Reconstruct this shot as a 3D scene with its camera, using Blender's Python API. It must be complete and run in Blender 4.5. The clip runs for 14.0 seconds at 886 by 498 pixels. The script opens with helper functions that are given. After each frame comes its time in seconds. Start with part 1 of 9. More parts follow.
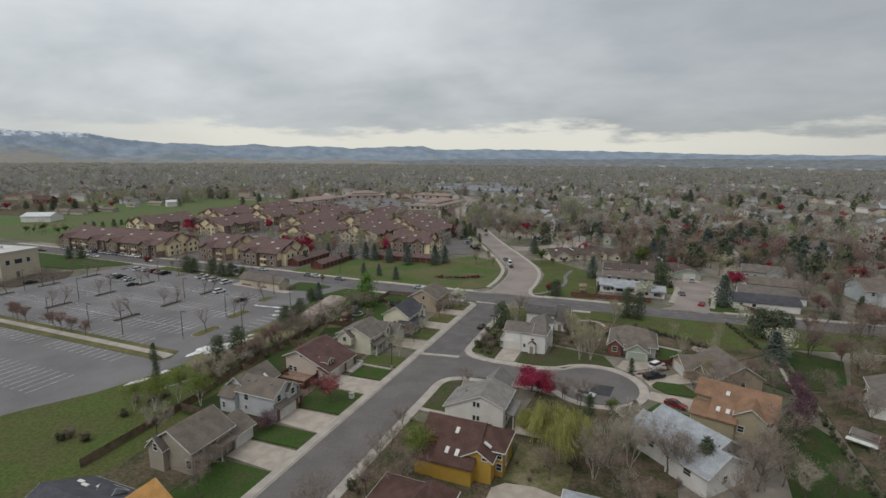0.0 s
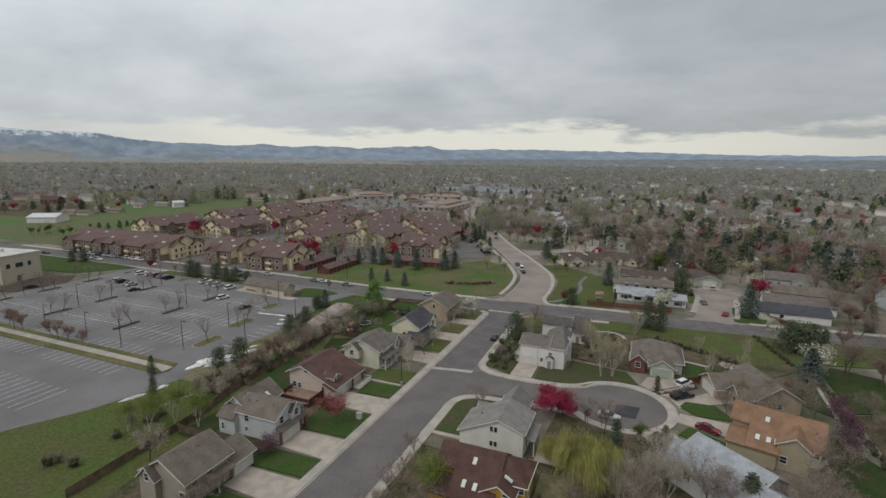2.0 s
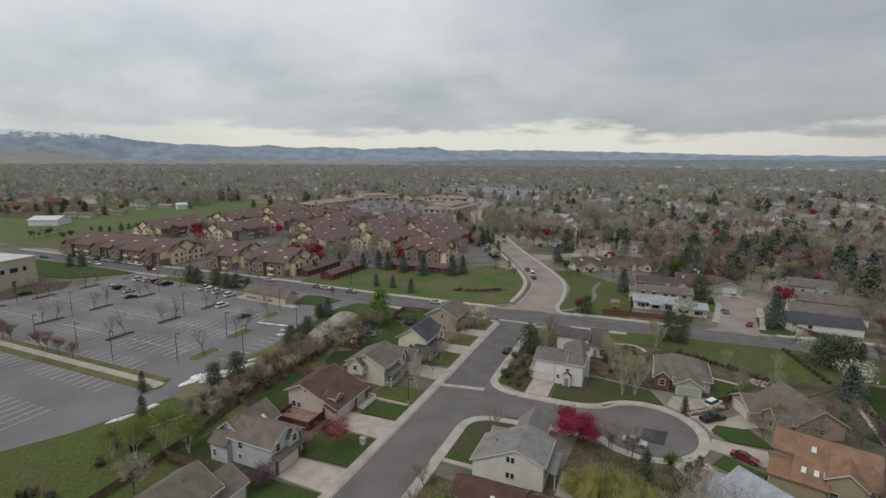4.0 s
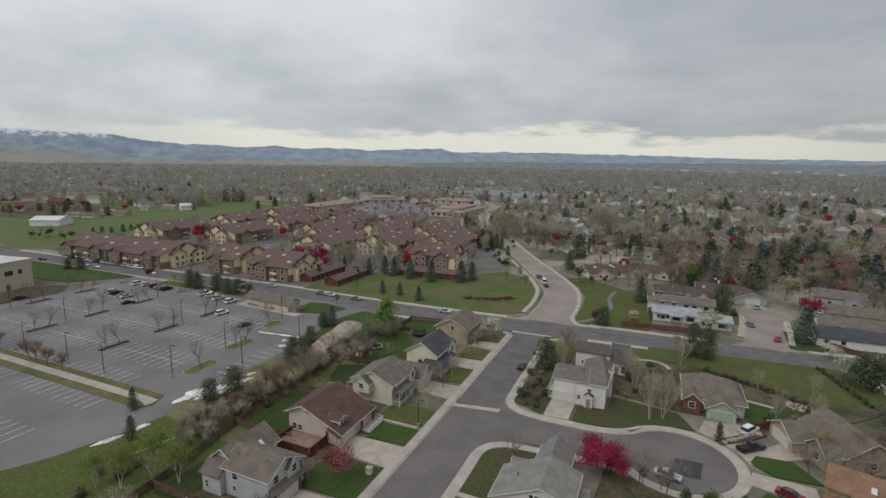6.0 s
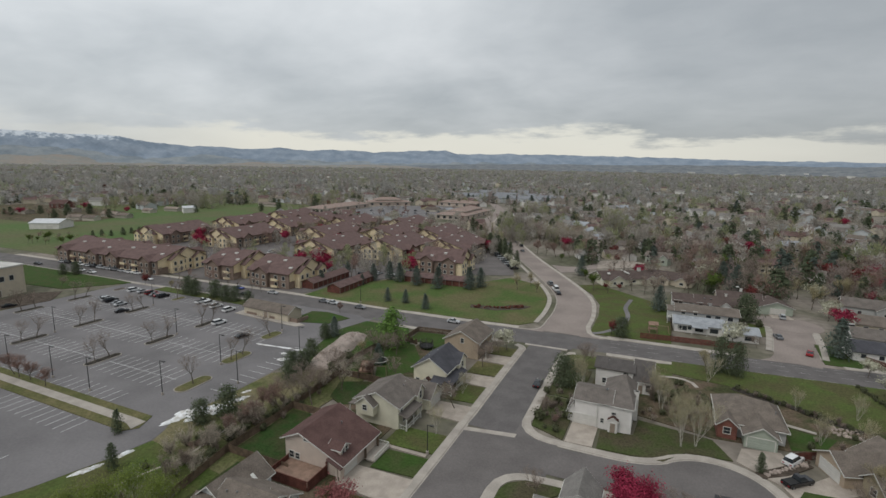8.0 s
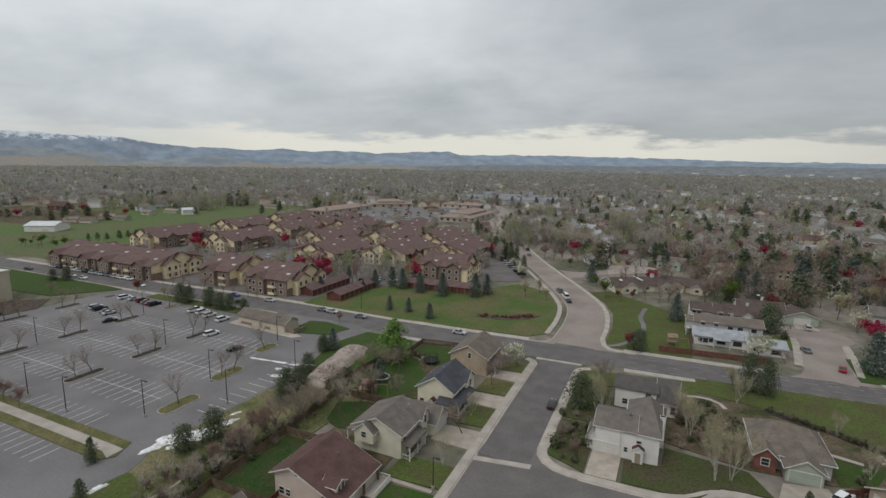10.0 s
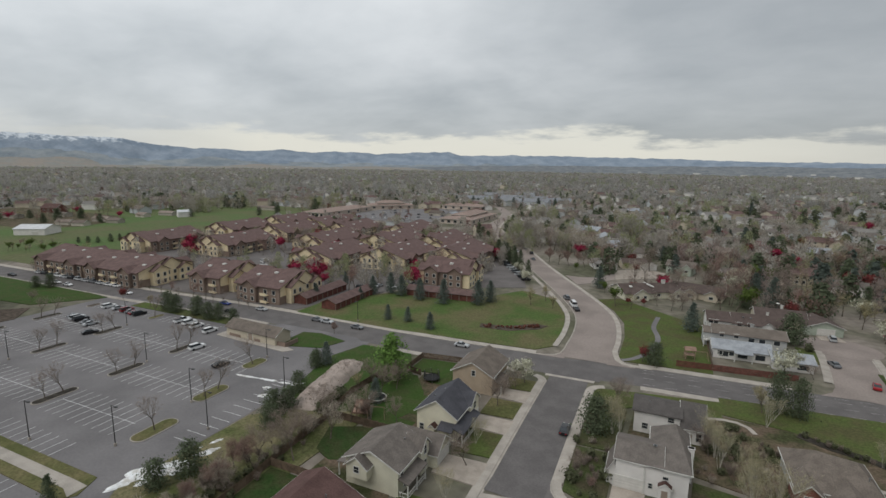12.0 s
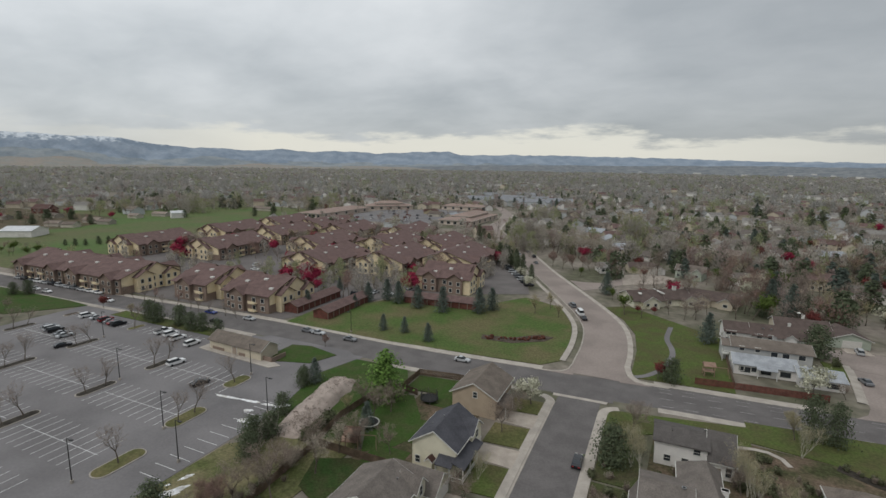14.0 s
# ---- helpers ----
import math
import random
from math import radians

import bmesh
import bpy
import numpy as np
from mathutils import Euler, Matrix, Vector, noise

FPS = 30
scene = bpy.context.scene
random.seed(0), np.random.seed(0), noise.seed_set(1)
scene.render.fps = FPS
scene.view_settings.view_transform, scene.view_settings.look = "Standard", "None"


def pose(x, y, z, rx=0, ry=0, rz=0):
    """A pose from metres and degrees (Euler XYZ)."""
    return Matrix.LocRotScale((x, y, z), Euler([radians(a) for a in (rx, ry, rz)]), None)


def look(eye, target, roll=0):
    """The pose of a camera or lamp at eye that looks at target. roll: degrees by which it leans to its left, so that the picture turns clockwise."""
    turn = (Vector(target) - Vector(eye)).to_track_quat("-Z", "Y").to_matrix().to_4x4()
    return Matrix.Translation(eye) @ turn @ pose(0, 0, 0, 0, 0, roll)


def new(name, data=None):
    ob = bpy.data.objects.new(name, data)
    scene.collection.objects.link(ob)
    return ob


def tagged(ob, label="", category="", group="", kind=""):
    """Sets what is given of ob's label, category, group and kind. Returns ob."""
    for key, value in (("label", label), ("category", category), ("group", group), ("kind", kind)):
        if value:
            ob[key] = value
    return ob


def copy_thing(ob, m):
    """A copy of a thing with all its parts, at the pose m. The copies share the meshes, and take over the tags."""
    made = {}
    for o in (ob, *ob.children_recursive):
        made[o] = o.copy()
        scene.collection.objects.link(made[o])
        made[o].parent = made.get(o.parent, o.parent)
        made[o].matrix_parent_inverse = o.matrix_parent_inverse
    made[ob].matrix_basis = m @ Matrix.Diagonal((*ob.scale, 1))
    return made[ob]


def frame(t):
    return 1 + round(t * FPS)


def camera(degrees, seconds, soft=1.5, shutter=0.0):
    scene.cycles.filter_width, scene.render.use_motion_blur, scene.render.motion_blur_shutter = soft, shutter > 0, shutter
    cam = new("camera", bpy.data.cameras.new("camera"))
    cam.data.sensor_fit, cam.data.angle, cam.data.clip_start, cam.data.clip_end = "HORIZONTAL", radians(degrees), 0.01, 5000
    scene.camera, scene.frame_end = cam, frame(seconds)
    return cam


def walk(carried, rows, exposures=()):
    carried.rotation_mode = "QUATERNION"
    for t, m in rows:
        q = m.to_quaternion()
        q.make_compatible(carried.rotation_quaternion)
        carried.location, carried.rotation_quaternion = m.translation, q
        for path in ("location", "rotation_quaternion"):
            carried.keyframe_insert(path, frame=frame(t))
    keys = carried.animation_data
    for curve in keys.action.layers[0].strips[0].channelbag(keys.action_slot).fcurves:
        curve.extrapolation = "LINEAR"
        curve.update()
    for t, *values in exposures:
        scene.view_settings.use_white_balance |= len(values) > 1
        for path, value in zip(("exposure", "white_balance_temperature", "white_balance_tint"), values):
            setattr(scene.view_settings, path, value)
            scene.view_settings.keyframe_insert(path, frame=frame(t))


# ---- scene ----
cam = camera(84.0, 14.0)
PATH = [
    (0, (52.198, -28.249, 52.779), (51.48, -26.417, 52.418), 0.5),
    (0.5, (51.016, -26.682, 53.066), (50.291, -24.854, 52.705), 0.5),
    (1, (50.002, -25.024, 53.23), (49.27, -23.198, 52.869), 0.5),
    (1.5, (48.978, -23.463, 53.378), (48.24, -21.639, 53.017), 0.5),
    (2, (47.947, -21.85, 53.642), (47.204, -20.029, 53.281), 0.6),
    (2.5, (46.847, -19.898, 53.837), (46.098, -18.079, 53.476), 0.6),
    (3, (45.922, -18.005, 53.918), (45.168, -16.189, 53.558), 0.5),
    (5.5, (39.907, -9.338, 54.351), (39.132, -7.529, 53.996), 0.8),
    (6, (38.639, -7.552, 54.393), (37.859, -5.744, 54.041), 0.9),
    (6.5, (37.396, -5.618, 54.372), (36.611, -3.812, 54.023), 0.9),
    (7, (36.188, -3.497, 54.313), (35.398, -1.692, 53.966), 0.9),
    (7.5, (34.943, -1.693, 54.354), (34.149, 0.11, 54.008), 0.9),
    (8, (33.713, 0.286, 54.418), (32.916, 2.088, 54.073), 0.9),
    (10.5, (27.785, 10.951, 54.692), (26.977, 12.749, 54.352), 0.9),
    (11, (26.607, 13.209, 54.769), (25.799, 15.007, 54.43), 0.9),
    (11.5, (25.676, 15.485, 54.859), (24.867, 17.282, 54.52), 0.8),
    (12, (24.562, 17.986, 54.868), (23.753, 19.783, 54.529), 0.8),
    (12.5, (23.558, 20.527, 54.939), (22.748, 22.323, 54.599), 0.8),
    (13, (22.362, 23.145, 54.994), (21.553, 24.942, 54.653), 0.8),
    (13.5, (21.341, 25.752, 55.081), (20.532, 27.549, 54.739), 0.7),
    (14, (20.221, 28.167, 55.181), (19.413, 29.964, 54.84), 0.8),
]
walk(cam, [(t, look(eye, target, roll)) for t, eye, target, roll in PATH])

# ---- world, sun, exposure ----
SUN_ELEV, SUN_AZ = radians(52), radians(200)


def make_world():
    w = bpy.data.worlds.new("overcast_sky")
    scene.world = w
    w.use_nodes = True
    nt = w.node_tree
    nt.nodes.clear()
    N = nt.nodes.new
    L = nt.links.new
    out, bg = N("ShaderNodeOutputWorld"), N("ShaderNodeBackground")
    tc, sep = N("ShaderNodeTexCoord"), N("ShaderNodeSeparateXYZ")
    L(tc.outputs["Generated"], sep.inputs[0])

    def mth(op, a, b=None, clamp=False):
        n = N("ShaderNodeMath")
        n.operation, n.use_clamp = op, clamp
        for i, v in enumerate((a, b)):
            if v is None:
                continue
            if isinstance(v, (int, float)):
                n.inputs[i].default_value = v
            else:
                L(v, n.inputs[i])
        return n.outputs[0]

    up = mth("MAXIMUM", sep.outputs["Z"], 0.0)
    # cloud deck: direction projected on a level sheet
    div = mth("ADD", up, 0.24)
    px, py = mth("DIVIDE", sep.outputs["X"], div), mth("DIVIDE", sep.outputs["Y"], div)
    comb = N("ShaderNodeCombineXYZ")
    L(px, comb.inputs[0])
    L(py, comb.inputs[1])

    def cloud(scale, detail, rough, seed, stretch=(1, 1, 1), dist=0.0):
        mp = N("ShaderNodeMapping")
        mp.inputs["Location"].default_value = (seed, seed * 0.7, 0)
        mp.inputs["Scale"].default_value = stretch
        mp.inputs["Rotation"].default_value = (0, 0, radians(24))
        L(comb.outputs[0], mp.inputs["Vector"])
        nz = N("ShaderNodeTexNoise")
        nz.inputs["Scale"].default_value = scale
        nz.inputs["Detail"].default_value = detail
        nz.inputs["Roughness"].default_value = rough
        nz.inputs["Distortion"].default_value = dist
        L(mp.outputs[0], nz.inputs["Vector"])
        return nz.outputs["Fac"]

    big = cloud(0.95, 4.0, 0.5, 3.1, (1, 1.0, 1), 0.3)
    small = cloud(3.4, 6.0, 0.6, 8.3, (0.9, 1.1, 1), 0.3)
    mixn = mth("ADD", mth("MULTIPLY", big, 0.78), mth("MULTIPLY", small, 0.22))
    ramp = N("ShaderNodeValToRGB")
    e = ramp.color_ramp.elements
    e[0].position, e[0].color = 0.34, (0.41, 0.44, 0.46, 1)
    e[1].position, e[1].color = 0.66, (0.63, 0.655, 0.67, 1)
    e.new(0.5).color = (0.52, 0.548, 0.565, 1)
    L(mixn, ramp.inputs[0])
    # the deck thins towards the zenith, as under any overcast
    zen = mth("MULTIPLY", mth("ADD", 0.685, mth("MULTIPLY", up, 1.0)), mth("SUBTRACT", 0.9, mth("MULTIPLY", sep.outputs["X"], 0.38)))
    deck = N("ShaderNodeMix")
    deck.data_type, deck.blend_type = "RGBA", "MULTIPLY"
    deck.inputs["Factor"].default_value = 1
    L(ramp.outputs[0], deck.inputs[6])
    cz = N("ShaderNodeCombineColor")
    for i in range(3):
        L(zen, cz.inputs[i])
    L(cz.outputs[0], deck.inputs[7])
    # clear pale band low over the horizon, with streaks of cloud in it
    streak = N("ShaderNodeTexNoise")
    mp = N("ShaderNodeMapping")
    mp.inputs["Scale"].default_value = (7.0, 7.0, 34.0)
    mp.inputs["Location"].default_value = (1.7, 0.4, 2.1)
    L(tc.outputs["Generated"], mp.inputs["Vector"])
    L(mp.outputs[0], streak.inputs["Vector"])
    streak.inputs["Scale"].default_value = 1.0
    streak.inputs["Detail"].default_value = 5.0
    streak.inputs["Roughness"].default_value = 0.6
    wob = mth("MULTIPLY", mth("SUBTRACT", streak.outputs["Fac"], 0.5), 0.13)
    low = N("ShaderNodeMapRange")
    low.interpolation_type = "SMOOTHSTEP"
    low.inputs["From Min"].default_value, low.inputs["From Max"].default_value = 0.042, 0.07
    low.inputs["To Min"].default_value, low.inputs["To Max"].default_value = 0.85, 0.0
    L(mth("ADD", sep.outputs["Z"], wob), low.inputs["Value"])
    band = N("ShaderNodeMix")
    band.data_type = "RGBA"
    # the gap under the deck is dimmer to the east and closes over the hills in the west
    side = N("ShaderNodeMapRange")
    side.inputs["From Min"].default_value, side.inputs["From Max"].default_value = 0.0, 0.45
    side.inputs["To Min"].default_value, side.inputs["To Max"].default_value = 1.0, 0.52
    L(sep.outputs["X"], side.inputs["Value"])
    west = N("ShaderNodeMapRange")
    west.inputs["From Min"].default_value, west.inputs["From Max"].default_value = -0.88, -0.7
    west.inputs["To Min"].default_value, west.inputs["To Max"].default_value = 0.25, 1.0
    L(sep.outputs["X"], west.inputs["Value"])
    L(mth("MULTIPLY", low.outputs[0], mth("MULTIPLY", side.outputs[0], west.outputs[0])), band.inputs["Factor"])
    L(deck.outputs[2], band.inputs[6])
    band.inputs[7].default_value = (0.695, 0.68, 0.605, 1)
    sky = N("ShaderNodeTexSky")
    sky.sky_type = "NISHITA"
    sky.sun_disc = False
    sky.sun_elevation, sky.sun_rotation = SUN_ELEV, SUN_AZ
    skys = N("ShaderNodeMix")
    skys.data_type, skys.blend_type = "RGBA", "ADD"
    skys.inputs["Factor"].default_value = 0.008
    L(band.outputs[2], skys.inputs[6])
    L(sky.outputs[0], skys.inputs[7])
    L(skys.outputs[2], bg.inputs["Color"])
    bg.inputs["Strength"].default_value = 1.06
    L(bg.outputs[0], out.inputs[0])


make_world()
sun_data = bpy.data.lights.new("sun", "SUN")
sun_data.energy, sun_data.angle, sun_data.color = 0.85, radians(25), (1.0, 0.96, 0.9)
sun = new("sun", sun_data)
sun.matrix_world = look((0, 0, 300), (-300 * math.cos(SUN_ELEV) * math.sin(SUN_AZ), -300 * math.cos(SUN_ELEV) * math.cos(SUN_AZ), 300 - 300 * math.sin(SUN_ELEV)))

# ---- materials ----


def mat(name, base, rough=0.85, var=0.25, scale=0.6, fine=9.0, fvar=0.2, bump=0.15, metal=0.0, rand=0.0, tint=None, lines=None, spec=0.3, island=0.0):
    """A surface with blotches at one scale and grain at another. lines: (axis, spacing, depth) for boards or courses. rand: change from object to object."""
    m = bpy.data.materials.new(name)
    m.use_nodes = True
    nt = m.node_tree
    N, L = nt.nodes.new, nt.links.new
    b = nt.nodes["Principled BSDF"]
    b.inputs["Roughness"].default_value = rough
    b.inputs["Metallic"].default_value = metal
    b.inputs["Specular IOR Level"].default_value = spec
    geo = N("ShaderNodeNewGeometry")
    n1, n2 = N("ShaderNodeTexNoise"), N("ShaderNodeTexNoise")
    for n, s, d in ((n1, scale, 4.0), (n2, fine, 3.0)):
        n.inputs["Scale"].default_value = s
        n.inputs["Detail"].default_value = d
        L(geo.outputs["Position"], n.inputs["Vector"])
    tint = tint or tuple(c * (1 - var) for c in base)
    mix = N("ShaderNodeMix")
    mix.data_type = "RGBA"
    r = N("ShaderNodeMapRange")
    r.inputs["From Min"].default_value, r.inputs["From Max"].default_value = 0.38, 0.62
    L(n1.outputs["Fac"], r.inputs["Value"])
    L(r.outputs[0], mix.inputs["Factor"])
    mix.inputs[6].default_value = (*tint, 1)
    mix.inputs[7].default_value = (*[min(1, c * (1 + var * 0.5)) for c in base], 1)
    hsv = N("ShaderNodeHueSaturation")
    L(mix.outputs[2], hsv.inputs["Color"])
    v = N("ShaderNodeMapRange")
    v.inputs["From Min"].default_value, v.inputs["From Max"].default_value = 0.3, 0.7
    v.inputs["To Min"].default_value, v.inputs["To Max"].default_value = 1 - fvar, 1 + fvar
    L(n2.outputs["Fac"], v.inputs["Value"])
    val = v.outputs[0]
    if rand or island:
        src = N("ShaderNodeObjectInfo").outputs["Random"] if rand else geo.outputs["Random Per Island"]
        k = rand or island
        rr = N("ShaderNodeMapRange")
        rr.inputs["To Min"].default_value, rr.inputs["To Max"].default_value = 1 - k, 1 + k
        L(src, rr.inputs["Value"])
        mm = N("ShaderNodeMath")
        mm.operation = "MULTIPLY"
        L(val, mm.inputs[0])
        L(rr.outputs[0], mm.inputs[1])
        val = mm.outputs[0]
    L(val, hsv.inputs["Value"])
    L(hsv.outputs[0], b.inputs["Base Color"])
    h = n2.outputs["Fac"]
    if lines:
        ax, sp, depth = lines
        sepn = N("ShaderNodeSeparateXYZ")
        L(geo.outputs["Position"], sepn.inputs[0])
        f = N("ShaderNodeMath")
        f.operation = "FRACT"
        d = N("ShaderNodeMath")
        d.operation = "DIVIDE"
        d.inputs[1].default_value = sp
        L(sepn.outputs["XYZ".index(ax)], d.inputs[0])
        L(d.outputs[0], f.inputs[0])
        a = N("ShaderNodeMath")
        a.operation = "MULTIPLY_ADD"
        a.inputs[1].default_value = depth
        L(f.outputs[0], a.inputs[0])
        L(h, a.inputs[2])
        h = a.outputs[0]
    if bump:
        bp = N("ShaderNodeBump")
        bp.inputs["Strength"].default_value = bump
        bp.inputs["Distance"].default_value = 0.03
        L(h, bp.inputs["Height"])
        L(bp.outputs[0], b.inputs["Normal"])
    return m


def glass_mat(name, base, rough=0.08):
    m = bpy.data.materials.new(name)
    m.use_nodes = True
    b = m.node_tree.nodes["Principled BSDF"]
    b.inputs["Base Color"].default_value = (*base, 1)
    b.inputs["Roughness"].default_value = rough
    b.inputs["Specular IOR Level"].default_value = 0.5
    return m


M = {}
M["lawn"] = mat("lawn", (0.066, 0.089, 0.026), 0.95, 0.3, 0.16, 2.5, 0.25, 0.5, tint=(0.082, 0.08, 0.036), spec=0.1)
M["lawn_park"] = mat("lawn_park", (0.062, 0.094, 0.028), 0.95, 0.3, 0.07, 1.8, 0.25, 0.5, tint=(0.12, 0.11, 0.055), spec=0.1)
M["lawn_deep"] = mat("lawn_deep", (0.026, 0.05, 0.014), 0.95, 0.25, 0.25, 3.0, 0.25, 0.5, tint=(0.05, 0.055, 0.024), spec=0.1)
M["lawn_bright"] = mat("lawn_bright", (0.036, 0.068, 0.016), 0.95, 0.25, 0.25, 3.0, 0.25, 0.5, tint=(0.056, 0.072, 0.026), spec=0.1)
M["lawn_dry"] = mat("lawn_dry", (0.125, 0.11, 0.055), 0.95, 0.3, 0.15, 2.0, 0.25, 0.5, tint=(0.09, 0.095, 0.038), spec=0.1)
M["field"] = mat("field", (0.075, 0.115, 0.04), 0.95, 0.3, 0.02, 0.4, 0.15, 0.0, tint=(0.115, 0.12, 0.06), spec=0.1)
M["lawn_mottled"] = mat("lawn_mottled", (0.05, 0.064, 0.023), 0.95, 0.3, 0.2, 3.0, 0.3, 0.5, tint=(0.075, 0.066, 0.04), spec=0.1)
M["mulch"] = mat("mulch", (0.088, 0.07, 0.056), 0.95, 0.35, 0.7, 8.0, 0.3, 0.6, spec=0.1)
M["lawn_olive"] = mat("lawn_olive", (0.062, 0.086, 0.024), 0.95, 0.3, 0.12, 2.0, 0.25, 0.5, tint=(0.088, 0.088, 0.037), spec=0.1)
M["lawn_worn"] = mat("lawn_worn", (0.17, 0.15, 0.09), 0.95, 0.3, 0.3, 2.5, 0.25, 0.4, tint=(0.12, 0.118, 0.055), spec=0.1)
M["scrub"] = mat("scrub", (0.145, 0.128, 0.072), 0.95, 0.3, 0.12, 2.0, 0.3, 0.5, tint=(0.088, 0.1, 0.038), spec=0.1)
M["soil"] = mat("soil", (0.108, 0.08, 0.058), 0.95, 0.4, 0.2, 2.0, 0.35, 0.5, tint=(0.055, 0.06, 0.028), spec=0.1)
M["town_floor"] = mat("town_floor", (0.185, 0.162, 0.138), 0.95, 0.35, 0.03, 0.3, 0.25, 0.0, tint=(0.1, 0.1, 0.066), spec=0.1)
M["asphalt"] = mat("asphalt", (0.142, 0.129, 0.124), 0.9, 0.14, 0.12, 3.0, 0.1, 0.2, spec=0.2)
M["asphalt_dark"] = mat("asphalt_dark", (0.129, 0.119, 0.116), 0.9, 0.14, 0.2, 3.0, 0.1, 0.2, spec=0.2)
M["asphalt_lot"] = mat("asphalt_lot", (0.17, 0.161, 0.162), 0.9, 0.16, 0.07, 2.0, 0.08, 0.2, spec=0.2)
M["asphalt_patch"] = mat("asphalt_patch", (0.05, 0.049, 0.053), 0.9, 0.15, 0.4, 5.0, 0.1, 0.2)
M["chipseal"] = mat("chipseal", (0.255, 0.215, 0.193), 0.92, 0.14, 0.08, 2.0, 0.1, 0.2, spec=0.2)
M["concrete"] = mat("concrete", (0.36, 0.325, 0.285), 0.9, 0.14, 0.35, 6.0, 0.1, 0.2, rand=0.06)
M["driveway"] = mat("driveway", (0.37, 0.322, 0.275), 0.9, 0.14, 0.5, 6.0, 0.1, 0.2, rand=0.08)
M["paint_worn"] = mat("paint_worn", (0.36, 0.35, 0.34), 0.8, 0.35, 0.8, 6, 0.3, 0.1)
M["paint_white"] = mat("paint_white", (0.62, 0.62, 0.61), 0.7, 0.25, 1.5, 9.0, 0.2, 0.0)
M["trim"] = mat("trim", (0.6, 0.59, 0.55), 0.6, 0.1, 1.5, 12, 0.06, 0.05)
M["glass"] = glass_mat("window_glass", (0.03, 0.035, 0.04), 0.06)
M["rock"] = mat("rock", (0.36, 0.3, 0.262), 0.95, 0.14, 0.7, 5.0, 0.12, 0.6, island=0.12)
M["wood_fence"] = mat("wood_fence", (0.14, 0.1, 0.07), 0.9, 0.3, 0.8, 10, 0.2, 0.3, rand=0.2)
M["wood_red"] = mat("wood_red", (0.135, 0.052, 0.04), 0.85, 0.25, 0.8, 10, 0.2, 0.3, rand=0.1)
M["wood_deck"] = mat("wood_deck", (0.3, 0.2, 0.15), 0.85, 0.2, 0.8, 10, 0.2, 0.2, rand=0.12)
M["metal_dark"] = mat("metal_dark", (0.05, 0.05, 0.05), 0.5, 0.15, 2, 12, 0.1, 0.0, metal=0.6)
M["metal_grey"] = mat("metal_grey", (0.3, 0.3, 0.3), 0.45, 0.15, 2, 12, 0.1, 0.0, metal=0.7)
M["rubber"] = mat("rubber", (0.025, 0.025, 0.025), 0.8, 0.1, 3, 12, 0.1, 0.0)
M["brick"] = mat("brick", (0.2, 0.085, 0.065), 0.9, 0.25, 1.2, 12, 0.25, 0.3, lines=("Z", 0.08, 0.6))


def siding(name, c, rand=0.0):
    return mat(name, c, 0.75, 0.07, 0.5, 9.0, 0.05, 0.25, lines=("Z", 0.2, 1.6), rand=rand)


def shingle(name, c, rand=0.0):
    return mat(name, c, 0.93, 0.16, 0.5, 5.0, 0.2, 0.35, lines=("Z", 0.075, 0.5), spec=0.15, rand=rand)


for n, c in dict(tan=(0.36, 0.32, 0.26), blue=(0.5, 0.52, 0.53), pink=(0.56, 0.475, 0.41), cream=(0.6, 0.575, 0.46), yellow=(0.68, 0.64, 0.5),
                 brown=(0.42, 0.335, 0.25), white=(0.7, 0.675, 0.645), gold=(0.42, 0.26, 0.05), olive=(0.36, 0.31, 0.21), grey=(0.42, 0.42, 0.41),
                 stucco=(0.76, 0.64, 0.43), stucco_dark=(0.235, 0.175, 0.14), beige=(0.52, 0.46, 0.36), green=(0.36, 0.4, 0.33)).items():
    M["wall_" + n] = siding("siding_" + n, c)
M["wall_mixed"] = siding("siding_mixed", (0.46, 0.42, 0.36), 0.3)
for n, c in dict(charcoal=(0.1, 0.091, 0.086), slate=(0.08, 0.08, 0.09), umber=(0.1, 0.076, 0.068), grey=(0.152, 0.133, 0.119), warm=(0.158, 0.133, 0.113), red=(0.108, 0.064, 0.058), dark=(0.075, 0.075, 0.085), light=(0.31, 0.325, 0.345),
                 orange=(0.235, 0.14, 0.09), terracotta=(0.285, 0.215, 0.185), brown=(0.095, 0.054, 0.046), apt=(0.142, 0.095, 0.088), greywhite=(0.21, 0.198, 0.184), blue=(0.225, 0.232, 0.245)).items():
    M["roof_" + n] = shingle("shingle_" + n, c)
M["roof_mixed"] = shingle("shingle_mixed", (0.2, 0.165, 0.14), 0.4)
M["garage_door"] = mat("garage_door", (0.6, 0.58, 0.54), 0.6, 0.06, 0.8, 10, 0.04, 0.2, lines=("Z", 0.53, 1.2))
M["garage_green"] = mat("garage_green", (0.36, 0.4, 0.34), 0.6, 0.06, 0.8, 10, 0.04, 0.2, lines=("Z", 0.53, 1.2))
M["door_paint"] = mat("door_paint", (0.25, 0.2, 0.16), 0.6, 0.1, 1, 10, 0.05, 0.1, rand=0.3)
M["flat_roof"] = mat("flat_roof", (0.5, 0.49, 0.46), 0.85, 0.12, 0.2, 3, 0.1, 0.1)
M["roof_steel"] = mat("roof_steel", (0.55, 0.56, 0.57), 0.5, 0.1, 0.3, 4, 0.05, 0.1, metal=0.2)
M["bark"] = mat("bark", (0.13, 0.105, 0.085), 0.95, 0.25, 2, 12, 0.25, 0.4)
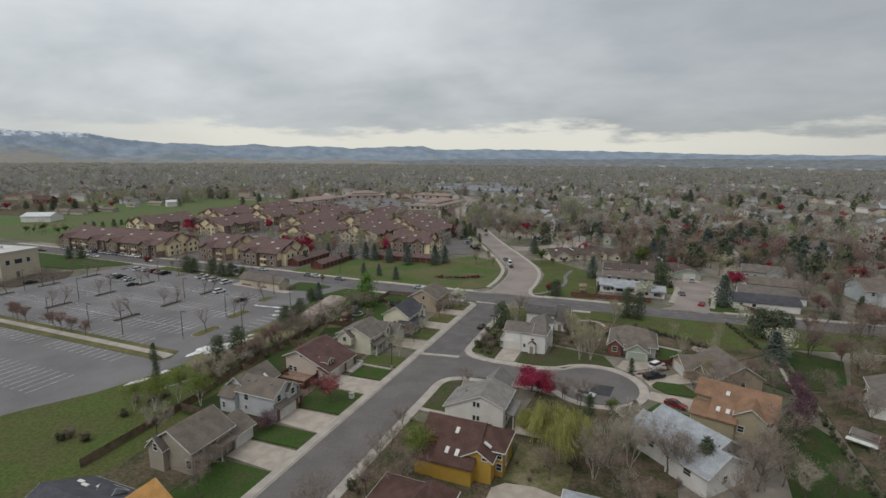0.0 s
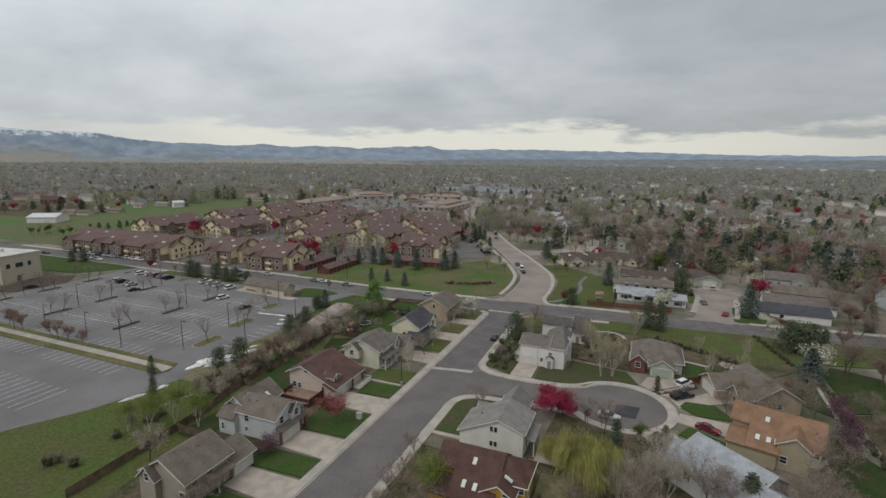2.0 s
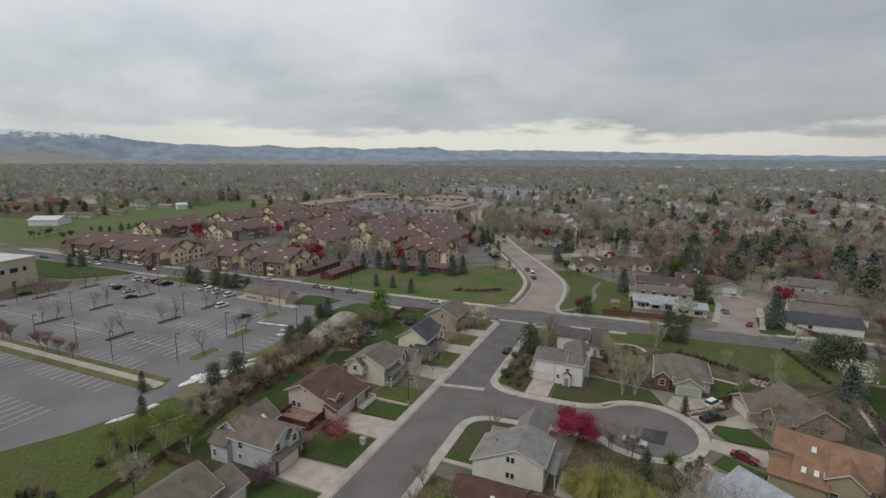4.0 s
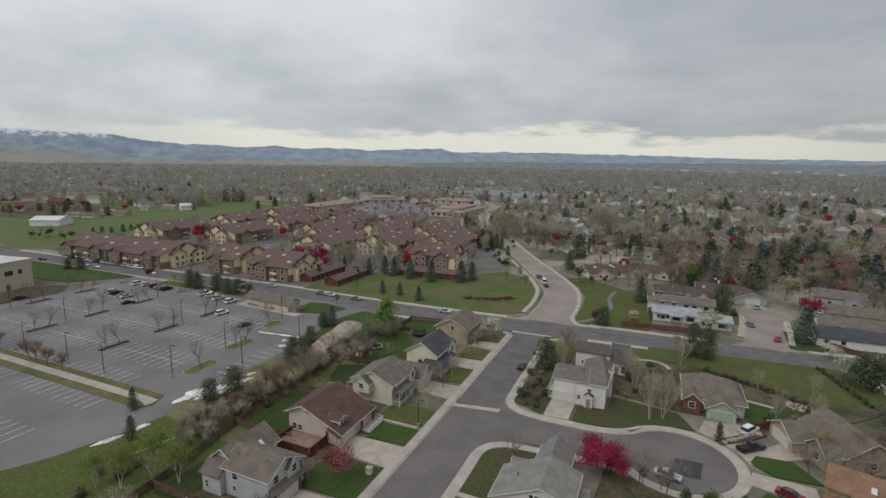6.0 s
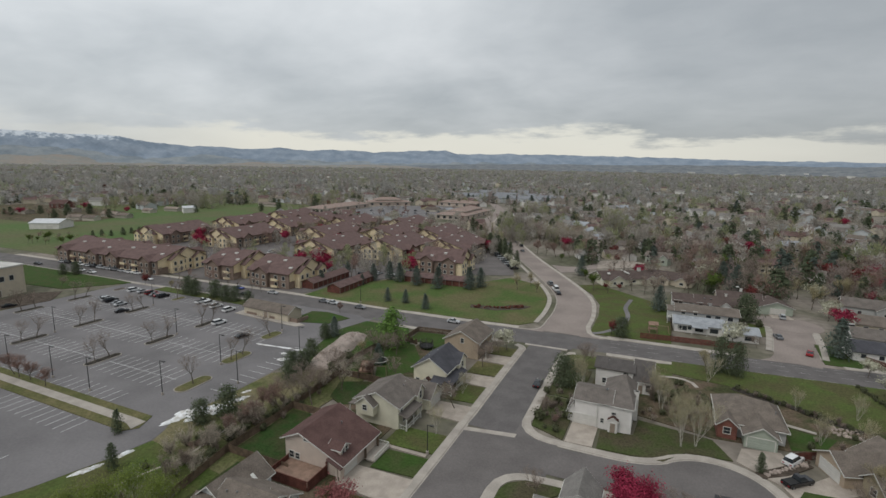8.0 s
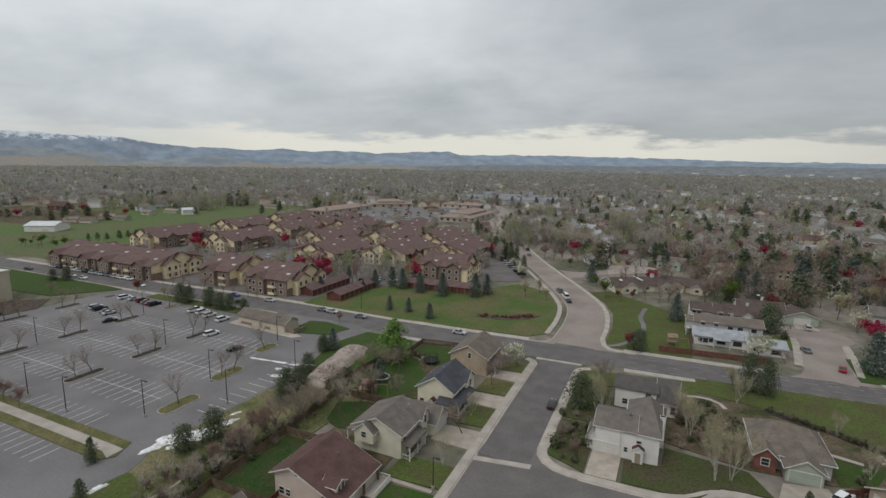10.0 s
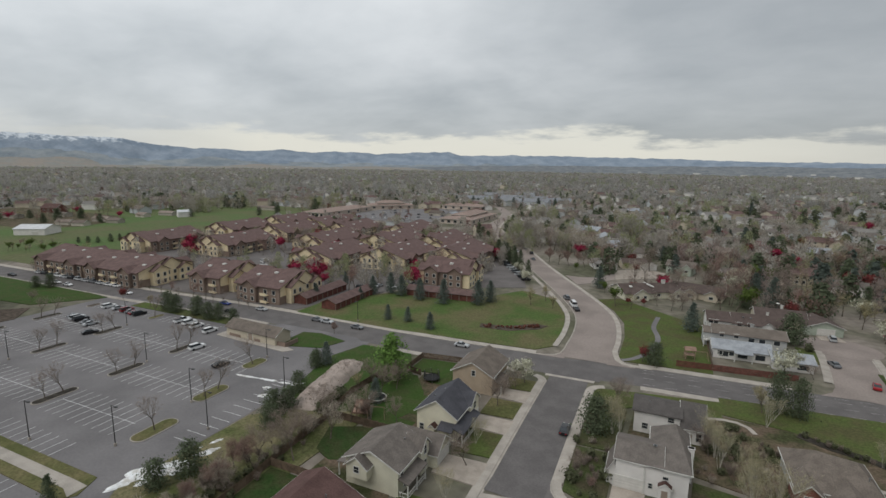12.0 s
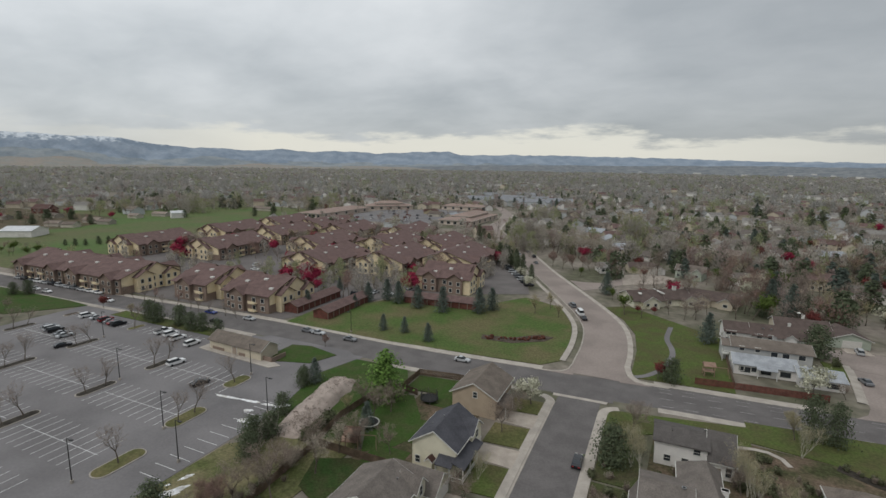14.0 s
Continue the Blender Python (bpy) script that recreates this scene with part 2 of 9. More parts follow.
M["bark_birch"] = mat("bark_birch", (0.46, 0.43, 0.375), 0.9, 0.3, 3, 12, 0.25, 0.2)
M["bark_pale"] = mat("bark_pale", (0.58, 0.55, 0.49), 0.9, 0.25, 3, 12, 0.25, 0.2)


def leaf(name, c, k=0.3, thin=0.18):
    """Thin leaves, needles or twigs, that let part of the light through."""
    m = mat(name, c, 0.9, 0.2, 0.7, 6, 0.2, 0.0, island=k, spec=0.1)
    nt = m.node_tree
    b, out = nt.nodes["Principled BSDF"], nt.nodes["Material Output"]
    tr, mx = nt.nodes.new("ShaderNodeBsdfTranslucent"), nt.nodes.new("ShaderNodeMixShader")
    nt.links.new(b.inputs["Base Color"].links[0].from_socket, tr.inputs["Color"])
    mx.inputs[0].default_value = thin
    nt.links.new(b.outputs[0], mx.inputs[1])
    nt.links.new(tr.outputs[0], mx.inputs[2])
    nt.links.new(mx.outputs[0], out.inputs["Surface"])
    return m


M["twig"] = leaf("twig", (0.28, 0.228, 0.19), 0.3, 0.28)
# mid and far twigs: paler, with distance haze put into the base colour
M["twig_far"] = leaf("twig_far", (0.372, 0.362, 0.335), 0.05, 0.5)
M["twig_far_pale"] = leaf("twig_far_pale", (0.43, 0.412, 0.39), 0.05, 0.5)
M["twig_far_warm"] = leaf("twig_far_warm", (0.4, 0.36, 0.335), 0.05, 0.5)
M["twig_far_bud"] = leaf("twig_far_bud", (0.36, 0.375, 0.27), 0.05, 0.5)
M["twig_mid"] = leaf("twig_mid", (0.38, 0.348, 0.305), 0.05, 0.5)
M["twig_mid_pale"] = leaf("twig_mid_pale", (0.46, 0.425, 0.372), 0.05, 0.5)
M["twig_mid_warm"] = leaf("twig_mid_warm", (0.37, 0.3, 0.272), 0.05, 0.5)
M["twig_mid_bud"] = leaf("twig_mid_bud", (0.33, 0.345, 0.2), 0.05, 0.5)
M["snow"] = mat("old_snow", (0.72, 0.73, 0.74), 0.8, 0.15, 0.9, 6, 0.1, 0.5, tint=(0.5, 0.48, 0.45))
M["mulch_dark"] = mat("mulch_dark", (0.05, 0.044, 0.036), 0.95, 0.35, 0.7, 8.0, 0.3, 0.6, spec=0.1)
M["twig_pale"] = leaf("twig_pale", (0.42, 0.37, 0.305), 0.3, 0.3)
M["twig_birch"] = leaf("twig_birch", (0.360, 0.328, 0.212), 0.2)
M["twig_bud"] = leaf("twig_bud", (0.340, 0.299, 0.179))
M["twig_rust"] = leaf("twig_rust", (0.275, 0.188, 0.158), 0.3, 0.28)
M["leaf_crimson"] = leaf("leaf_crimson", (0.29, 0.035, 0.07))
M["leaf_red"] = leaf("leaf_red", (0.17, 0.05, 0.045))
M["leaf_mauve"] = leaf("leaf_mauve", (0.16, 0.092, 0.112), 0.3, 0.35)
M["leaf_pinkred"] = leaf("leaf_pinkred", (0.27, 0.1, 0.1))
M["leaf_white"] = leaf("leaf_white", (0.5, 0.49, 0.38))
M["leaf_lime"] = leaf("leaf_lime", (0.2, 0.25, 0.062), 0.3, 0.5)
M["leaf_green"] = leaf("leaf_green", (0.1, 0.14, 0.036), 0.3, 0.32)
M["leaf_fresh"] = leaf("leaf_fresh", (0.13, 0.22, 0.055), 0.2)
M["leaf_willow"] = leaf("leaf_willow", (0.39, 0.38, 0.14), 0.4, 0.35)
M["needle"] = leaf("needle", (0.108, 0.13, 0.078), 0.25, 0.32)
# far needles, lightened in colour to stand for distance haze
M["needle_haze"] = leaf("needle_haze", (0.14, 0.155, 0.125), 0.2)
M["needle_blue"] = leaf("needle_blue", (0.118, 0.145, 0.122), 0.25, 0.32)
M["shrub_dark"] = leaf("shrub_dark", (0.11, 0.118, 0.068), 0.3, 0.28)
M["shrub_red"] = leaf("shrub_red", (0.17, 0.075, 0.055))
for n, c in dict(white=(0.7, 0.7, 0.7), black=(0.015, 0.015, 0.018), grey=(0.16, 0.165, 0.175), silver=(0.42, 0.43, 0.44), red=(0.3, 0.015, 0.02), blue=(0.03, 0.05, 0.2), darkred=(0.19, 0.018, 0.022)).items():
    M["car_" + n] = mat("car_paint_" + n, c, 0.25, 0.04, 1, 8, 0.02, 0.0, spec=0.6)

# ---- building helpers ----


def part(name, bm, material, parent, label=""):
    me = bpy.data.meshes.new(name)
    bm.to_mesh(me)
    bm.free()
    me.materials.append(material)
    ob = new(name, me)
    if parent is not None:
        ob.parent = parent
    if label:
        ob["label"] = label
    return ob


def shared(name, me, parent, m=None, label=""):
    ob = new(name, me)
    ob.parent = parent
    if m is not None:
        ob.matrix_basis = m
    if label:
        ob["label"] = label
    return ob


def thing(name, label, category, x=0, y=0, z=0, rz=0, group="", kind=""):
    ob = new(name)
    ob.empty_display_size = 0.5
    ob.matrix_basis = pose(x, y, z, 0, 0, rz)
    return tagged(ob, label, category, group, kind)


def box(bm, x0, x1, y0, y1, z0, z1, m=None):
    co = [(x, y, z) for z in (z0, z1) for x, y in ((x0, y0), (x1, y0), (x1, y1), (x0, y1))]
    vs = [bm.verts.new(m @ Vector(c) if m else c) for c in co]
    for f in ((3, 2, 1, 0), (4, 5, 6, 7), (0, 1, 5, 4), (1, 2, 6, 5), (2, 3, 7, 6), (3, 0, 4, 7)):
        bm.faces.new([vs[i] for i in f])
    return vs


def prism(bm, poly, b0, b1, axis):
    """A polygon of (across, z) drawn out along an axis from b0 to b1."""
    def at(a, z, b):
        return (b, a, z) if axis == "x" else (a, b, z)
    lo, hi = [bm.verts.new(at(a, z, b0)) for a, z in poly], [bm.verts.new(at(a, z, b1)) for a, z in poly]
    n = len(poly)
    for i in range(n):
        j = (i + 1) % n
        bm.faces.new((lo[i], lo[j], hi[j], hi[i]))
    bm.faces.new(lo[::-1])
    bm.faces.new(hi)
    bmesh.ops.recalc_face_normals(bm, faces=bm.faces[:])


def tube(bm, pts, radii, sides=5):
    """A tapered limb through points."""
    rings = []
    for i, (p, r) in enumerate(zip(pts, radii)):
        p = Vector(p)
        d = (Vector(pts[min(i + 1, len(pts) - 1)]) - Vector(pts[max(i - 1, 0)])).normalized()
        a = d.orthogonal().normalized()
        b = d.cross(a)
        rings.append([bm.verts.new(p + r * (math.cos(2 * math.pi * k / sides) * a + math.sin(2 * math.pi * k / sides) * b)) for k in range(sides)])
    for u, v in zip(rings, rings[1:]):
        for k in range(sides):
            bm.faces.new((u[k], u[(k + 1) % sides], v[(k + 1) % sides], v[k]))
    bm.faces.new(rings[-1])
    bm.faces.new(rings[0][::-1])


def disc(bm, x, y, z0, z1, r, sides=16, m=None, rtop=None):
    lo, hi = [], []
    for k in range(sides):
        a = 2 * math.pi * k / sides
        for lst, z, rr in ((lo, z0, r), (hi, z1, r if rtop is None else rtop)):
            c = Vector((x + rr * math.cos(a), y + rr * math.sin(a), z))
            lst.append(bm.verts.new(m @ c if m else c))
    for k in range(sides):
        j = (k + 1) % sides
        bm.faces.new((lo[k], lo[j], hi[j], hi[k]))
    bm.faces.new(hi)
    bm.faces.new(lo[::-1])


def smooth_line(pts, step=3.0):
    """Points along a smooth curve through pts."""
    P = [Vector((*p, 0)) for p in pts]
    P = [2 * P[0] - P[1]] + P + [2 * P[-1] - P[-2]]
    out = []
    for a, b, c, d in zip(P, P[1:], P[2:], P[3:]):
        n = max(1, int((c - b).length / step))
        for i in range(n):
            t = i / n
            out.append(0.5 * (2 * b + (c - a) * t + (2 * a - 5 * b + 4 * c - d) * t * t + (3 * b - a - 3 * c + d) * t ** 3))
    out.append(P[-2])
    return out


def side_normals(line, closed=False):
    ns = []
    n = len(line)
    for i in range(n):
        a = line[(i - 1) % n] if closed else line[max(i - 1, 0)]
        b = line[(i + 1) % n] if closed else line[min(i + 1, n - 1)]
        d = (b - a).normalized()
        ns.append(Vector((-d.y, d.x, 0)))
    return ns


def ribbon(bm, line, profile, closed=False):
    """Sweep (offset to the left, z) pairs along a level line."""
    ns = side_normals(line, closed)
    rows = [[bm.verts.new((p.x + nn.x * o, p.y + nn.y * o, z)) for o, z in profile] for p, nn in zip(line, ns)]
    pairs = list(zip(rows, rows[1:])) + ([(rows[-1], rows[0])] if closed else [])
    for u, v in pairs:
        for k in range(len(profile) - 1):
            bm.faces.new((u[k + 1], u[k], v[k], v[k + 1]))
    bmesh.ops.recalc_face_normals(bm, faces=bm.faces[:])


def slab(bm, poly, z0, z1):
    lo, hi = [bm.verts.new((x, y, z0)) for x, y in poly], [bm.verts.new((x, y, z1)) for x, y in poly]
    n = len(poly)
    for i in range(n):
        bm.faces.new((lo[i], lo[(i + 1) % n], hi[(i + 1) % n], hi[i]))
    bm.faces.new(hi)
    bm.faces.new(lo[::-1])
    bmesh.ops.recalc_face_normals(bm, faces=bm.faces[:])


def rounded(x0, x1, y0, y1, r, n=5):
    out = []
    for cx, cy, a0 in ((x1 - r, y1 - r, 0), (x0 + r, y1 - r, 90), (x0 + r, y0 + r, 180), (x1 - r, y0 + r, 270)):
        for i in range(n + 1):
            a = radians(a0 + 90 * i / n)
            out.append((cx + r * math.cos(a), cy + r * math.sin(a)))
    return out


def structure(name, bm, material, label, category="ground"):
    return tagged(part(name, bm, material, None), label, category, kind="structure")


# ---- ground, roads, lots ----
bm = bmesh.new()
R = 4950
g = [-R, -2600, -1400, -800, -450, -250, -120, 0, 120, 250, 450, 800, 1400, 2600, R]
grid = [[bm.verts.new((x, y, 0)) for x in g] for y in g]
for j in range(len(g) - 1):
    for i in range(len(g) - 1):
        bm.faces.new((grid[j][i], grid[j][i + 1], grid[j + 1][i + 1], grid[j + 1][i]))
structure("ground", bm, M["town_floor"], "bare spring ground with faded grass between the houses", "ground")

STREET = smooth_line([(4.6, -90), (4.9, 20), (5.1, 57), (5.3, 77), (5.3, 95), (5.2, 115), (5.3, 143)])


def verge_x(y):
    """The outer edge of the west pavement."""
    return float(np.interp(y, [20, 57, 77, 95, 140], [4.9, 5.1, 5.3, 5.3, 5.3])) - 7.1


CROSS = smooth_line([(-900, 128), (-500, 140), (-260, 145), (-180, 146), (-110, 148.6), (-55, 147.4), (-20, 148.4), (5, 150.2), (22, 152), (65, 154.3), (120, 160), (250, 176), (420, 205)], 6)
CURVE = smooth_line([(6.9, 150), (6.9, 164), (6.9, 180), (4.7, 198), (-1.0, 214), (-11.0, 234), (-22, 254.5), (-36, 281), (-51, 312), (-71, 351), (-97, 399), (-113, 432), (-122, 470), (-129, 515), (-146, 575), (-185, 660)], 5)
CDS = smooth_line([(4, 85.5), (20, 85.3), (40, 86.2)])
BULB, BULB_R = (46.3, 87.0), 9.8


def road(name, line, half, z, material, label):
    bm = bmesh.new()
    ribbon(bm, line, [(half, z), (half * 0.5, z + 0.03), (0, z + 0.045), (-half * 0.5, z + 0.03), (-half, z)])
    return structure(name, bm, material, label, "road")


road("road_cross", CROSS, 6.3, 0.02, M["asphalt_dark"], "four-lane grey asphalt road with worn lane dashes")


def bend_half(p):
    return float(np.interp(p.y, [150, 200, 245, 300], [6.7, 6.6, 5.8, 5.2]))


def bend_edge(side, extra=0.0):
    return [p + n * side * (bend_half(p) + extra) for p, n in zip(CURVE, side_normals(CURVE))]


bm = bmesh.new()
rows = [[bm.verts.new((p.x + n.x * k * bend_half(p), p.y + n.y * k * bend_half(p), 0.07 + 0.04 * (1 - abs(k)))) for k in (1, 0.5, 0, -0.5, -1)] for p, n in zip(CURVE, side_normals(CURVE)) if p.y > 155.5]
for u, v in zip(rows, rows[1:]):
    for k in range(4):
        bm.faces.new((u[k + 1], u[k], v[k], v[k + 1]))
bmesh.ops.recalc_face_normals(bm, faces=bm.faces[:])
structure("road_curve", bm, M["chipseal"], "pinkish chip-sealed road bending between lawns", "road")
st_n = [Vector((5.0, 90.2, 0))] + [p for p in STREET if p.y >= 92]
st_s = [p for p in STREET if p.y < 90] + [Vector((5.0, 90.2, 0))]
road("road_street_north", st_n, 4.9, 0.08, M["asphalt_dark"], "dark smooth asphalt residential street")
road("road_street_south", st_s, 5.1, 0.08, M["asphalt"], "grey asphalt residential street")
road("road_cul_de_sac", CDS, 4.7, 0.1, M["asphalt"], "grey asphalt cul-de-sac stem")
bm = bmesh.new()
slab(bm, [(BULB[0] + BULB_R * math.cos(a / 20 * math.pi), BULB[1] + BULB_R * math.sin(a / 20 * math.pi)) for a in range(40)], 0.0, 0.155)
structure("road_bulb", bm, M["asphalt"], "round asphalt turning area of the cul-de-sac", "road")
for poly in ([(8, 66), (10.25, 66), (10.4, 72.8), (11.0, 75.5), (12.4, 77.6), (14.4, 79.0), (17, 79.6), (19, 79.8), (19, 82.5), (8, 82.5)], [(19, 90.6), (17.3, 90.6), (14.6, 91.1), (12.2, 92.6), (10.6, 95), (10.1, 98), (8, 98), (8, 88), (19, 88)],
             [(31, 90.5), (32.4, 90.7), (35.2, 91.4), (37.2, 92.3), (39.2, 93.6), (43, 91), (43, 88), (31, 88)]):
    bm = bmesh.new()
    slab(bm, poly, 0.0, 0.074)
    structure("road_corner", bm, M["asphalt"], "asphalt flare at the street corner", "road")
bm = bmesh.new()
slab(bm, [(46.0, 87.3), (50.6, 87.6), (49.8, 82.0), (45.1, 81.6)], 0.1, 0.166)
structure("road_patch", bm, M["asphalt_patch"], "square of fresh black asphalt patching", "road")
bm = bmesh.new()
slab(bm, [(0.1, 88.0), (10.6, 89.7), (10.6, 91.2), (0.1, 89.4)], 0.0, 0.135)
structure("pavement_pan", bm, M["concrete"], "pale concrete drainage pan across the street", "pavement")

bm = bmesh.new()
slab(bm, [(-1.6, 142.9), (12.8, 143.4), (12.9, 146.2), (-1.7, 145.2)], 0.0, 0.068)
structure("road_mouth", bm, M["asphalt_dark"], "asphalt where the street meets the cross road", "road")
bm = bmesh.new()
slab(bm, [(-0.9, 141.7), (11.5, 142.1), (11.7, 143.3), (-1.0, 142.9)], 0.0, 0.14)
structure("pavement_pan_mouth", bm, M["concrete"], "pale concrete drainage pan at the street's mouth", "pavement")
bm = bmesh.new()
slab(bm, [(-19, 267), (-10, 249), (-3.5, 256), (5, 268), (4, 283), (-4, 269), (-11, 266)], 0.0, 0.12)
structure("road_side", bm, M["chipseal"], "short pale side street off the bending road", "road")

WALK = [(0.0, 0.05), (0.4, 0.09), (0.45, 0.2), (2.15, 0.22), (2.17, 0.0)]


def pavement(name, line, flip=False, prof=WALK, label="pale concrete kerb and pavement"):
    bm = bmesh.new()
    ribbon(bm, line, [(-o if flip else o, z) for o, z in prof])
    return structure(name, bm, M["concrete"], label, "pavement")


def offset(line, o):
    return [p + n * o for p, n in zip(line, side_normals(line))]


def arc(cx, cy, r, a0, a1, n=10):
    return [Vector((cx + r * math.cos(radians(a0 + (a1 - a0) * i / n)), cy + r * math.sin(radians(a0 + (a1 - a0) * i / n)), 0)) for i in range(n + 1)]


sl = offset(STREET, 4.95)
pavement("pavement_street_west", [p for p in sl if p.y < 137] + arc(-3.7, 137.5, 4.1, 0, 80, 5))
# east side: south leg turning into the cul-de-sac, then the bulb
se = offset(STREET, -4.85)
south = [p for p in offset(STREET, -5.15) if p.y < 71]
pavement("pavement_corner_south", south + arc(17.1, 72.8, 6.7, 180, 92, 8) + [Vector((x, y, 0)) for x, y in ((19, 79.7), (24, 80.1), (30, 80.5), (36, 80.6))], True)
north = [p for p in se if p.y > 98 and p.y < 137]
pavement("pavement_corner_north", arc(BULB[0], BULB[1], BULB_R, -142, 138, 30) + [Vector((x, y, 0)) for x, y in ((37.2, 92.2), (35.2, 91.3), (32.4, 90.6), (29, 90.35), (24, 90.3), (20, 90.3))] + arc(17.5, 98.0, 7.6, 270, 182, 8) + north + arc(14.8, 137.5, 4.6, 180, 100, 5), True)
cn = offset(CROSS, 6.3)
cs = offset(CROSS, -6.3)
VERGE = [(0.0, 0.05), (0.15, 0.17), (0.3, 0.17), (1.0, 0.17), (2.4, 0.19), (2.42, 0.0)]
pavement("pavement_cross_north_west", [p for p in cn if -300 < p.x < -1.5], False, VERGE)
pavement("pavement_cross_north_east", [p for p in cn if 16 < p.x < 64] , False, VERGE)
pavement("pavement_cross_north_far", [p for p in cn if 82 < p.x < 260], False, VERGE)
pavement("pavement_cross_south_east", [p for p in cs if 14.5 < p.x < 260], True, VERGE)
pavement("pavement_cross_south_mid", [p for p in cs if -52 < p.x < -4], True, VERGE)
pavement("pavement_cross_south_west", [p for p in cs if -300 < p.x < -90], True, VERGE)
KERB = [(0.0, 0.06), (0.15, 0.2), (0.45, 0.2), (0.47, 0.0)]
for poly in ([(13.2, 156.2), (21, 157.0), (16.6, 158.6), (14.6, 161.5), (13.5, 168)], [(0.5, 168), (0.4, 160.5), (-1.2, 156.8), (-6, 155.3), (1.5, 155.6)]):
    bm = bmesh.new()
    slab(bm, poly, 0, 0.088)
    structure("road_corner", bm, M["chipseal"], "chip-sealed flare where the roads meet", "road")
pavement("kerb_curve_west", smooth_line([(-9, 155.1), (-4, 155.6), (-1.4, 156.9), (-0.1, 159), (0.35, 163), (0.3, 168)]) + [p for p in bend_edge(1) if 170 < p.y < 560], False, KERB, "pale concrete kerb along the bending road")
pavement("kerb_curve_east", smooth_line([(25, 157.8), (20, 157.5), (17, 158.2), (15, 160.6), (14.0, 164.5), (13.5, 168)]) + [p for p in bend_edge(-1) if 170 < p.y < 560], True, [(0, 0.06), (0.15, 0.2), (1.6, 0.22), (1.62, 0)], "pale concrete kerb walk along the bending road")
pavement("path_park", [p for p in bend_edge(1, 2.3) if 159 < p.y < 300], False, [(0, 0.0), (0.01, 0.2), (1.7, 0.21), (1.72, 0)], "pale concrete footpath beside the park lawn")

# second cul-de-sac beyond the cross road
SPUR = smooth_line([(72.6, 160.9), (73.4, 166), (76.6, 186), (78.5, 205)])
bm = bmesh.new()
slab(bm, [(63.4, 160.2), (82.6, 161.8), (80.4, 163.6), (79.2, 166.5), (67.6, 166.5), (66.4, 163.2)], 0, 0.05)
structure("road_corner", bm, M["chipseal"], "pale worn flare of the side street", "road")
road("road_spur", SPUR, 5.6, 0.06, M["chipseal"], "pale worn asphalt side street")
bm = bmesh.new()
slab(bm, [(77.8 + 10.5 * math.cos(a / 20 * math.pi), 202 + 9.5 * math.sin(a / 20 * math.pi)) for a in range(40)], 0.0, 0.13)
structure("road_spur_bulb", bm, M["chipseal"], "pale worn asphalt turning area", "road")
pavement("pavement_spur_east", offset([p for p in SPUR if 166 < p.y < 196], -5.6), True)
pavement("pavement_spur_west", offset([p for p in SPUR if 166 < p.y < 196], 5.6), False)

# lane marks on the cross road
DASH = bpy.data.meshes.new("lane_dash")
b2 = bmesh.new()
box(b2, -1.4, 1.4, -0.05, 0.05, 0, 0.012)
b2.to_mesh(DASH)
b2.free()
DASH.materials.append(M["paint_worn"])
marks = thing("lane_marks", "worn white lane dashes painted on the asphalt", "road marking", kind="structure")
for o in (4.7, 2.6, -0.9, -4.9):
    ln = [p for p in offset(CROSS, o) if 18 < p.x < 150]
    d = 0.0
    for a, b in zip(ln, ln[1:]):
        d += (b - a).length
        if d > (3.4 if abs(o) > 4 else 4.6):
            d = 0
            an = math.degrees(math.atan2(b.y - a.y, b.x - a.x))
            shared("lane_dash", DASH, marks, pose((a.x + b.x) / 2, (a.y + b.y) / 2, 0.08, 0, 0, an))

# car park
LOT = (-178, -56, 64.5, 141.5)
bm = bmesh.new()
box(bm, LOT[0], LOT[1] + 0.5, LOT[2], LOT[3], -0.02, 0.05)
structure("car_park_north", bm, M["asphalt_lot"], "grey asphalt car park with white stall lines", "car park")
bm = bmesh.new()
slab(bm, [(-260, -20), (-92, -20), (-72, 12), (-64, 30), (-58.6, 39.5), (-55, 51), (-53.6, 58.2), (-54.8, 61.8), (-56.8, 64.6), (-62.6, 64.6), (-62.6, 57.8), (-190, 57.8), (-260, 52)], -0.02, 0.052)
structure("car_park_south", bm, M["asphalt_lot"], "grey asphalt car park with white stall lines", "car park")
bm = bmesh.new()
slab(bm, [(-94, 141), (-57, 122), (-56, 140), (-62, 143.5), (-92, 143.5)], -0.02, 0.055)
structure("car_park_exit", bm, M["asphalt_lot"], "grey asphalt exit lane to the road", "car park")
bm = bmesh.new()
slab(bm, [(-178, 57.9), (-62, 57.9), (-60, 60), (-62, 64.4), (-178, 64.4)], 0, 0.16)
structure("car_park_verge", bm, M["lawn_dry"], "dry grass strip between the two car parks", "verge")
bm = bmesh.new()
slab(bm, [(-178, 60.1), (-64, 60.1), (-61, 59), (-61, 62.2), (-64, 62.3), (-178, 62.3)], 0.1, 0.22)
structure("pavement_car_park", bm, M["concrete"], "pale concrete walkway between the two car parks", "pavement")

# stall lines
stall_pts = []
for yc in (79.0, 95.8, 112.6):
    for x0, x1 in ((-168, -140), (-134, -105), (-99, -73.5)):
        n = int((x1 - x0) / 2.75)
        for i in range(n + 1):
            stall_pts.append((x0 + i * 2.75, yc, 0))
for x0, x1 in ((-172, -141), (-133, -106)):
    for i in range(int((x1 - x0) / 2.75) + 1):
        stall_pts.append((x0 + i * 2.75, 129.6, 1))
for i in range(11):
    stall_pts.append((-58.9, 79 + i * 3.0, 2))
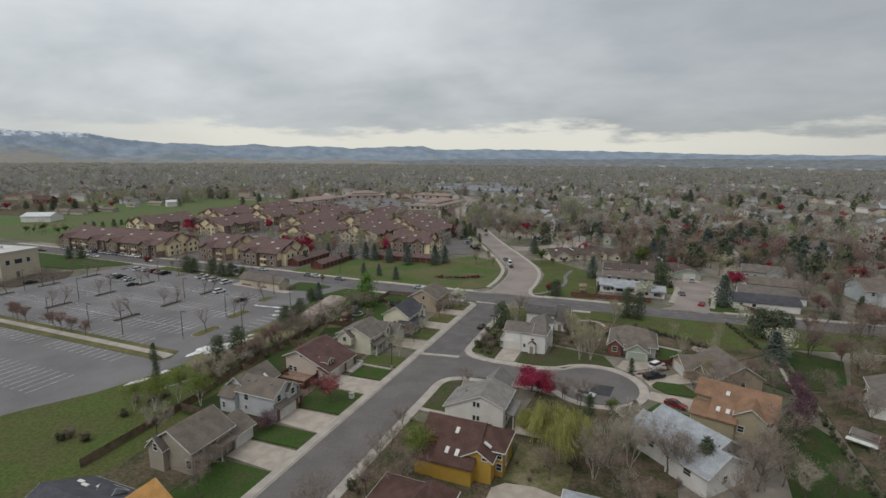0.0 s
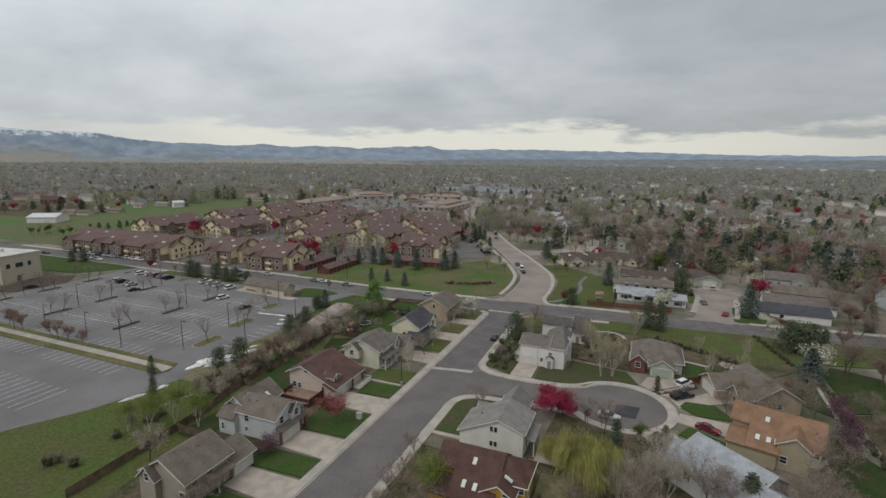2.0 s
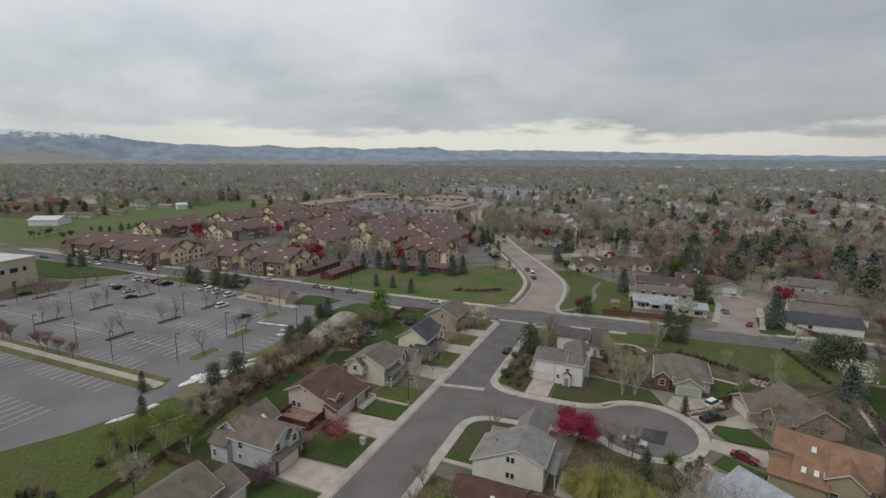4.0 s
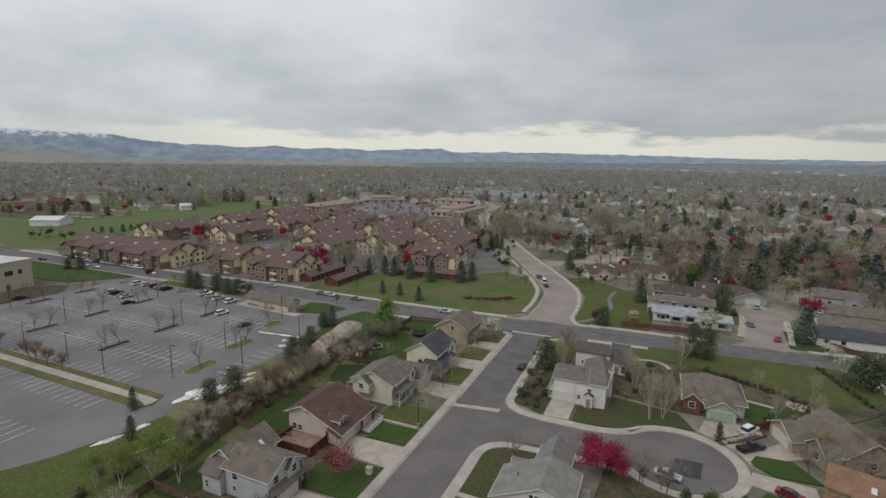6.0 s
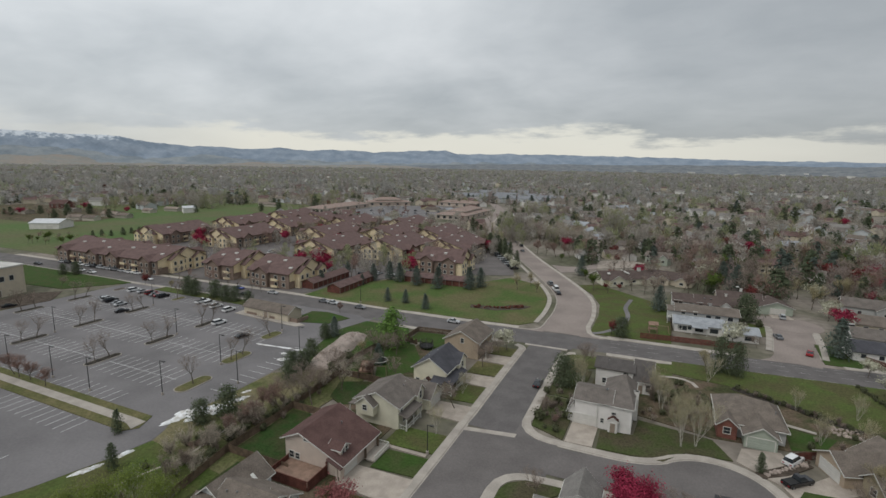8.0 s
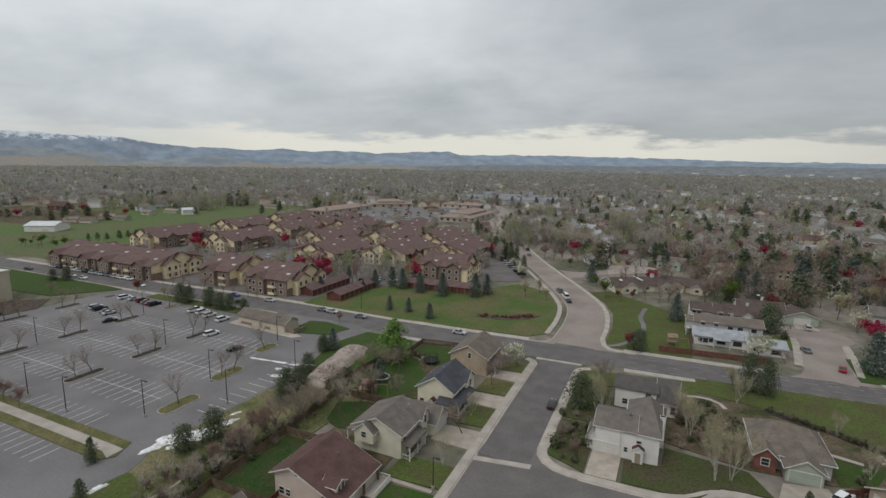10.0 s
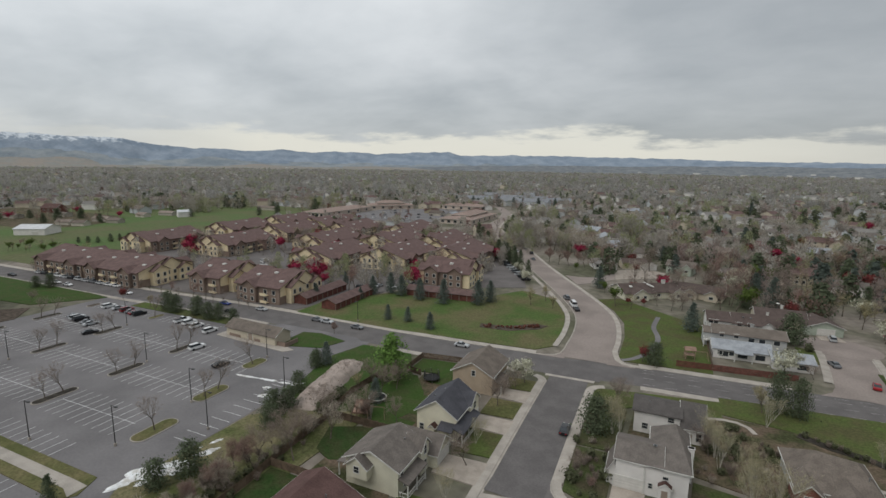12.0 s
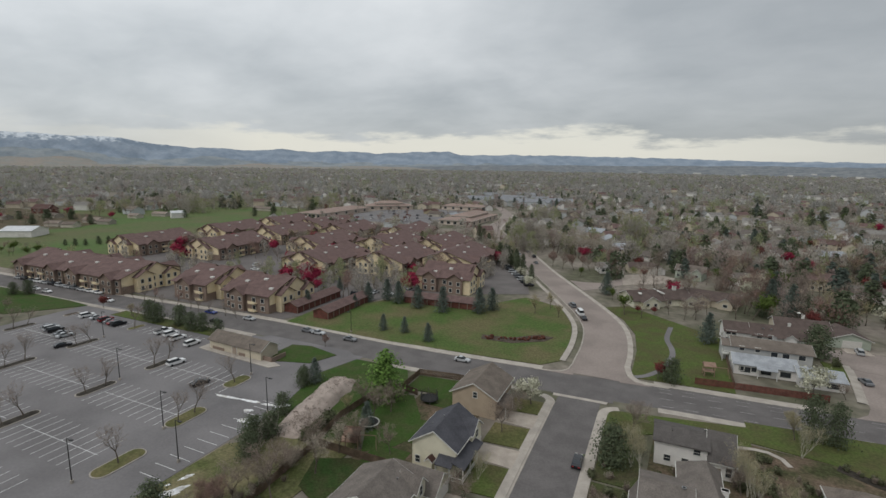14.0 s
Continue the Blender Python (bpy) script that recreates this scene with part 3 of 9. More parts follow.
for x0, x1 in ((-168, -140), (-134, -105), (-99, -75)):
    for i in range(int((x1 - x0) / 2.75) + 1):
        stall_pts.append((x0 + i * 2.75, 66.8, 1))
for x0, k0 in ((-168, 11), (-134, 11), (-100, 11)):
    for i in range(k0):
        stall_pts.append((x0 + i * 2.75, 55, 1))
        stall_pts.append((x0 + i * 2.75, 38.5, 0))
        stall_pts.append((x0 + i * 2.75, 21.5, 0))
stalls = thing("stall_lines", "white painted parking stall lines", "road marking", kind="structure")
meshes = []
for dx, dy in ((0.055, 5.2), (0.055, 2.6), (2.7, 0.055)):
    me = bpy.data.meshes.new("stall_line")
    b2 = bmesh.new()
    box(b2, -dx, dx, -dy, dy, 0, 0.012)
    b2.to_mesh(me)
    b2.free()
    me.materials.append(M["paint_white"])
    meshes.append(me)
for x, y, k in stall_pts:
    shared("stall_line", meshes[k], stalls, pose(x, y, 0.056))
for yc in (79.0, 95.8, 112.6):
    for x0, x1 in ((-168, -140), (-134, -105), (-99, -73.5)):
        bm = bmesh.new()
        box(bm, x0, x1, yc - 0.055, yc + 0.055, 0.056, 0.07)
        part("stall_spine", bm, M["paint_white"], stalls)

# islands


def island(x, y0, y1, material, label, half=1.5):
    t = thing("parking_island", label, "island", x, (y0 + y1) / 2, 0, 0, "parking islands", "structure")
    h = (y1 - y0) / 2
    outer, inner = rounded(-half, half, -h, h, half * 0.95), rounded(-half + 0.25, half - 0.25, -h + 0.25, h - 0.25, half * 0.8)
    bm = bmesh.new()
    slab(bm, outer, 0.0, 0.19)
    part("kerb", bm, M["concrete"], t, "pale concrete kerb ring")
    bm = bmesh.new()
    slab(bm, inner, 0.05, 0.24)
    part("bed", bm, material, t)
    return t


for x in (-171, -137, -102.2, -69):
    for y0, y1 in ((74.2, 84), (91.2, 100.6), (108.4, 117.4)):
        if x == -69:
            if y0 > 100:
                y0, y1 = 110, 117.5
            island(x - (6 if y0 > 100 else 2 if y0 > 90 else -1.5), y0, y1, M["lawn_dry"], "kerbed parking island with dry grass", 2.0)
        else:
            island(x, y0, y1, M["mulch_dark"], "kerbed parking island with low dark shrubs", 1.4)
island(-137, 126.6, 132.4, M["lawn_dry"], "kerbed parking island with dry grass", 1.3)
island(-171, 126, 131, M["mulch"], "kerbed parking island with dark mulch", 1.3)
for x in (-171, -137, -103):
    island(x, 33, 44, M["mulch"], "kerbed parking island with dark mulch", 1.4)

# lawns and beds


def lawn(name, poly, material="lawn", z=0.2, label="mown spring lawn"):
    bm = bmesh.new()
    slab(bm, poly, 0.0, z)
    return structure(name, bm, M[material], label, "lawn")


def rect(x0, x1, y0, y1):
    return [(x0, y0), (x1, y0), (x1, y1), (x0, y1)]


lawn("lawn_park", [(-97, 156.3), (-55, 155.5), (-8, 158.6), (-3.2, 164), (-3.4, 182), (-6.5, 199), (-14, 218), (-30, 226), (-42, 207), (-74, 207), (-84, 190), (-97, 176)], "lawn_park", 0.19, "sloping park lawn, green with dry patches")
bm = bmesh.new()
slab(bm, [(-30, 170.5), (-20, 171), (-11, 177), (-9, 182), (-14, 182.5), (-22, 175.5), (-31, 174.5)], 0.1, 0.235)
structure("shrub_bed", bm, M["mulch"], "curved mulch bed with red shrubs", "planting bed")
lawn("lawn_corner_east", [(15.6, 161), (40, 162), (41, 205), (10, 232), (2, 226), (10, 212), (14.6, 198), (16, 182)], "lawn", 0.19)
lawn("lawn_spur_east", [(79.5, 164), (88, 164.5), (90, 168), (86, 182), (81, 182)], "lawn_bright", 0.2)
lawn("lawn_spur_west", [(64.5, 184), (70, 183), (71.5, 195), (65, 197)], "lawn", 0.2)
lawn("lawn_verge_south", [(40, 147), (100, 152), (170, 162), (170, 150), (92, 131), (76.4, 123), (69, 127.6), (58.6, 132.6), (53, 136), (40, 138)], "lawn", 0.19, "green verge lawn sloping from the road")
lawn("lawn_corner_south", [(12, 139.5), (32, 143), (40, 144.5), (40, 136), (22, 133), (14, 128), (11.6, 128)], "lawn", 0.19)
lawn("lawn_institute", [(-300, 108), (-192, 118), (-177, 137.8), (-190, 138.6), (-300, 137.5)], "lawn_bright", 0.2, "bright green institutional lawn")
lawn("lawn_lot_north", rect(-158, -103, 134.5, 139.8), "lawn", 0.2)
lawn("lawn_kiosk", [(-77.5, 127.5), (-66, 131), (-63, 139), (-74, 141.5), (-80, 140), (-80, 133)], "lawn_bright", 0.2)
lawn("lawn_lot_south_east", [(-91.6, -20), (-28, -20), (-28, 62), (-36, 70), (-52, 60), (-53.3, 57.6), (-54.7, 51), (-58.3, 39.4), (-63.7, 29.8), (-71.7, 11.8)], "lawn_olive", 0.18, "olive spring grass beside the car park")
lawn("lawn_lot_mid_east", [(-55.2, 78), (-56.4, 65), (-54.4, 61.6), (-53, 58), (-33, 56), (-33, 76), (-31, 104), (-46, 100), (-54.8, 92)], "scrub", 0.185, "olive-brown rough grass behind the yards")
bm = bmesh.new()
slab(bm, [(-46.5, 46), (-43.0, 57.5), (-43.6, 64), (-43.9, 69), (-43.5, 69), (-43.2, 64), (-42.5, 57.5), (-46, 46)], 0.1, 0.2)
structure("path_scrub", bm, M["concrete"], "narrow pale trodden path through rough grass", "path")
lawn("lawn_mound", [(-55.5, 108), (-48, 98), (-36, 98), (-30, 122), (-40, 139.6), (-56, 139), (-60, 126)], "lawn_bright", 0.18)
# front yards, west side
for i, (y0, y1, x0) in enumerate(((18, 31.4, -13.4), (38.2, 44.2, -13.5), (51.4, 61.6, -13.2), (69.1, 75.6, -10.4), (76.8, 84.2, -12.2), (99, 108.2, -9.0), (115, 123.4, -9.5), (129.8, 136.5, -9))):
    lawn("lawn_west", [(x0, y0), (verge_x(y0), y0 + 0.6), (verge_x(y1), y1), (x0, y1 - 0.4)], ("lawn_bright", "lawn_bright", "lawn_bright", "lawn_bright", "lawn", "lawn", "lawn_dry", "lawn_dry")[i], 0.21)
for y0, y1, x0 in ((31.6, 38.0, -12.8), (44.4, 51.2, -12.0), (61.8, 68.9, -13.0), (90.5, 97.6, -10), (108.4, 114.6, -9.5), (123.7, 129.5, -9.5), (11, 17.6, -10)):
    bm = bmesh.new()
    slab(bm, [(x0, y0 + 0.4), (verge_x(y0) + 0.3, y0), (verge_x(y1) + 0.3, y1), (x0, y1 - 0.4)], 0, 0.225)
    structure("driveway_west", bm, M["driveway"], "pale concrete driveway", "driveway")
bm = bmesh.new()
slab(bm, rect(-12.5, -2.7, 75.85, 76.7), 0, 0.225)
structure("path_west", bm, M["driveway"], "pale concrete garden path", "path")
# back yards west
lawn("yard_west", [(-30, 18), (-13.6, 18), (-13.6, 137), (-30, 128)], "soil", 0.16, "back yards with patchy grass and soil")
lawn("yard_west_lawn", [(-36, 126), (-31, 126.4), (-25, 118), (-22.5, 111), (-24.3, 105.7), (-29.3, 101.2), (-35, 112)], "lawn_bright", 0.2)
lawn("yard_west_lawn", [(-36, 95.6), (-30, 98.6), (-24, 98.6), (-24, 88), (-29, 86), (-33.4, 88)], "lawn_deep", 0.2, "dark green back lawn inside a fence")
lawn("yard_west_lawn", [(-34.8, 128.6), (-34.8, 137.2), (-24.5, 138.6), (-21.6, 138.2), (-21, 132), (-26, 130)], "lawn_bright", 0.2)
lawn("yard_west_green", rect(-36.8, -25.4, 62.5, 79.6), "lawn_deep", 0.19, "dark green back lawn inside a fence")
lawn("yard_west_green", rect(-33, -27, 40, 60), "lawn_deep", 0.19, "dark green back lawn inside a fence")
lawn("yard_west_green", rect(-28, -20.5, 96, 105), "lawn_bright", 0.19)
lawn("yard_west_green", rect(-26, -21.5, 108, 117), "lawn_bright", 0.19)
lawn("yard_west_green", [(-27, 124), (-20.5, 124), (-20.5, 137), (-26, 137.5)], "lawn_bright", 0.19)
# east side
lawn("lawn_east_corner", [(12.2, 61.4), (18.6, 61.4), (19.5, 68), (21, 74.5), (24, 77.9), (16.4, 77.4), (13.4, 75.2), (12.2, 72)], "lawn_mottled", 0.21)
bm = bmesh.new()
slab(bm, rect(12.1, 18.8, 60.2, 61.3), 0, 0.225)
structure("path_east", bm, M["driveway"], "pale concrete garden path", "path")
lawn("lawn_east_yard", [(11.4, -40), (60, -40), (62, 56), (54, 76), (34, 78), (32.5, 60), (20, 56), (11.4, 56)], "soil", 0.16, "shady yard of soil and thin grass")
lawn("yard_gold", [(35.0, 44.2), (45.2, 44.0), (45.4, 52), (40, 57), (35, 56)], "lawn_worn", 0.185, "dull thin grass behind the house")
lawn("bed_north_corner", [(12.4, 96), (19.5, 93), (19.8, 111), (12.3, 111)], "lawn_mottled", 0.21, "patchy corner lawn with low shrubs")
lawn("lawn_north_corner", [(12.4, 111.8), (19.8, 111.8), (20.5, 130), (12.6, 130)], "lawn_mottled", 0.21)
lawn("lawn_north", [(26, 93), (38, 93.5), (42, 98.8), (50, 99.5), (47, 106), (33, 108), (32.3, 101), (26, 100)], "lawn_mottled", 0.21)
lawn("lawn_bulb_east", [(58.6, 91.5), (62, 88.5), (69.5, 89), (66, 95), (60, 94.5)], "lawn_bright", 0.23)
lawn("lawn_bulb_south", [(57.8, 79), (64, 76), (66.5, 79), (60, 83)], "lawn_bright", 0.23)
lawn("lawn_far_east", [(78, 48), (91, 46), (91.2, 70), (91, 81), (86, 90), (82.5, 84), (80, 70)], "lawn_deep", 0.16, "dark green lawn beside a hedge")
lawn("lawn_hedge", [(93, 103), (101.5, 106), (107, 127), (97, 131), (93.5, 124)], "lawn_deep", 0.16, "dark green lawn behind the hedge")
lawn("lawn_orange_house", [(81.5, 105.5), (89, 99.5), (90, 113), (84, 112)], "lawn_deep", 0.16, "small dark green lawn")
lawn("yard_east", [(93, 40), (140, 20), (175, 110), (112, 138), (102, 106), (93, 102)], "soil", 0.15, "bare brown yard with patchy grass")
bm = bmesh.new()
slab(bm, [(89.7, 115.5), (89.0, 99), (89.6, 98.8), (90.5, 115.3)], 0.1, 0.2)
structure("pavement_path", bm, M["concrete"], "narrow pale garden path", "path")
for poly in ([(19.9, 92.6), (25.2, 92.8), (25.4, 101), (20.1, 101)], [(50.5, 99.6), (57, 94.6), (61, 97.5), (58.8, 106.5), (52, 105)], [(58.6, 90.8), (57, 94.4), (61, 97), (66.8, 103), (70, 98), (63.5, 94)],
             [(57.8, 84), (67.5, 81.5), (67.8, 87.5), (58.5, 88.2)], [(51, 76), (57, 79), (61, 71), (57, 67.5)]):
    bm = bmesh.new()
    slab(bm, poly, 0, 0.225)
    structure("driveway_east", bm, M["driveway"], "pale concrete driveway on the cul-de-sac", "driveway")
bm = bmesh.new()
slab(bm, rect(33, 38.5, 59, 66), 0, 0.2)
structure("patio", bm, M["driveway"], "pale concrete patio slab behind the house", "patio")
bm = bmesh.new()
slab(bm, [(33.6, 30), (45.4, 30), (45.2, 43.4), (40, 44.4), (35.4, 43.6), (33.6, 41.6)], 0, 0.19)
structure("patio_yard", bm, M["driveway"], "bare pale yard beside the house", "patio")
lawn("yard_farm", [(-640, 225), (-430, 236), (-415, 262), (-425, 300), (-470, 330), (-640, 330)], "soil", 0.14, "brown trampled farmyard")
for name, pts, w in (("pavement_lawn_path", [(25.5, 210.8), (24.3, 197.6), (25.7, 188), (25.7, 181), (23.5, 171), (19.5, 163.7), (16.6, 161.4)], 0.8), ("pavement_yard_path", [(36.8, 134.4), (40, 135.4), (42.6, 135.3), (44.7, 133.8), (45.6, 131.4)], 0.5)):
    bm = bmesh.new()
    ps = smooth_line(pts, 1.6)
    left, right = [], []
    for i, p in enumerate(ps):
        d = (ps[min(i + 1, len(ps) - 1)] - ps[max(i - 1, 0)]).normalized()
        left.append((p.x - d.y * w, p.y + d.x * w))
        right.append((p.x + d.y * w, p.y - d.x * w))
    slab(bm, left + right[::-1], 0.1, 0.215)
    structure(name, bm, M["asphalt_lot" if w > 0.7 else "concrete"], "narrow winding grey path" if w > 0.7 else "narrow curved pale path", "path")
# yards north of the cul-de-sac
lawn("yard_north", [(20.8, 113), (47, 107), (60, 108), (78, 114), (92, 128), (92, 131), (76, 124), (53, 136), (40, 137), (22, 132)], "soil", 0.165, "brown shady back yards")
lawn("lawn_garden", [(60.8, 108.3), (61.4, 117.8), (66, 117), (70.4, 117), (67, 111)], "lawn_bright", 0.19, "small garden lawn behind the ranch house")
bm = bmesh.new()
slab(bm, [(61, 119.2), (67, 117.6), (67.2, 118.6), (61.3, 120.3)], 0.1, 0.21)
structure("pavement_garden", bm, M["concrete"], "pale garden path", "path")
bm = bmesh.new()
slab(bm, [(53.2, 134.0), (58.2, 130.8), (63.6, 129.4), (68.2, 125.8), (75.6, 121.4), (76.6, 123.4), (69, 128), (64.2, 131.5), (58.8, 133), (54.2, 136.2)], 0.1, 0.24)
structure("shrub_strip", bm, M["mulch_dark"], "dark mulched strip of shrubs below the verge", "planting bed")
bm = bmesh.new()
slab(bm, [(53.2, 97.2), (54.2, 95.6), (58.4, 98.4), (63.4, 103.6), (62.0, 105.2), (57.2, 100.6)], 0.1, 0.26)
structure("rock_strip", bm, M["mulch"], "curved stony bed between two driveways", "planting bed")
# pasture and apartment grounds
lawn("field_pasture", [(-620, 145), (-320, 160), (-272, 160), (-272, 262), (-290, 330), (-330, 480), (-430, 500), (-520, 400), (-640, 300)], "field", 0.1, "green pasture behind the apartments")
bm = bmesh.new()
slab(bm, [(-268, 156), (-100, 158), (-78, 208), (-30, 232), (-40, 262), (-90, 345), (-240, 345), (-268, 300)], 0, 0.12)
structure("apartment_lot", bm, M["asphalt"], "grey asphalt courts between the apartments", "car park")

# ---- houses ----
WIN = {}


def box_mesh(name, material, *boxes):
    me = bpy.data.meshes.new(name)
    b = bmesh.new()
    for bx in boxes:
        box(b, *bx)
    b.to_mesh(me)
    b.free()
    me.materials.append(material)
    return me


def window_meshes(w, h, rail=True):
    key = (w, h, rail)
    if key not in WIN:
        f = 0.12
        fr = [(-w / 2 - f, w / 2 + f, -0.09, 0.0, h / 2, h / 2 + f), (-w / 2 - f, w / 2 + f, -0.12, 0.0, -h / 2 - f, -h / 2),
              (-w / 2 - f, -w / 2, -0.09, 0.0, -h / 2, h / 2), (w / 2, w / 2 + f, -0.09, 0.0, -h / 2, h / 2)]
        if rail:
            fr.append((-w / 2, w / 2, -0.07, 0.0, -0.03, 0.03))
        if w > 1.3:
            fr.append((-0.03, 0.03, -0.065, 0.0, -h / 2, h / 2))
        WIN[key] = (box_mesh("window_frame", M["trim"], *fr), box_mesh("pane", M["glass"], (-w / 2, w / 2, -0.04, 0.0, -h / 2, h / 2)))
    return WIN[key]


FACE = {"S": 0, "E": 90, "N": 180, "W": 270}


def wall_pose(face, pos, u, z):
    """Where a fitting hangs: on the wall at pos facing that way, u along the world's axis of the wall."""
    return pose(u, pos, z, 0, 0, FACE[face]) if face in "SN" else pose(pos, u, z, 0, 0, FACE[face])


LITE = [False]


def window(parent, face, pos, u, z, w=1.0, h=1.3, rail=True):
    if LITE[0]:
        key = ("lite", w, h)
        if key not in WIN:
            b = bmesh.new()
            f = 0.14
            for bx in ((-w / 2 - f, w / 2 + f, -0.1, 0, h / 2, h / 2 + f), (-w / 2 - f, w / 2 + f, -0.1, 0, -h / 2 - f, -h / 2), (-w / 2 - f, -w / 2, -0.1, 0, -h / 2, h / 2), (w / 2, w / 2 + f, -0.1, 0, -h / 2, h / 2)):
                box(b, *bx)
            n = len(b.faces)
            box(b, -w / 2, w / 2, -0.04, 0.0, -h / 2, h / 2)
            b.faces.ensure_lookup_table()
            for fc in b.faces[n:]:
                fc.material_index = 1
            me = bpy.data.meshes.new("window")
            b.to_mesh(me)
            b.free()
            me.materials.append(M["trim"])
            me.materials.append(M["glass"])
            WIN[key] = me
        return shared("window", WIN[key], parent, wall_pose(face, pos, u, z))
    fr, pn = window_meshes(w, h, rail)
    p = shared("window", fr, parent, wall_pose(face, pos, u, z))
    shared("pane", pn, p)
    return p


def door(parent, face, pos, u, w=0.95, h=2.05, z=0.15):
    key = ("door", w, h)
    if key not in WIN:
        WIN[key] = (box_mesh("door", M["door_paint"], (-w / 2, w / 2, -0.06, 0.0, 0, h)),
                    box_mesh("door_frame", M["trim"], (-w / 2 - 0.12, -w / 2, -0.09, 0, 0, h + 0.12), (w / 2, w / 2 + 0.12, -0.09, 0, 0, h + 0.12), (-w / 2, w / 2, -0.09, 0, h, h + 0.12)))
    d = shared("door", WIN[key][0], parent, wall_pose(face, pos, u, z))
    shared("door_frame", WIN[key][1], d)


def garage_door(parent, face, pos, u, w=4.9, h=2.15, paint="garage_door"):
    key = ("garage", w, paint)
    if key not in WIN:
        WIN[key] = (box_mesh("garage_door", M[paint], *[(-w / 2, w / 2, -0.05 - 0.012 * (k % 2), 0.0, k * h / 4 + 0.012, (k + 1) * h / 4 - 0.012) for k in range(4)]),
                    box_mesh("door_frame", M["trim"], (-w / 2 - 0.15, -w / 2, -0.1, 0, 0, h + 0.16), (w / 2, w / 2 + 0.15, -0.1, 0, 0, h + 0.16), (-w / 2, w / 2, -0.1, 0, h, h + 0.16)))
    d = shared("garage_door", WIN[key][0], parent, wall_pose(face, pos, u, 0.2))
    shared("door_frame", WIN[key][1], d)


def gable(parent, x0, x1, y0, y1, e, zr, axis, wall, roof, r=None, e1=None, over=0.5, base=0.0, trim="trim", wallname="wall"):
    """A block with a gabled roof. axis: the ridge's. r: where the ridge stands across; e, e1: the two eaves' heights."""
    a0, a1, b0, b1 = (y0, y1, x0, x1) if axis == "x" else (x0, x1, y0, y1)
    r = (a0 + a1) / 2 if r is None else r
    e1 = e if e1 is None else e1
    s0, s1 = (zr - e) / (r - a0), (zr - e1) / (a1 - r)
    bm = bmesh.new()
    prism(bm, [(a0, base), (a1, base), (a1, e1), (r, zr), (a0, e)], b0, b1, axis)
    part(wallname, bm, M[wall], parent)
    th = 0.2
    lo, hi = (a0 - over, e - s0 * over), (a1 + over, e1 - s1 * over)
    bm = bmesh.new()
    prism(bm, [(lo[0], lo[1] + 0.02), (r, zr + 0.02), (hi[0], hi[1] + 0.02), (hi[0], hi[1] + th), (r, zr + th * 1.1), (lo[0], lo[1] + th)], b0 - over, b1 + over, axis)
    rf = part("roof", bm, M[roof], parent)
    # rake boards and eave gutters
    if LITE[0]:
        for b in (b0 - over - 0.06, b1 + over) if LITE[0] < 2 else ():
            bm = bmesh.new()
            prism(bm, [(lo[0], lo[1] - 0.02), (r, zr - 0.03), (hi[0], hi[1] - 0.02), (hi[0], hi[1] + th - 0.03), (r, zr + th * 1.1 - 0.03), (lo[0], lo[1] + th - 0.03)], b, b + 0.06, axis)
            part("rake_board", bm, M[trim], rf)
        return rf
    for b, d in ((b0 - over, -1), (b1 + over, 1)):
        bm = bmesh.new()
        q0, q1 = sorted((b, b + d * 0.06))
        prism(bm, [(lo[0], lo[1] - 0.02), (r, zr - 0.03), (hi[0], hi[1] - 0.02), (hi[0], hi[1] + th - 0.03), (r, zr + th * 1.1 - 0.03), (lo[0], lo[1] + th - 0.03)], q0, q1, axis)
        part("rake_board", bm, M[trim], rf)
    for (a, z), d in ((lo, -1), (hi, 1)):
        bm = bmesh.new()
        q0, q1 = sorted((a, a + d * 0.1))
        prism(bm, [(q0, z + 0.01), (q1, z + 0.01), (q1, z + 0.12), (q0, z + 0.12)], b0 - over, b1 + over, axis)
        part("gutter", bm, M[trim], rf)
    return rf


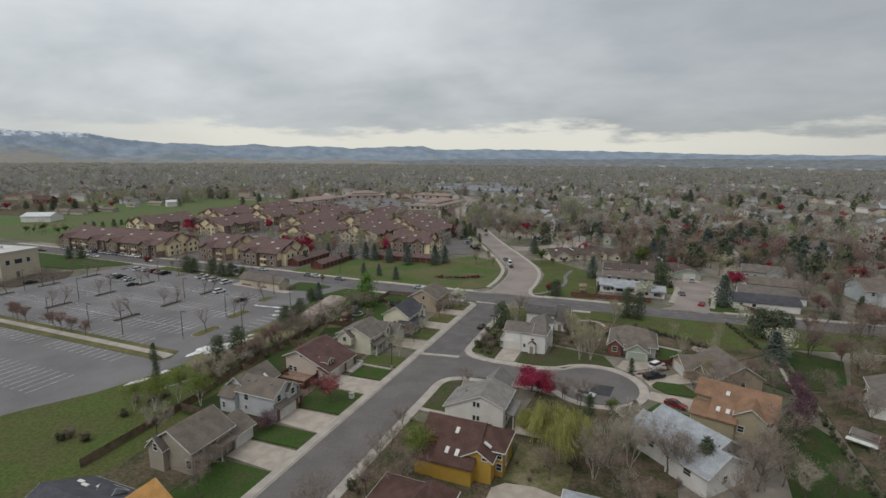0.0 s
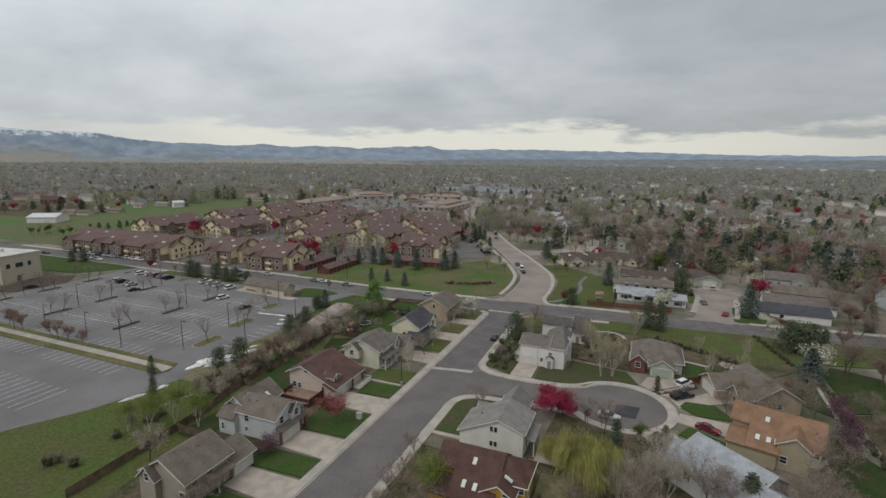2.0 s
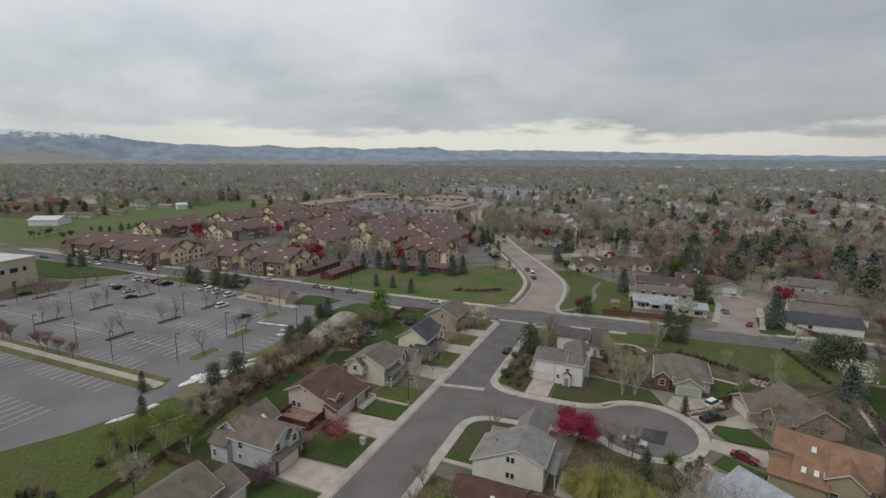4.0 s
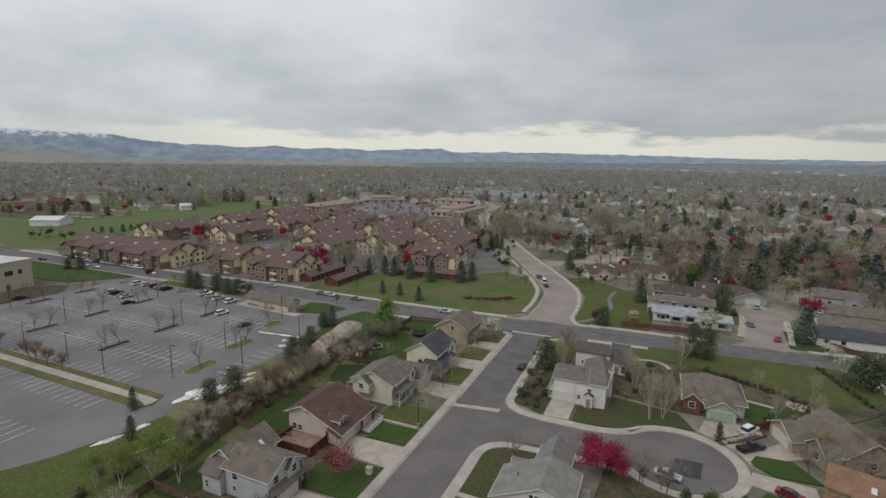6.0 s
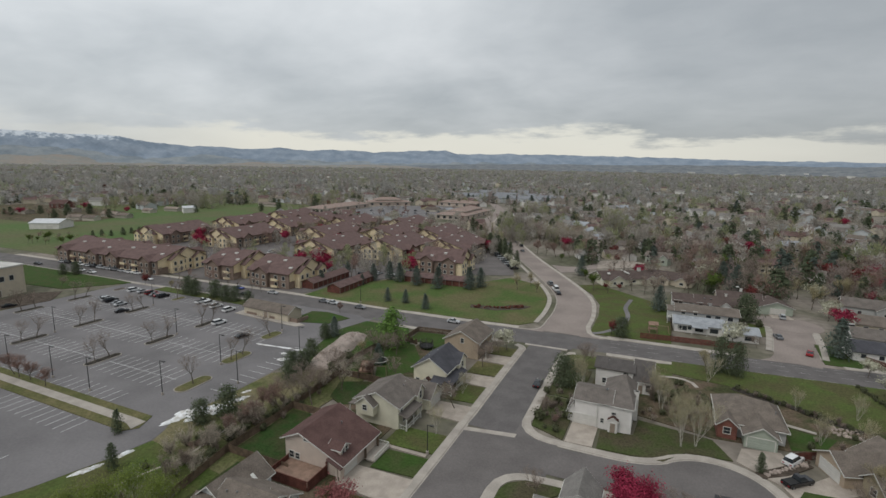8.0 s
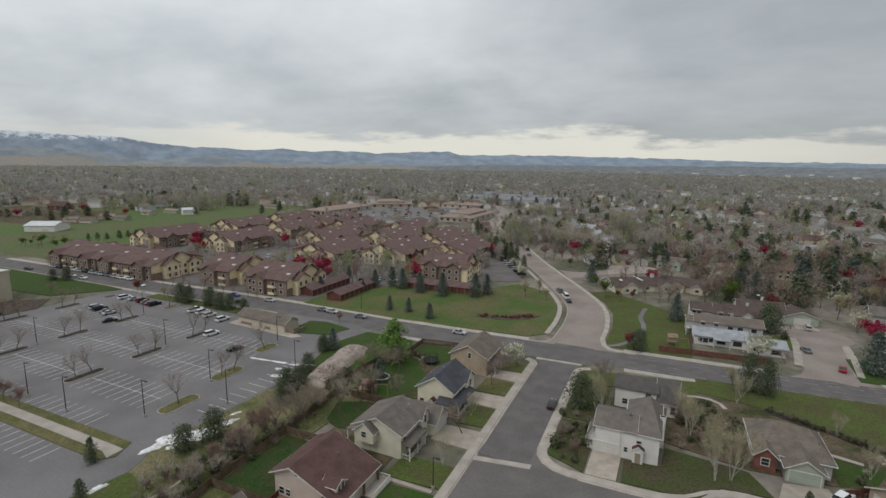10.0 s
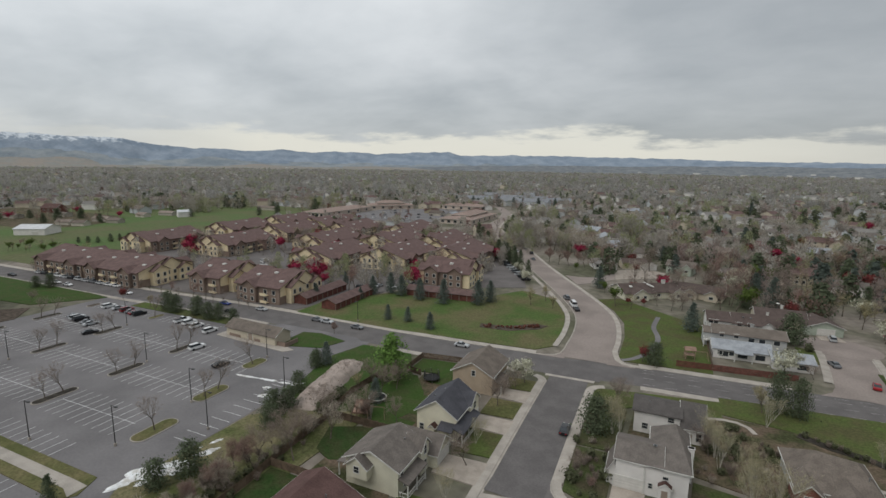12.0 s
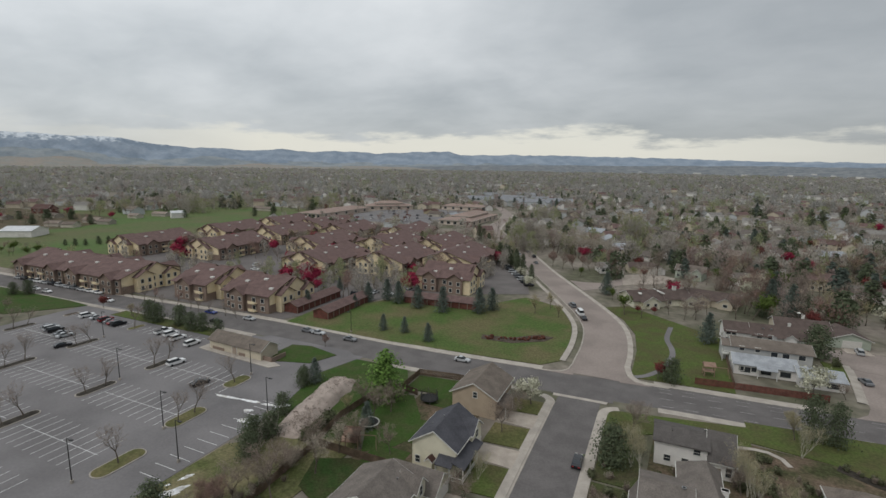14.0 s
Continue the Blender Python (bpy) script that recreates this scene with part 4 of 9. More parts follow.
def hip(parent, x0, x1, y0, y1, e, zr, wall, roof, over=0.5, ridge=None, base=0.0):
    """A block with a hipped roof. ridge: the two ends of its ridge."""
    bm = bmesh.new()
    box(bm, x0, x1, y0, y1, base, e)
    part("wall", bm, M[wall], parent)
    X0, X1, Y0, Y1 = x0 - over, x1 + over, y0 - over, y1 + over
    if ridge is None:
        h = min(X1 - X0, Y1 - Y0) / 2
        ridge = ((X0 + h, (Y0 + Y1) / 2), (X1 - h, (Y0 + Y1) / 2)) if X1 - X0 > Y1 - Y0 else (((X0 + X1) / 2, Y0 + h), ((X0 + X1) / 2, Y1 - h))
    bm = bmesh.new()
    z = e - 0.1
    lo = [bm.verts.new((x, y, z)) for x, y in ((X0, Y0), (X1, Y0), (X1, Y1), (X0, Y1))]
    hi = [bm.verts.new((x, y, z + 0.2)) for x, y in ((X0, Y0), (X1, Y0), (X1, Y1), (X0, Y1))]
    p, q = (bm.verts.new((x, y, zr)) for x, y in ridge)
    for i in range(4):
        bm.faces.new((lo[i], lo[(i + 1) % 4], hi[(i + 1) % 4], hi[i]))
    bm.faces.new(lo[::-1])
    if abs(ridge[0][0] - ridge[1][0]) > abs(ridge[0][1] - ridge[1][1]):
        fs = [(hi[0], hi[1], q, p), (hi[1], hi[2], q), (hi[2], hi[3], p, q), (hi[3], hi[0], p)]
    else:
        fs = [(hi[0], hi[1], p), (hi[1], hi[2], q, p), (hi[2], hi[3], q), (hi[3], hi[0], p, q)]
    for f in fs:
        bm.faces.new(f)
    bmesh.ops.recalc_face_normals(bm, faces=bm.faces[:])
    rf = part("roof", bm, M[roof], parent)
    for bx in ((X0 - 0.1, X1 + 0.1, Y0 - 0.1, Y0), (X0 - 0.1, X1 + 0.1, Y1, Y1 + 0.1), (X0 - 0.1, X0, Y0, Y1), (X1, X1 + 0.1, Y0, Y1)):
        bm = bmesh.new()
        box(bm, *bx, z - 0.02, z + 0.15)
        part("gutter", bm, M["trim"], rf)
    return rf


def shed_roof(parent, x0, x1, y0, y1, z0, z1, axis, roof, name="porch_roof"):
    """A single slope that falls across from z0 at the low coordinate to z1 at the high one."""
    a0, a1, b0, b1 = (y0, y1, x0, x1) if axis == "x" else (x0, x1, y0, y1)
    bm = bmesh.new()
    prism(bm, [(a0, z0), (a1, z1), (a1, z1 + 0.18), (a0, z0 + 0.18)], b0, b1, axis)
    return part(name, bm, M[roof], parent)


def post(parent, x, y, z0, z1, r=0.09, material="trim", name="porch_post"):
    bm = bmesh.new()
    box(bm, x - r, x + r, y - r, y + r, z0, z1)
    box(bm, x - r * 1.4, x + r * 1.4, y - r * 1.4, y + r * 1.4, z0, z0 + 0.2)
    box(bm, x - r * 1.4, x + r * 1.4, y - r * 1.4, y + r * 1.4, z1 - 0.15, z1)
    return part(name, bm, M[material], parent)


def railing(parent, x0, y0, x1, y1, z, material="trim", h=0.95, gap=0.35):
    L = math.hypot(x1 - x0, y1 - y0)
    m = pose(x0, y0, z, 0, 0, math.degrees(math.atan2(y1 - y0, x1 - x0)))
    bm = bmesh.new()
    box(bm, 0, L, -0.05, 0.05, h - 0.1, h, m)
    box(bm, 0, L, -0.03, 0.03, 0.1, 0.18, m)
    for i in range(int(L / gap) + 1):
        box(bm, i * gap - 0.03, i * gap + 0.03, -0.025, 0.025, 0.15, h - 0.08, m)
    return part("railing", bm, M[material], parent)


def chimney(parent, x, y, z0, z1, material="brick", w=0.5):
    bm = bmesh.new()
    box(bm, x - w, x + w, y - w * 0.7, y + w * 0.7, z0, z1)
    box(bm, x - w - 0.08, x + w + 0.08, y - w * 0.7 - 0.08, y + w * 0.7 + 0.08, z1 - 0.18, z1)
    return part("chimney", bm, M[material], parent)


def vent(parent, x, y, z, h=0.5, r=0.09):
    bm = bmesh.new()
    disc(bm, x, y, z - 0.4, z + h, r, 8)
    disc(bm, x, y, z + h - 0.08, z + h, r * 1.6, 8)
    return part("roof_vent", bm, M["metal_grey"], parent)


def skylight(parent, x, y, z, slope, face, w=0.6, h=1.1):
    """A skylight lying on a slope that falls towards a face."""
    m = pose(x, y, z, 0, 0, FACE[face]) @ pose(0, 0, 0, slope)
    bm = bmesh.new()
    box(bm, -w, w, -h, h, 0.0, 0.2, m)
    s = part("skylight", bm, M["trim"], parent, "white-framed skylight")
    bm = bmesh.new()
    box(bm, -w + 0.1, w - 0.1, -h + 0.1, h - 0.1, 0.19, 0.22, m)
    part("pane", bm, M["trim"], s)


def house(label, x, y, rz=0):
    return thing("house", label, "house", x, y, 0.05, rz, "houses of the neighbourhood")


def lean_to(parent, x0, x1, y0, y1, z0, z1, wall, roof):
    """A low wing under a single slope rising to the house behind."""
    bm = bmesh.new()
    prism(bm, [(y0, 0), (y1, 0), (y1, z1), (y0, z0)], x0, x1, "x")
    part("wing_wall", bm, M[wall], parent)
    return shed_roof(parent, x0 - 0.4, x1, y0 - 0.4, y1, z0 - 0.09, z1, "x", roof, "wing_roof")


# west side of the street, from south to north
h = house("blue-grey two-storey house, roof half stripped to orange sheathing", 0, 0)
gable(h, -22, -9.5, 2, 15.5, 4.2, 7.6, "x", "wall_blue", "roof_slate", over=0.4)
gable(h, -14.5, -7.5, 9.5, 16.8, 3.0, 5.6, "y", "wall_blue", "roof_slate")
for x, y in ((-20.2, 12.6), (-18.4, 12.0), (-16.6, 12.9)):
    bm = bmesh.new()
    z = 7.6 - (y - 8.75) * 3.4 / 6.75 + 0.2
    box(bm, x - 0.6, x + 0.6, y - 0.25, y + 0.25, z, z + 0.22)
    part("shingle_bundle", bm, M["trim"], h, "white wrapped bundle of shingles")
bm = bmesh.new()
prism(bm, [(-11, 5.92), (-6.96, 3.02), (-6.96, 3.12), (-11, 6.02)], 9.0, 17.2, "y")
part("sheathing", bm, mat("sheathing", (0.5, 0.27, 0.09), 0.8, 0.15, 0.8, 8, 0.15, 0.1), h, "bare orange roof sheathing")
gable(h, -15.5, -12.9, 11.2, 14.0, 5.6, 6.8, "x", "wall_blue", "roof_slate", over=0.25, base=4.6)
window(h, "S", 11.2, -14.8, 5.5, 0.7, 1.2)
window(h, "S", 11.2, -13.7, 5.5, 0.7, 1.2)

h = house("tan two-storey house with a long grey-brown shingle roof", 0, 0)
gable(h, -22.6, -13.4, 25.6, 34.4, 4.7, 7.4, "y", "wall_tan", "roof_warm", r=-18.2)
gable(h, -22.2, -18.8, 24.6, 27, 4.3, 6.1, "y", "wall_tan", "roof_warm", over=0.35)
gable(h, -19.0, -12.7, 34.2, 38.7, 2.9, 5.0, "y", "wall_tan", "roof_warm", r=-16.2)
garage_door(h, "E", -12.7, 36.5, 4.0)
for u, z in ((-20.4, 4.4),):
    window(h, "S", 24.6, u, z, 0.9, 1.2)
window(h, "S", 25.6, -14.2, 2.0, 1.1, 1.5)
window(h, "E", -13.4, 26.6, 2.0, 1.2, 1.5)
window(h, "E", -13.4, 30.2, 3.9, 1.3, 1.2)
window(h, "E", -13.4, 27.2, 3.9, 1.0, 1.2)
shed_roof(h, -13.5, -11.8, 30.2, 34.0, 3.2, 2.7, "y", "roof_warm")
post(h, -12.0, 30.5, 0.1, 2.75)
door(h, "E", -13.4, 32.4)
vent(h, -16.8, 31, 6.8)
railing(h, -24, 38.4, -20.5, 38.4, 0.6, "metal_dark")

h = house("pale blue-grey two-storey house with a grey shingle roof", 0, 0)
gable(h, -22.2, -13.0, 45.1, 53.2, 5.0, 7.0, "x", "wall_blue", "roof_warm", r=48.6, e1=4.5, over=0.45)
gable(h, -26.8, -20.6, 46.4, 55.4, 4.5, 6.9, "y", "wall_blue", "roof_warm", r=-23.9)
lean_to(h, -26.2, -22.22, 44.1, 46.4, 3.5, 5.2, "wall_blue", "roof_warm")
gable(h, -15.4, -12.4, 48.9, 51.7, 4.9, 6.3, "x", "wall_blue", "roof_warm", over=0.3, base=2.9)
bm = bmesh.new()
box(bm, -13.1, -11.9, 45.2, 50.7, 0, 2.5)
part("garage_wall", bm, M["wall_blue"], h)
shed_roof(h, -13.0, -11.5, 44.9, 52.6, 3.25, 2.6, "y", "roof_warm")
garage_door(h, "E", -11.9, 48.0, 4.6)
for y in (45.05, 50.85, 52.4):
    bm = bmesh.new()
    box(bm, -12.1, -11.7, y - 0.2, y + 0.2, 0, 2.62)
    part("porch_post", bm, M["brick"], h, "red brick pier")
door(h, "E", -13.0, 51.8)
window(h, "S", 45.1, -20.0, 3.9, 1.0, 1.3)
window(h, "S", 45.1, -20.2, 1.6, 0.7, 0.8)
window(h, "E", -13.0, 46.7, 4.2, 1.0, 1.3)
window(h, "E", -12.4, 50.3, 4.4, 1.0, 1.2)
window(h, "E", -13.0, 52.5, 3.6, 0.8, 1.2)
window(h, "S", 44.1, -25.2, 1.7, 0.6, 1.2)
for x, y in ((-19.4, 47.4), (-17.4, 47.7), (-15.2, 47.3), (-21, 47.0)):
    vent(h, x, y, 6.4, 0.3)
skylight(h, -21.4, 52.5, 5.15, 36, "E", 0.3, 0.6)

h = house("pink-beige house with a broad red-brown roof and timber deck", 0, 0)
gable(h, -25.3, -12.9, 64.1, 75.2, 5.0, 6.65, "y", "wall_pink", "roof_red", r=-21.7, e1=2.95, over=0.65)
bm = bmesh.new()
prism(bm, [(-15.2, 3.86), (-12.25, 2.62), (-12.25, 2.74), (-15.2, 3.98)], 62.6, 63.44, "y")
part("eave", bm, M["roof_red"], h, "red-brown corner of the roof over the posts")
for x, y in ((-12.5, 62.9), (-13.2, 62.9)):
    post(h, x, y, 0.1, 2.75, 0.13, "wall_pink", "corner_post")
gable(h, -16.6, -14.0, 65.2, 67.7, 4.45, 5.2, "x", "wall_pink", "roof_red", over=0.25, base=3.3)
window(h, "E", -14.0, 65.95, 4.05, 0.6, 1.0)
window(h, "E", -14.0, 66.95, 4.05, 0.6, 1.0)
window(h, "S", 64.1, -20.6, 5.4, 1.0, 0.4, False)
window(h, "S", 64.1, -23.9, 1.9, 1.0, 1.2)
window(h, "S", 64.1, -22.6, 1.8, 0.9, 1.1)
garage_door(h, "E", -12.9, 66.6, 3.6)
for y in (70.6, 75.0):
    post(h, -12.4, y, 0.1, 2.75, 0.16, "wood_fence")
bm = bmesh.new()
box(bm, -12.9, -10.3, 70.4, 75.8, 0.1, 0.4)
part("porch_floor", bm, M["concrete"], h)
railing(h, -10.4, 70.5, -10.4, 75.7, 0.4, gap=0.25)
railing(h, -10.4, 75.7, -12.8, 75.7, 0.4, gap=0.25)
vent(h, -18.2, 71.5, 5.4)
deck = bmesh.new()
box(deck, -24.3, -16.0, 58.7, 64.0, 0.9, 1.05)
part("deck_floor", deck, M["wood_deck"], h, "weathered pinkish deck boards")
for x0, y0, x1, y1 in ((-24.3, 58.7, -16.0, 58.7), (-16.0, 58.7, -16.0, 63.9), (-24.3, 58.7, -24.3, 63.9)):
    m = pose(x0, y0, 0, 0, 0, math.degrees(math.atan2(y1 - y0, x1 - x0)))
    bm = bmesh.new()
    Ln = math.hypot(x1 - x0, y1 - y0)
    box(bm, 0, Ln, -0.07, 0.07, 1.9, 2.0, m)
    rail = part("deck_rail", bm, M["wood_red"], h, "dark red slatted deck rail")
    for i in range(int(Ln / 0.3)):
        bm = bmesh.new()
        box(bm, i * 0.3, i * 0.3 + 0.27, -0.04, 0.04, 0.1, 1.9, m)
        part("slat", bm, M["wood_red"], rail)
post(h, -16.0, 63.8, 0.1, 2.6, 0.12, "wood_red", "deck_post")

h = house("cream two-storey house with a grey shingle roof and white porch", 0, 0)
gable(h, -22.2, -11.9, 82.2, 91.6, 5.0, 7.3, "y", "wall_cream", "roof_grey", r=-17.0)
gable(h, -21.0, -17.0, 80.6, 83, 4.9, 6.5, "y", "wall_cream", "roof_grey", over=0.35, base=2.6)
gable(h, -14.5, -11.2, 89.2, 92.4, 5.0, 6.6, "x", "wall_cream", "roof_grey", over=0.35)
gable(h, -18, -9.6, 92.2, 98.0, 3.0, 5.2, "x", "wall_cream", "roof_grey")
garage_door(h, "E", -9.6, 95.2)
window(h, "S", 80.6, -19.0, 4.2, 1.0, 1.1)
window(h, "E", -11.9, 83.4, 4.1, 0.9, 1.5)
window(h, "E", -11.2, 90.8, 4.3, 0.9, 1.6)
window(h, "E", -11.2, 90.8, 1.6, 0.9, 1.5)
window(h, "E", -11.9, 84.8, 1.7, 1.4, 1.5)
shed_roof(h, -12.0, -9.9, 82.2, 89.2, 3.4, 2.75, "y", "roof_grey")
for y in (82.3, 85.5, 88.7):
    post(h, -10.1, y, 0.1, 2.8)
railing(h, -10.1, 82.3, -10.1, 88.7, 0.3)
railing(h, -10.1, 82.3, -11.8, 82.3, 0.3)
door(h, "E", -11.9, 87.8)
vent(h, -14.4, 89, 6.2)
shed_roof(h, -24.8, -22.2, 83, 86, 2.6, 3.0, "y", "roof_grey", "patio_roof")
for y in (83.3, 85.7):
    post(h, -24.5, y, 0, 2.7)

h = house("pale yellow two-storey house with a dark slate-coloured roof", 0, 0)
gable(h, -18.6, -9.9, 102.0, 113.0, 5.1, 7.9, "y", "wall_yellow", "roof_dark", r=-14.2)
gable(h, -13.0, -9.2, 108.2, 113.0, 5.1, 7.0, "x", "wall_yellow", "roof_dark", over=0.35)
window(h, "E", -9.2, 110.6, 4.2, 1.2, 1.5)
window(h, "E", -9.9, 105.4, 4.3, 0.7, 1.0)
window(h, "S", 102.0, -17.5, 1.6, 0.9, 1.3)
shed_roof(h, -10.0, -7.6, 100.2, 110.0, 3.7, 2.8, "y", "roof_dark")
shed_roof(h, -13.2, -9.9, 99.8, 102.0, 2.8, 3.6, "x", "roof_dark")
gable(h, -15.2, -14.0, 100.6, 102, 2.6, 3.1, "y", "wall_yellow", "roof_brown", over=0.2)
for x, y in ((-13.0, 100.1), (-10.4, 100.1), (-7.9, 100.4), (-7.9, 104), (-7.9, 107.5)):
    post(h, x, y, 0.1, 2.8)
railing(h, -13.0, 100.1, -7.9, 100.1, 0.35, h=0.9)
railing(h, -7.9, 100.4, -7.9, 107.5, 0.35, h=0.9)
garage_door(h, "E", -9.2, 110.7, 4.2)
vent(h, -16.4, 106, 6.5)
vent(h, -14.9, 108, 7.6, 0.3)

h = house("tan-brown corner house with white rake boards", 0, 0)
gable(h, -20.0, -9.8, 124.0, 136.0, 4.9, 7.6, "y", "wall_brown", "roof_warm", r=-14.9)
window(h, "S", 124.0, -14.6, 4.9, 0.9, 1.3)
shed_roof(h, -9.9, -7.6, 125, 131, 3.3, 2.7, "y", "roof_warm")
for y in (125.3, 130.7):
    post(h, -7.9, y, 0.1, 2.75)
garage_door(h, "E", -9.8, 133.2, 4.2)
window(h, "E", -9.8, 126.5, 4.1, 1.2, 1.3)

# east side
h = house("grey-white gabled house with a pale grey roof", 0, 0)
gable(h, 18.8, 31.0, 58.9, 67.3, 3.1, 6.6, "y", "wall_white", "roof_greywhite", r=26.3, e1=4.9, over=0.4)
gable(h, 23.2, 28.6, 67, 76.4, 2.9, 5.6, "y", "wall_white", "roof_greywhite", over=0.4)
gable(h, 20.0, 24.5, 66.0, 70.0, 2.8, 4.6, "x", "wall_white", "roof_greywhite", over=0.4)
for u in (25.05, 25.85):
    window(h, "S", 58.9, u, 4.6, 0.55, 1.0, False)
    window(h, "S", 58.9, u, 1.7, 0.55, 1.0, False)
for y, z in ((60.6, 3.6), (63.4, 3.6), (65.8, 3.6), (61.5, 1.4)):
    window(h, "E", 31.0, y, z, 0.9, 1.2)
shed_roof(h, 31.1, 32.9, 60, 66.6, 3.2, 2.9, "y", "roof_greywhite", "balcony_roof")
for y in (60.3, 66.7):
    post(h, 32.7, y, 0, 3.0)
vent(h, 21.8, 63.5, 4.5, 0.4, 0.2)
vent(h, 25.4, 66.0, 6.2, 0.3)

h = house("golden-yellow house with a chocolate-brown roof and white skylights", 0, 0)
gable(h, 23.8, 30.4, 40.4, 51.4, 3.3, 7.1, "x", "wall_gold", "roof_brown", r=48.3, e1=5.2, over=0.35, trim="roof_brown")
gable(h, 20.3, 23.5, 44.6, 51.4, 5.3, 7.1, "x", "wall_gold", "roof_brown", r=48.3, e1=5.2, over=0.4, trim="roof_brown")
lean_to(h, 20.3, 23.8, 40.6, 44.6, 3.1, 4.0, "wall_gold", "roof_brown")
hip(h, 29.4, 34.6, 44.8, 51.4, 4.8, 7.0, "wall_gold", "roof_brown", over=0.45, ridge=((29.0, 48.4), (30.8, 48.4)))
gable(h, 28.5, 33.3, 42.2, 47.2, 4.3, 5.75, "y", "wall_gold", "roof_brown", over=0.4, r=31.0)
window(h, "S", 42.2, 32.2, 4.4, 0.9, 0.45, False)
window(h, "S", 42.2, 29.4, 1.9, 0.9, 1.2)
for z in (1.9, 4.0):
    window(h, "S", 44.8, 34.0, z, 0.85, 1.2)
    window(h, "E", 34.6, 47.2, z, 1.0, 1.3)
for x, y in ((26.2, 46.0), (25.6, 42.4), (27.4, 42.3)):
    skylight(h, x, y, 3.3 + (y - 40.4) * 0.481 + 0.17, 26, "S", 0.32, 0.62)
skylight(h, 32.0, 44.6, 5.55, 32, "E", 0.3, 0.7)
vent(h, 30.6, 48.9, 6.8, 0.3)

h = house("brown-roofed single-storey house among bare shrubs", 0, 0)
hip(h, 18.5, 30.0, 22, 34.6, 2.9, 5.0, "wall_brown", "roof_brown", ridge=((26.4, 33.6), (25.6, 28)))
window(h, "S", 22, 24, 1.6, 1.4, 1.2)
window(h, "E", 30.0, 31, 1.5, 1.0, 1.2)

h = house("white two-storey house with a grey roof and wide garage", 0, 0)
hip(h, 25.9, 31.8, 101.0, 114.2, 5.6, 8.3, "wall_white", "roof_grey", over=0.4, ridge=((29.7, 111.8), (29.7, 112.4)))
gable(h, 20.4, 27.6, 100.98, 109.4, 5.6, 6.95, "x", "wall_white", "roof_grey", r=105.2, over=0.38)
gable(h, 19.0, 20.4, 101.6, 108, 2.6, 4.8, "y", "wall_white", "roof_grey", over=0.3, r=20.2)
bm = bmesh.new()
box(bm, 24.9, 25.1, 100.8, 100.96, 0.2, 5.0)
part("downpipe", bm, M["trim"], h)
garage_door(h, "S", 101.0, 22.7)
window(h, "S", 101.0, 26.1, 1.9, 0.6, 0.9)
gable(h, 27.4, 29.2, 100.0, 101.1, 2.75, 3.4, "y", "wall_white", "roof_brown", over=0.2)
door(h, "S", 100.0, 28.3)
window(h, "S", 101.0, 28.3, 3.9, 0.8, 0.5, False)
for y, z in ((103, 1.6), (106, 3.8)):
    window(h, "E", 31.8, y + 2, z, 1.0, 1.5)
vent(h, 26.4, 104.9, 6.7, 0.6, 0.22)
chimney(h, 32.2, 108, 0, 6.6, "wall_white", 0.5)

h = house("white house with a dark grey roof facing the cross road", 0, 0)
gable(h, 22.2, 30.9, 122.1, 131.0, 4.9, 6.2, "x", "wall_white", "roof_charcoal", r=125.7, e1=4.3, over=0.4, trim="roof_charcoal")
gable(h, 31.15, 35.3, 121.6, 129.6, 3.3, 6.9, "x", "wall_white", "roof_charcoal", r=125.9, e1=5.0, over=0.35)
window(h, "S", 122.1, 29.2, 4.0, 1.1, 1.0)
window(h, "S", 122.1, 27.4, 1.7, 1.1, 1.2)
window(h, "S", 122.1, 24.4, 1.7, 1.1, 1.2)
window(h, "S", 121.6, 34.4, 1.7, 0.9, 1.7)
window(h, "E", 35.3, 124.0, 3.8, 0.8, 0.9)
door(h, "S", 121.6, 32.7)
post(h, 36.4, 120.6, 0, 2.5)
shed_roof(h, 35.3, 36.8, 120.2, 124.0, 2.9, 2.5, "y", "roof_charcoal")
vent(h, 25, 124.6, 5.8, 0.4)

h = house("grey-roofed ranch house with a red brick front and pale green garage", 0, 0)
hip(h, 48.2, 60.0, 109.6, 121.4, 3.1, 6.1, "wall_grey", "roof_warm", ridge=((52.0, 117.6), (57.6, 116)))
gable(h, 47.9, 51.4, 107.9, 113, 3.1, 4.6, "y", "brick", "roof_warm", over=0.4)
gable(h, 52.5, 58.1, 106.2, 113, 2.8, 4.6, "y", "wall_green", "roof_warm", over=0.45)
garage_door(h, "S", 106.2, 55.3, 4.6, paint="garage_green")
window(h, "S", 107.9, 49.6, 1.9, 1.2, 1.3)
window(h, "E", 60.0, 112, 1.7, 1.1, 1.3)
vent(h, 58.5, 113, 5.0)

h = house("brownish-roofed house with a double white garage", 69.4, 103.4, -70)
gable(h, -3.6, 3.6, -4.5, 5, 2.8, 4.9, "y", "wall_brown", "roof_warm")
garage_door(h, "S", -4.5, 0.0)
gable(h, -3.2, 9.5, 1, 10.5, 3.3, 6.2, "x", "wall_brown", "roof_warm")
gable(h, 4.2, 9, -2, 5, 3.1, 5.0, "y", "wall_olive", "roof_warm")
window(h, "S", -2, 6.6, 1.7, 1.2, 1.3)
window(h, "E", 9.5, 6, 1.8, 1.0, 1.2)
window(h, "W", -3.6, 1, 1.8, 0.9, 1.1)

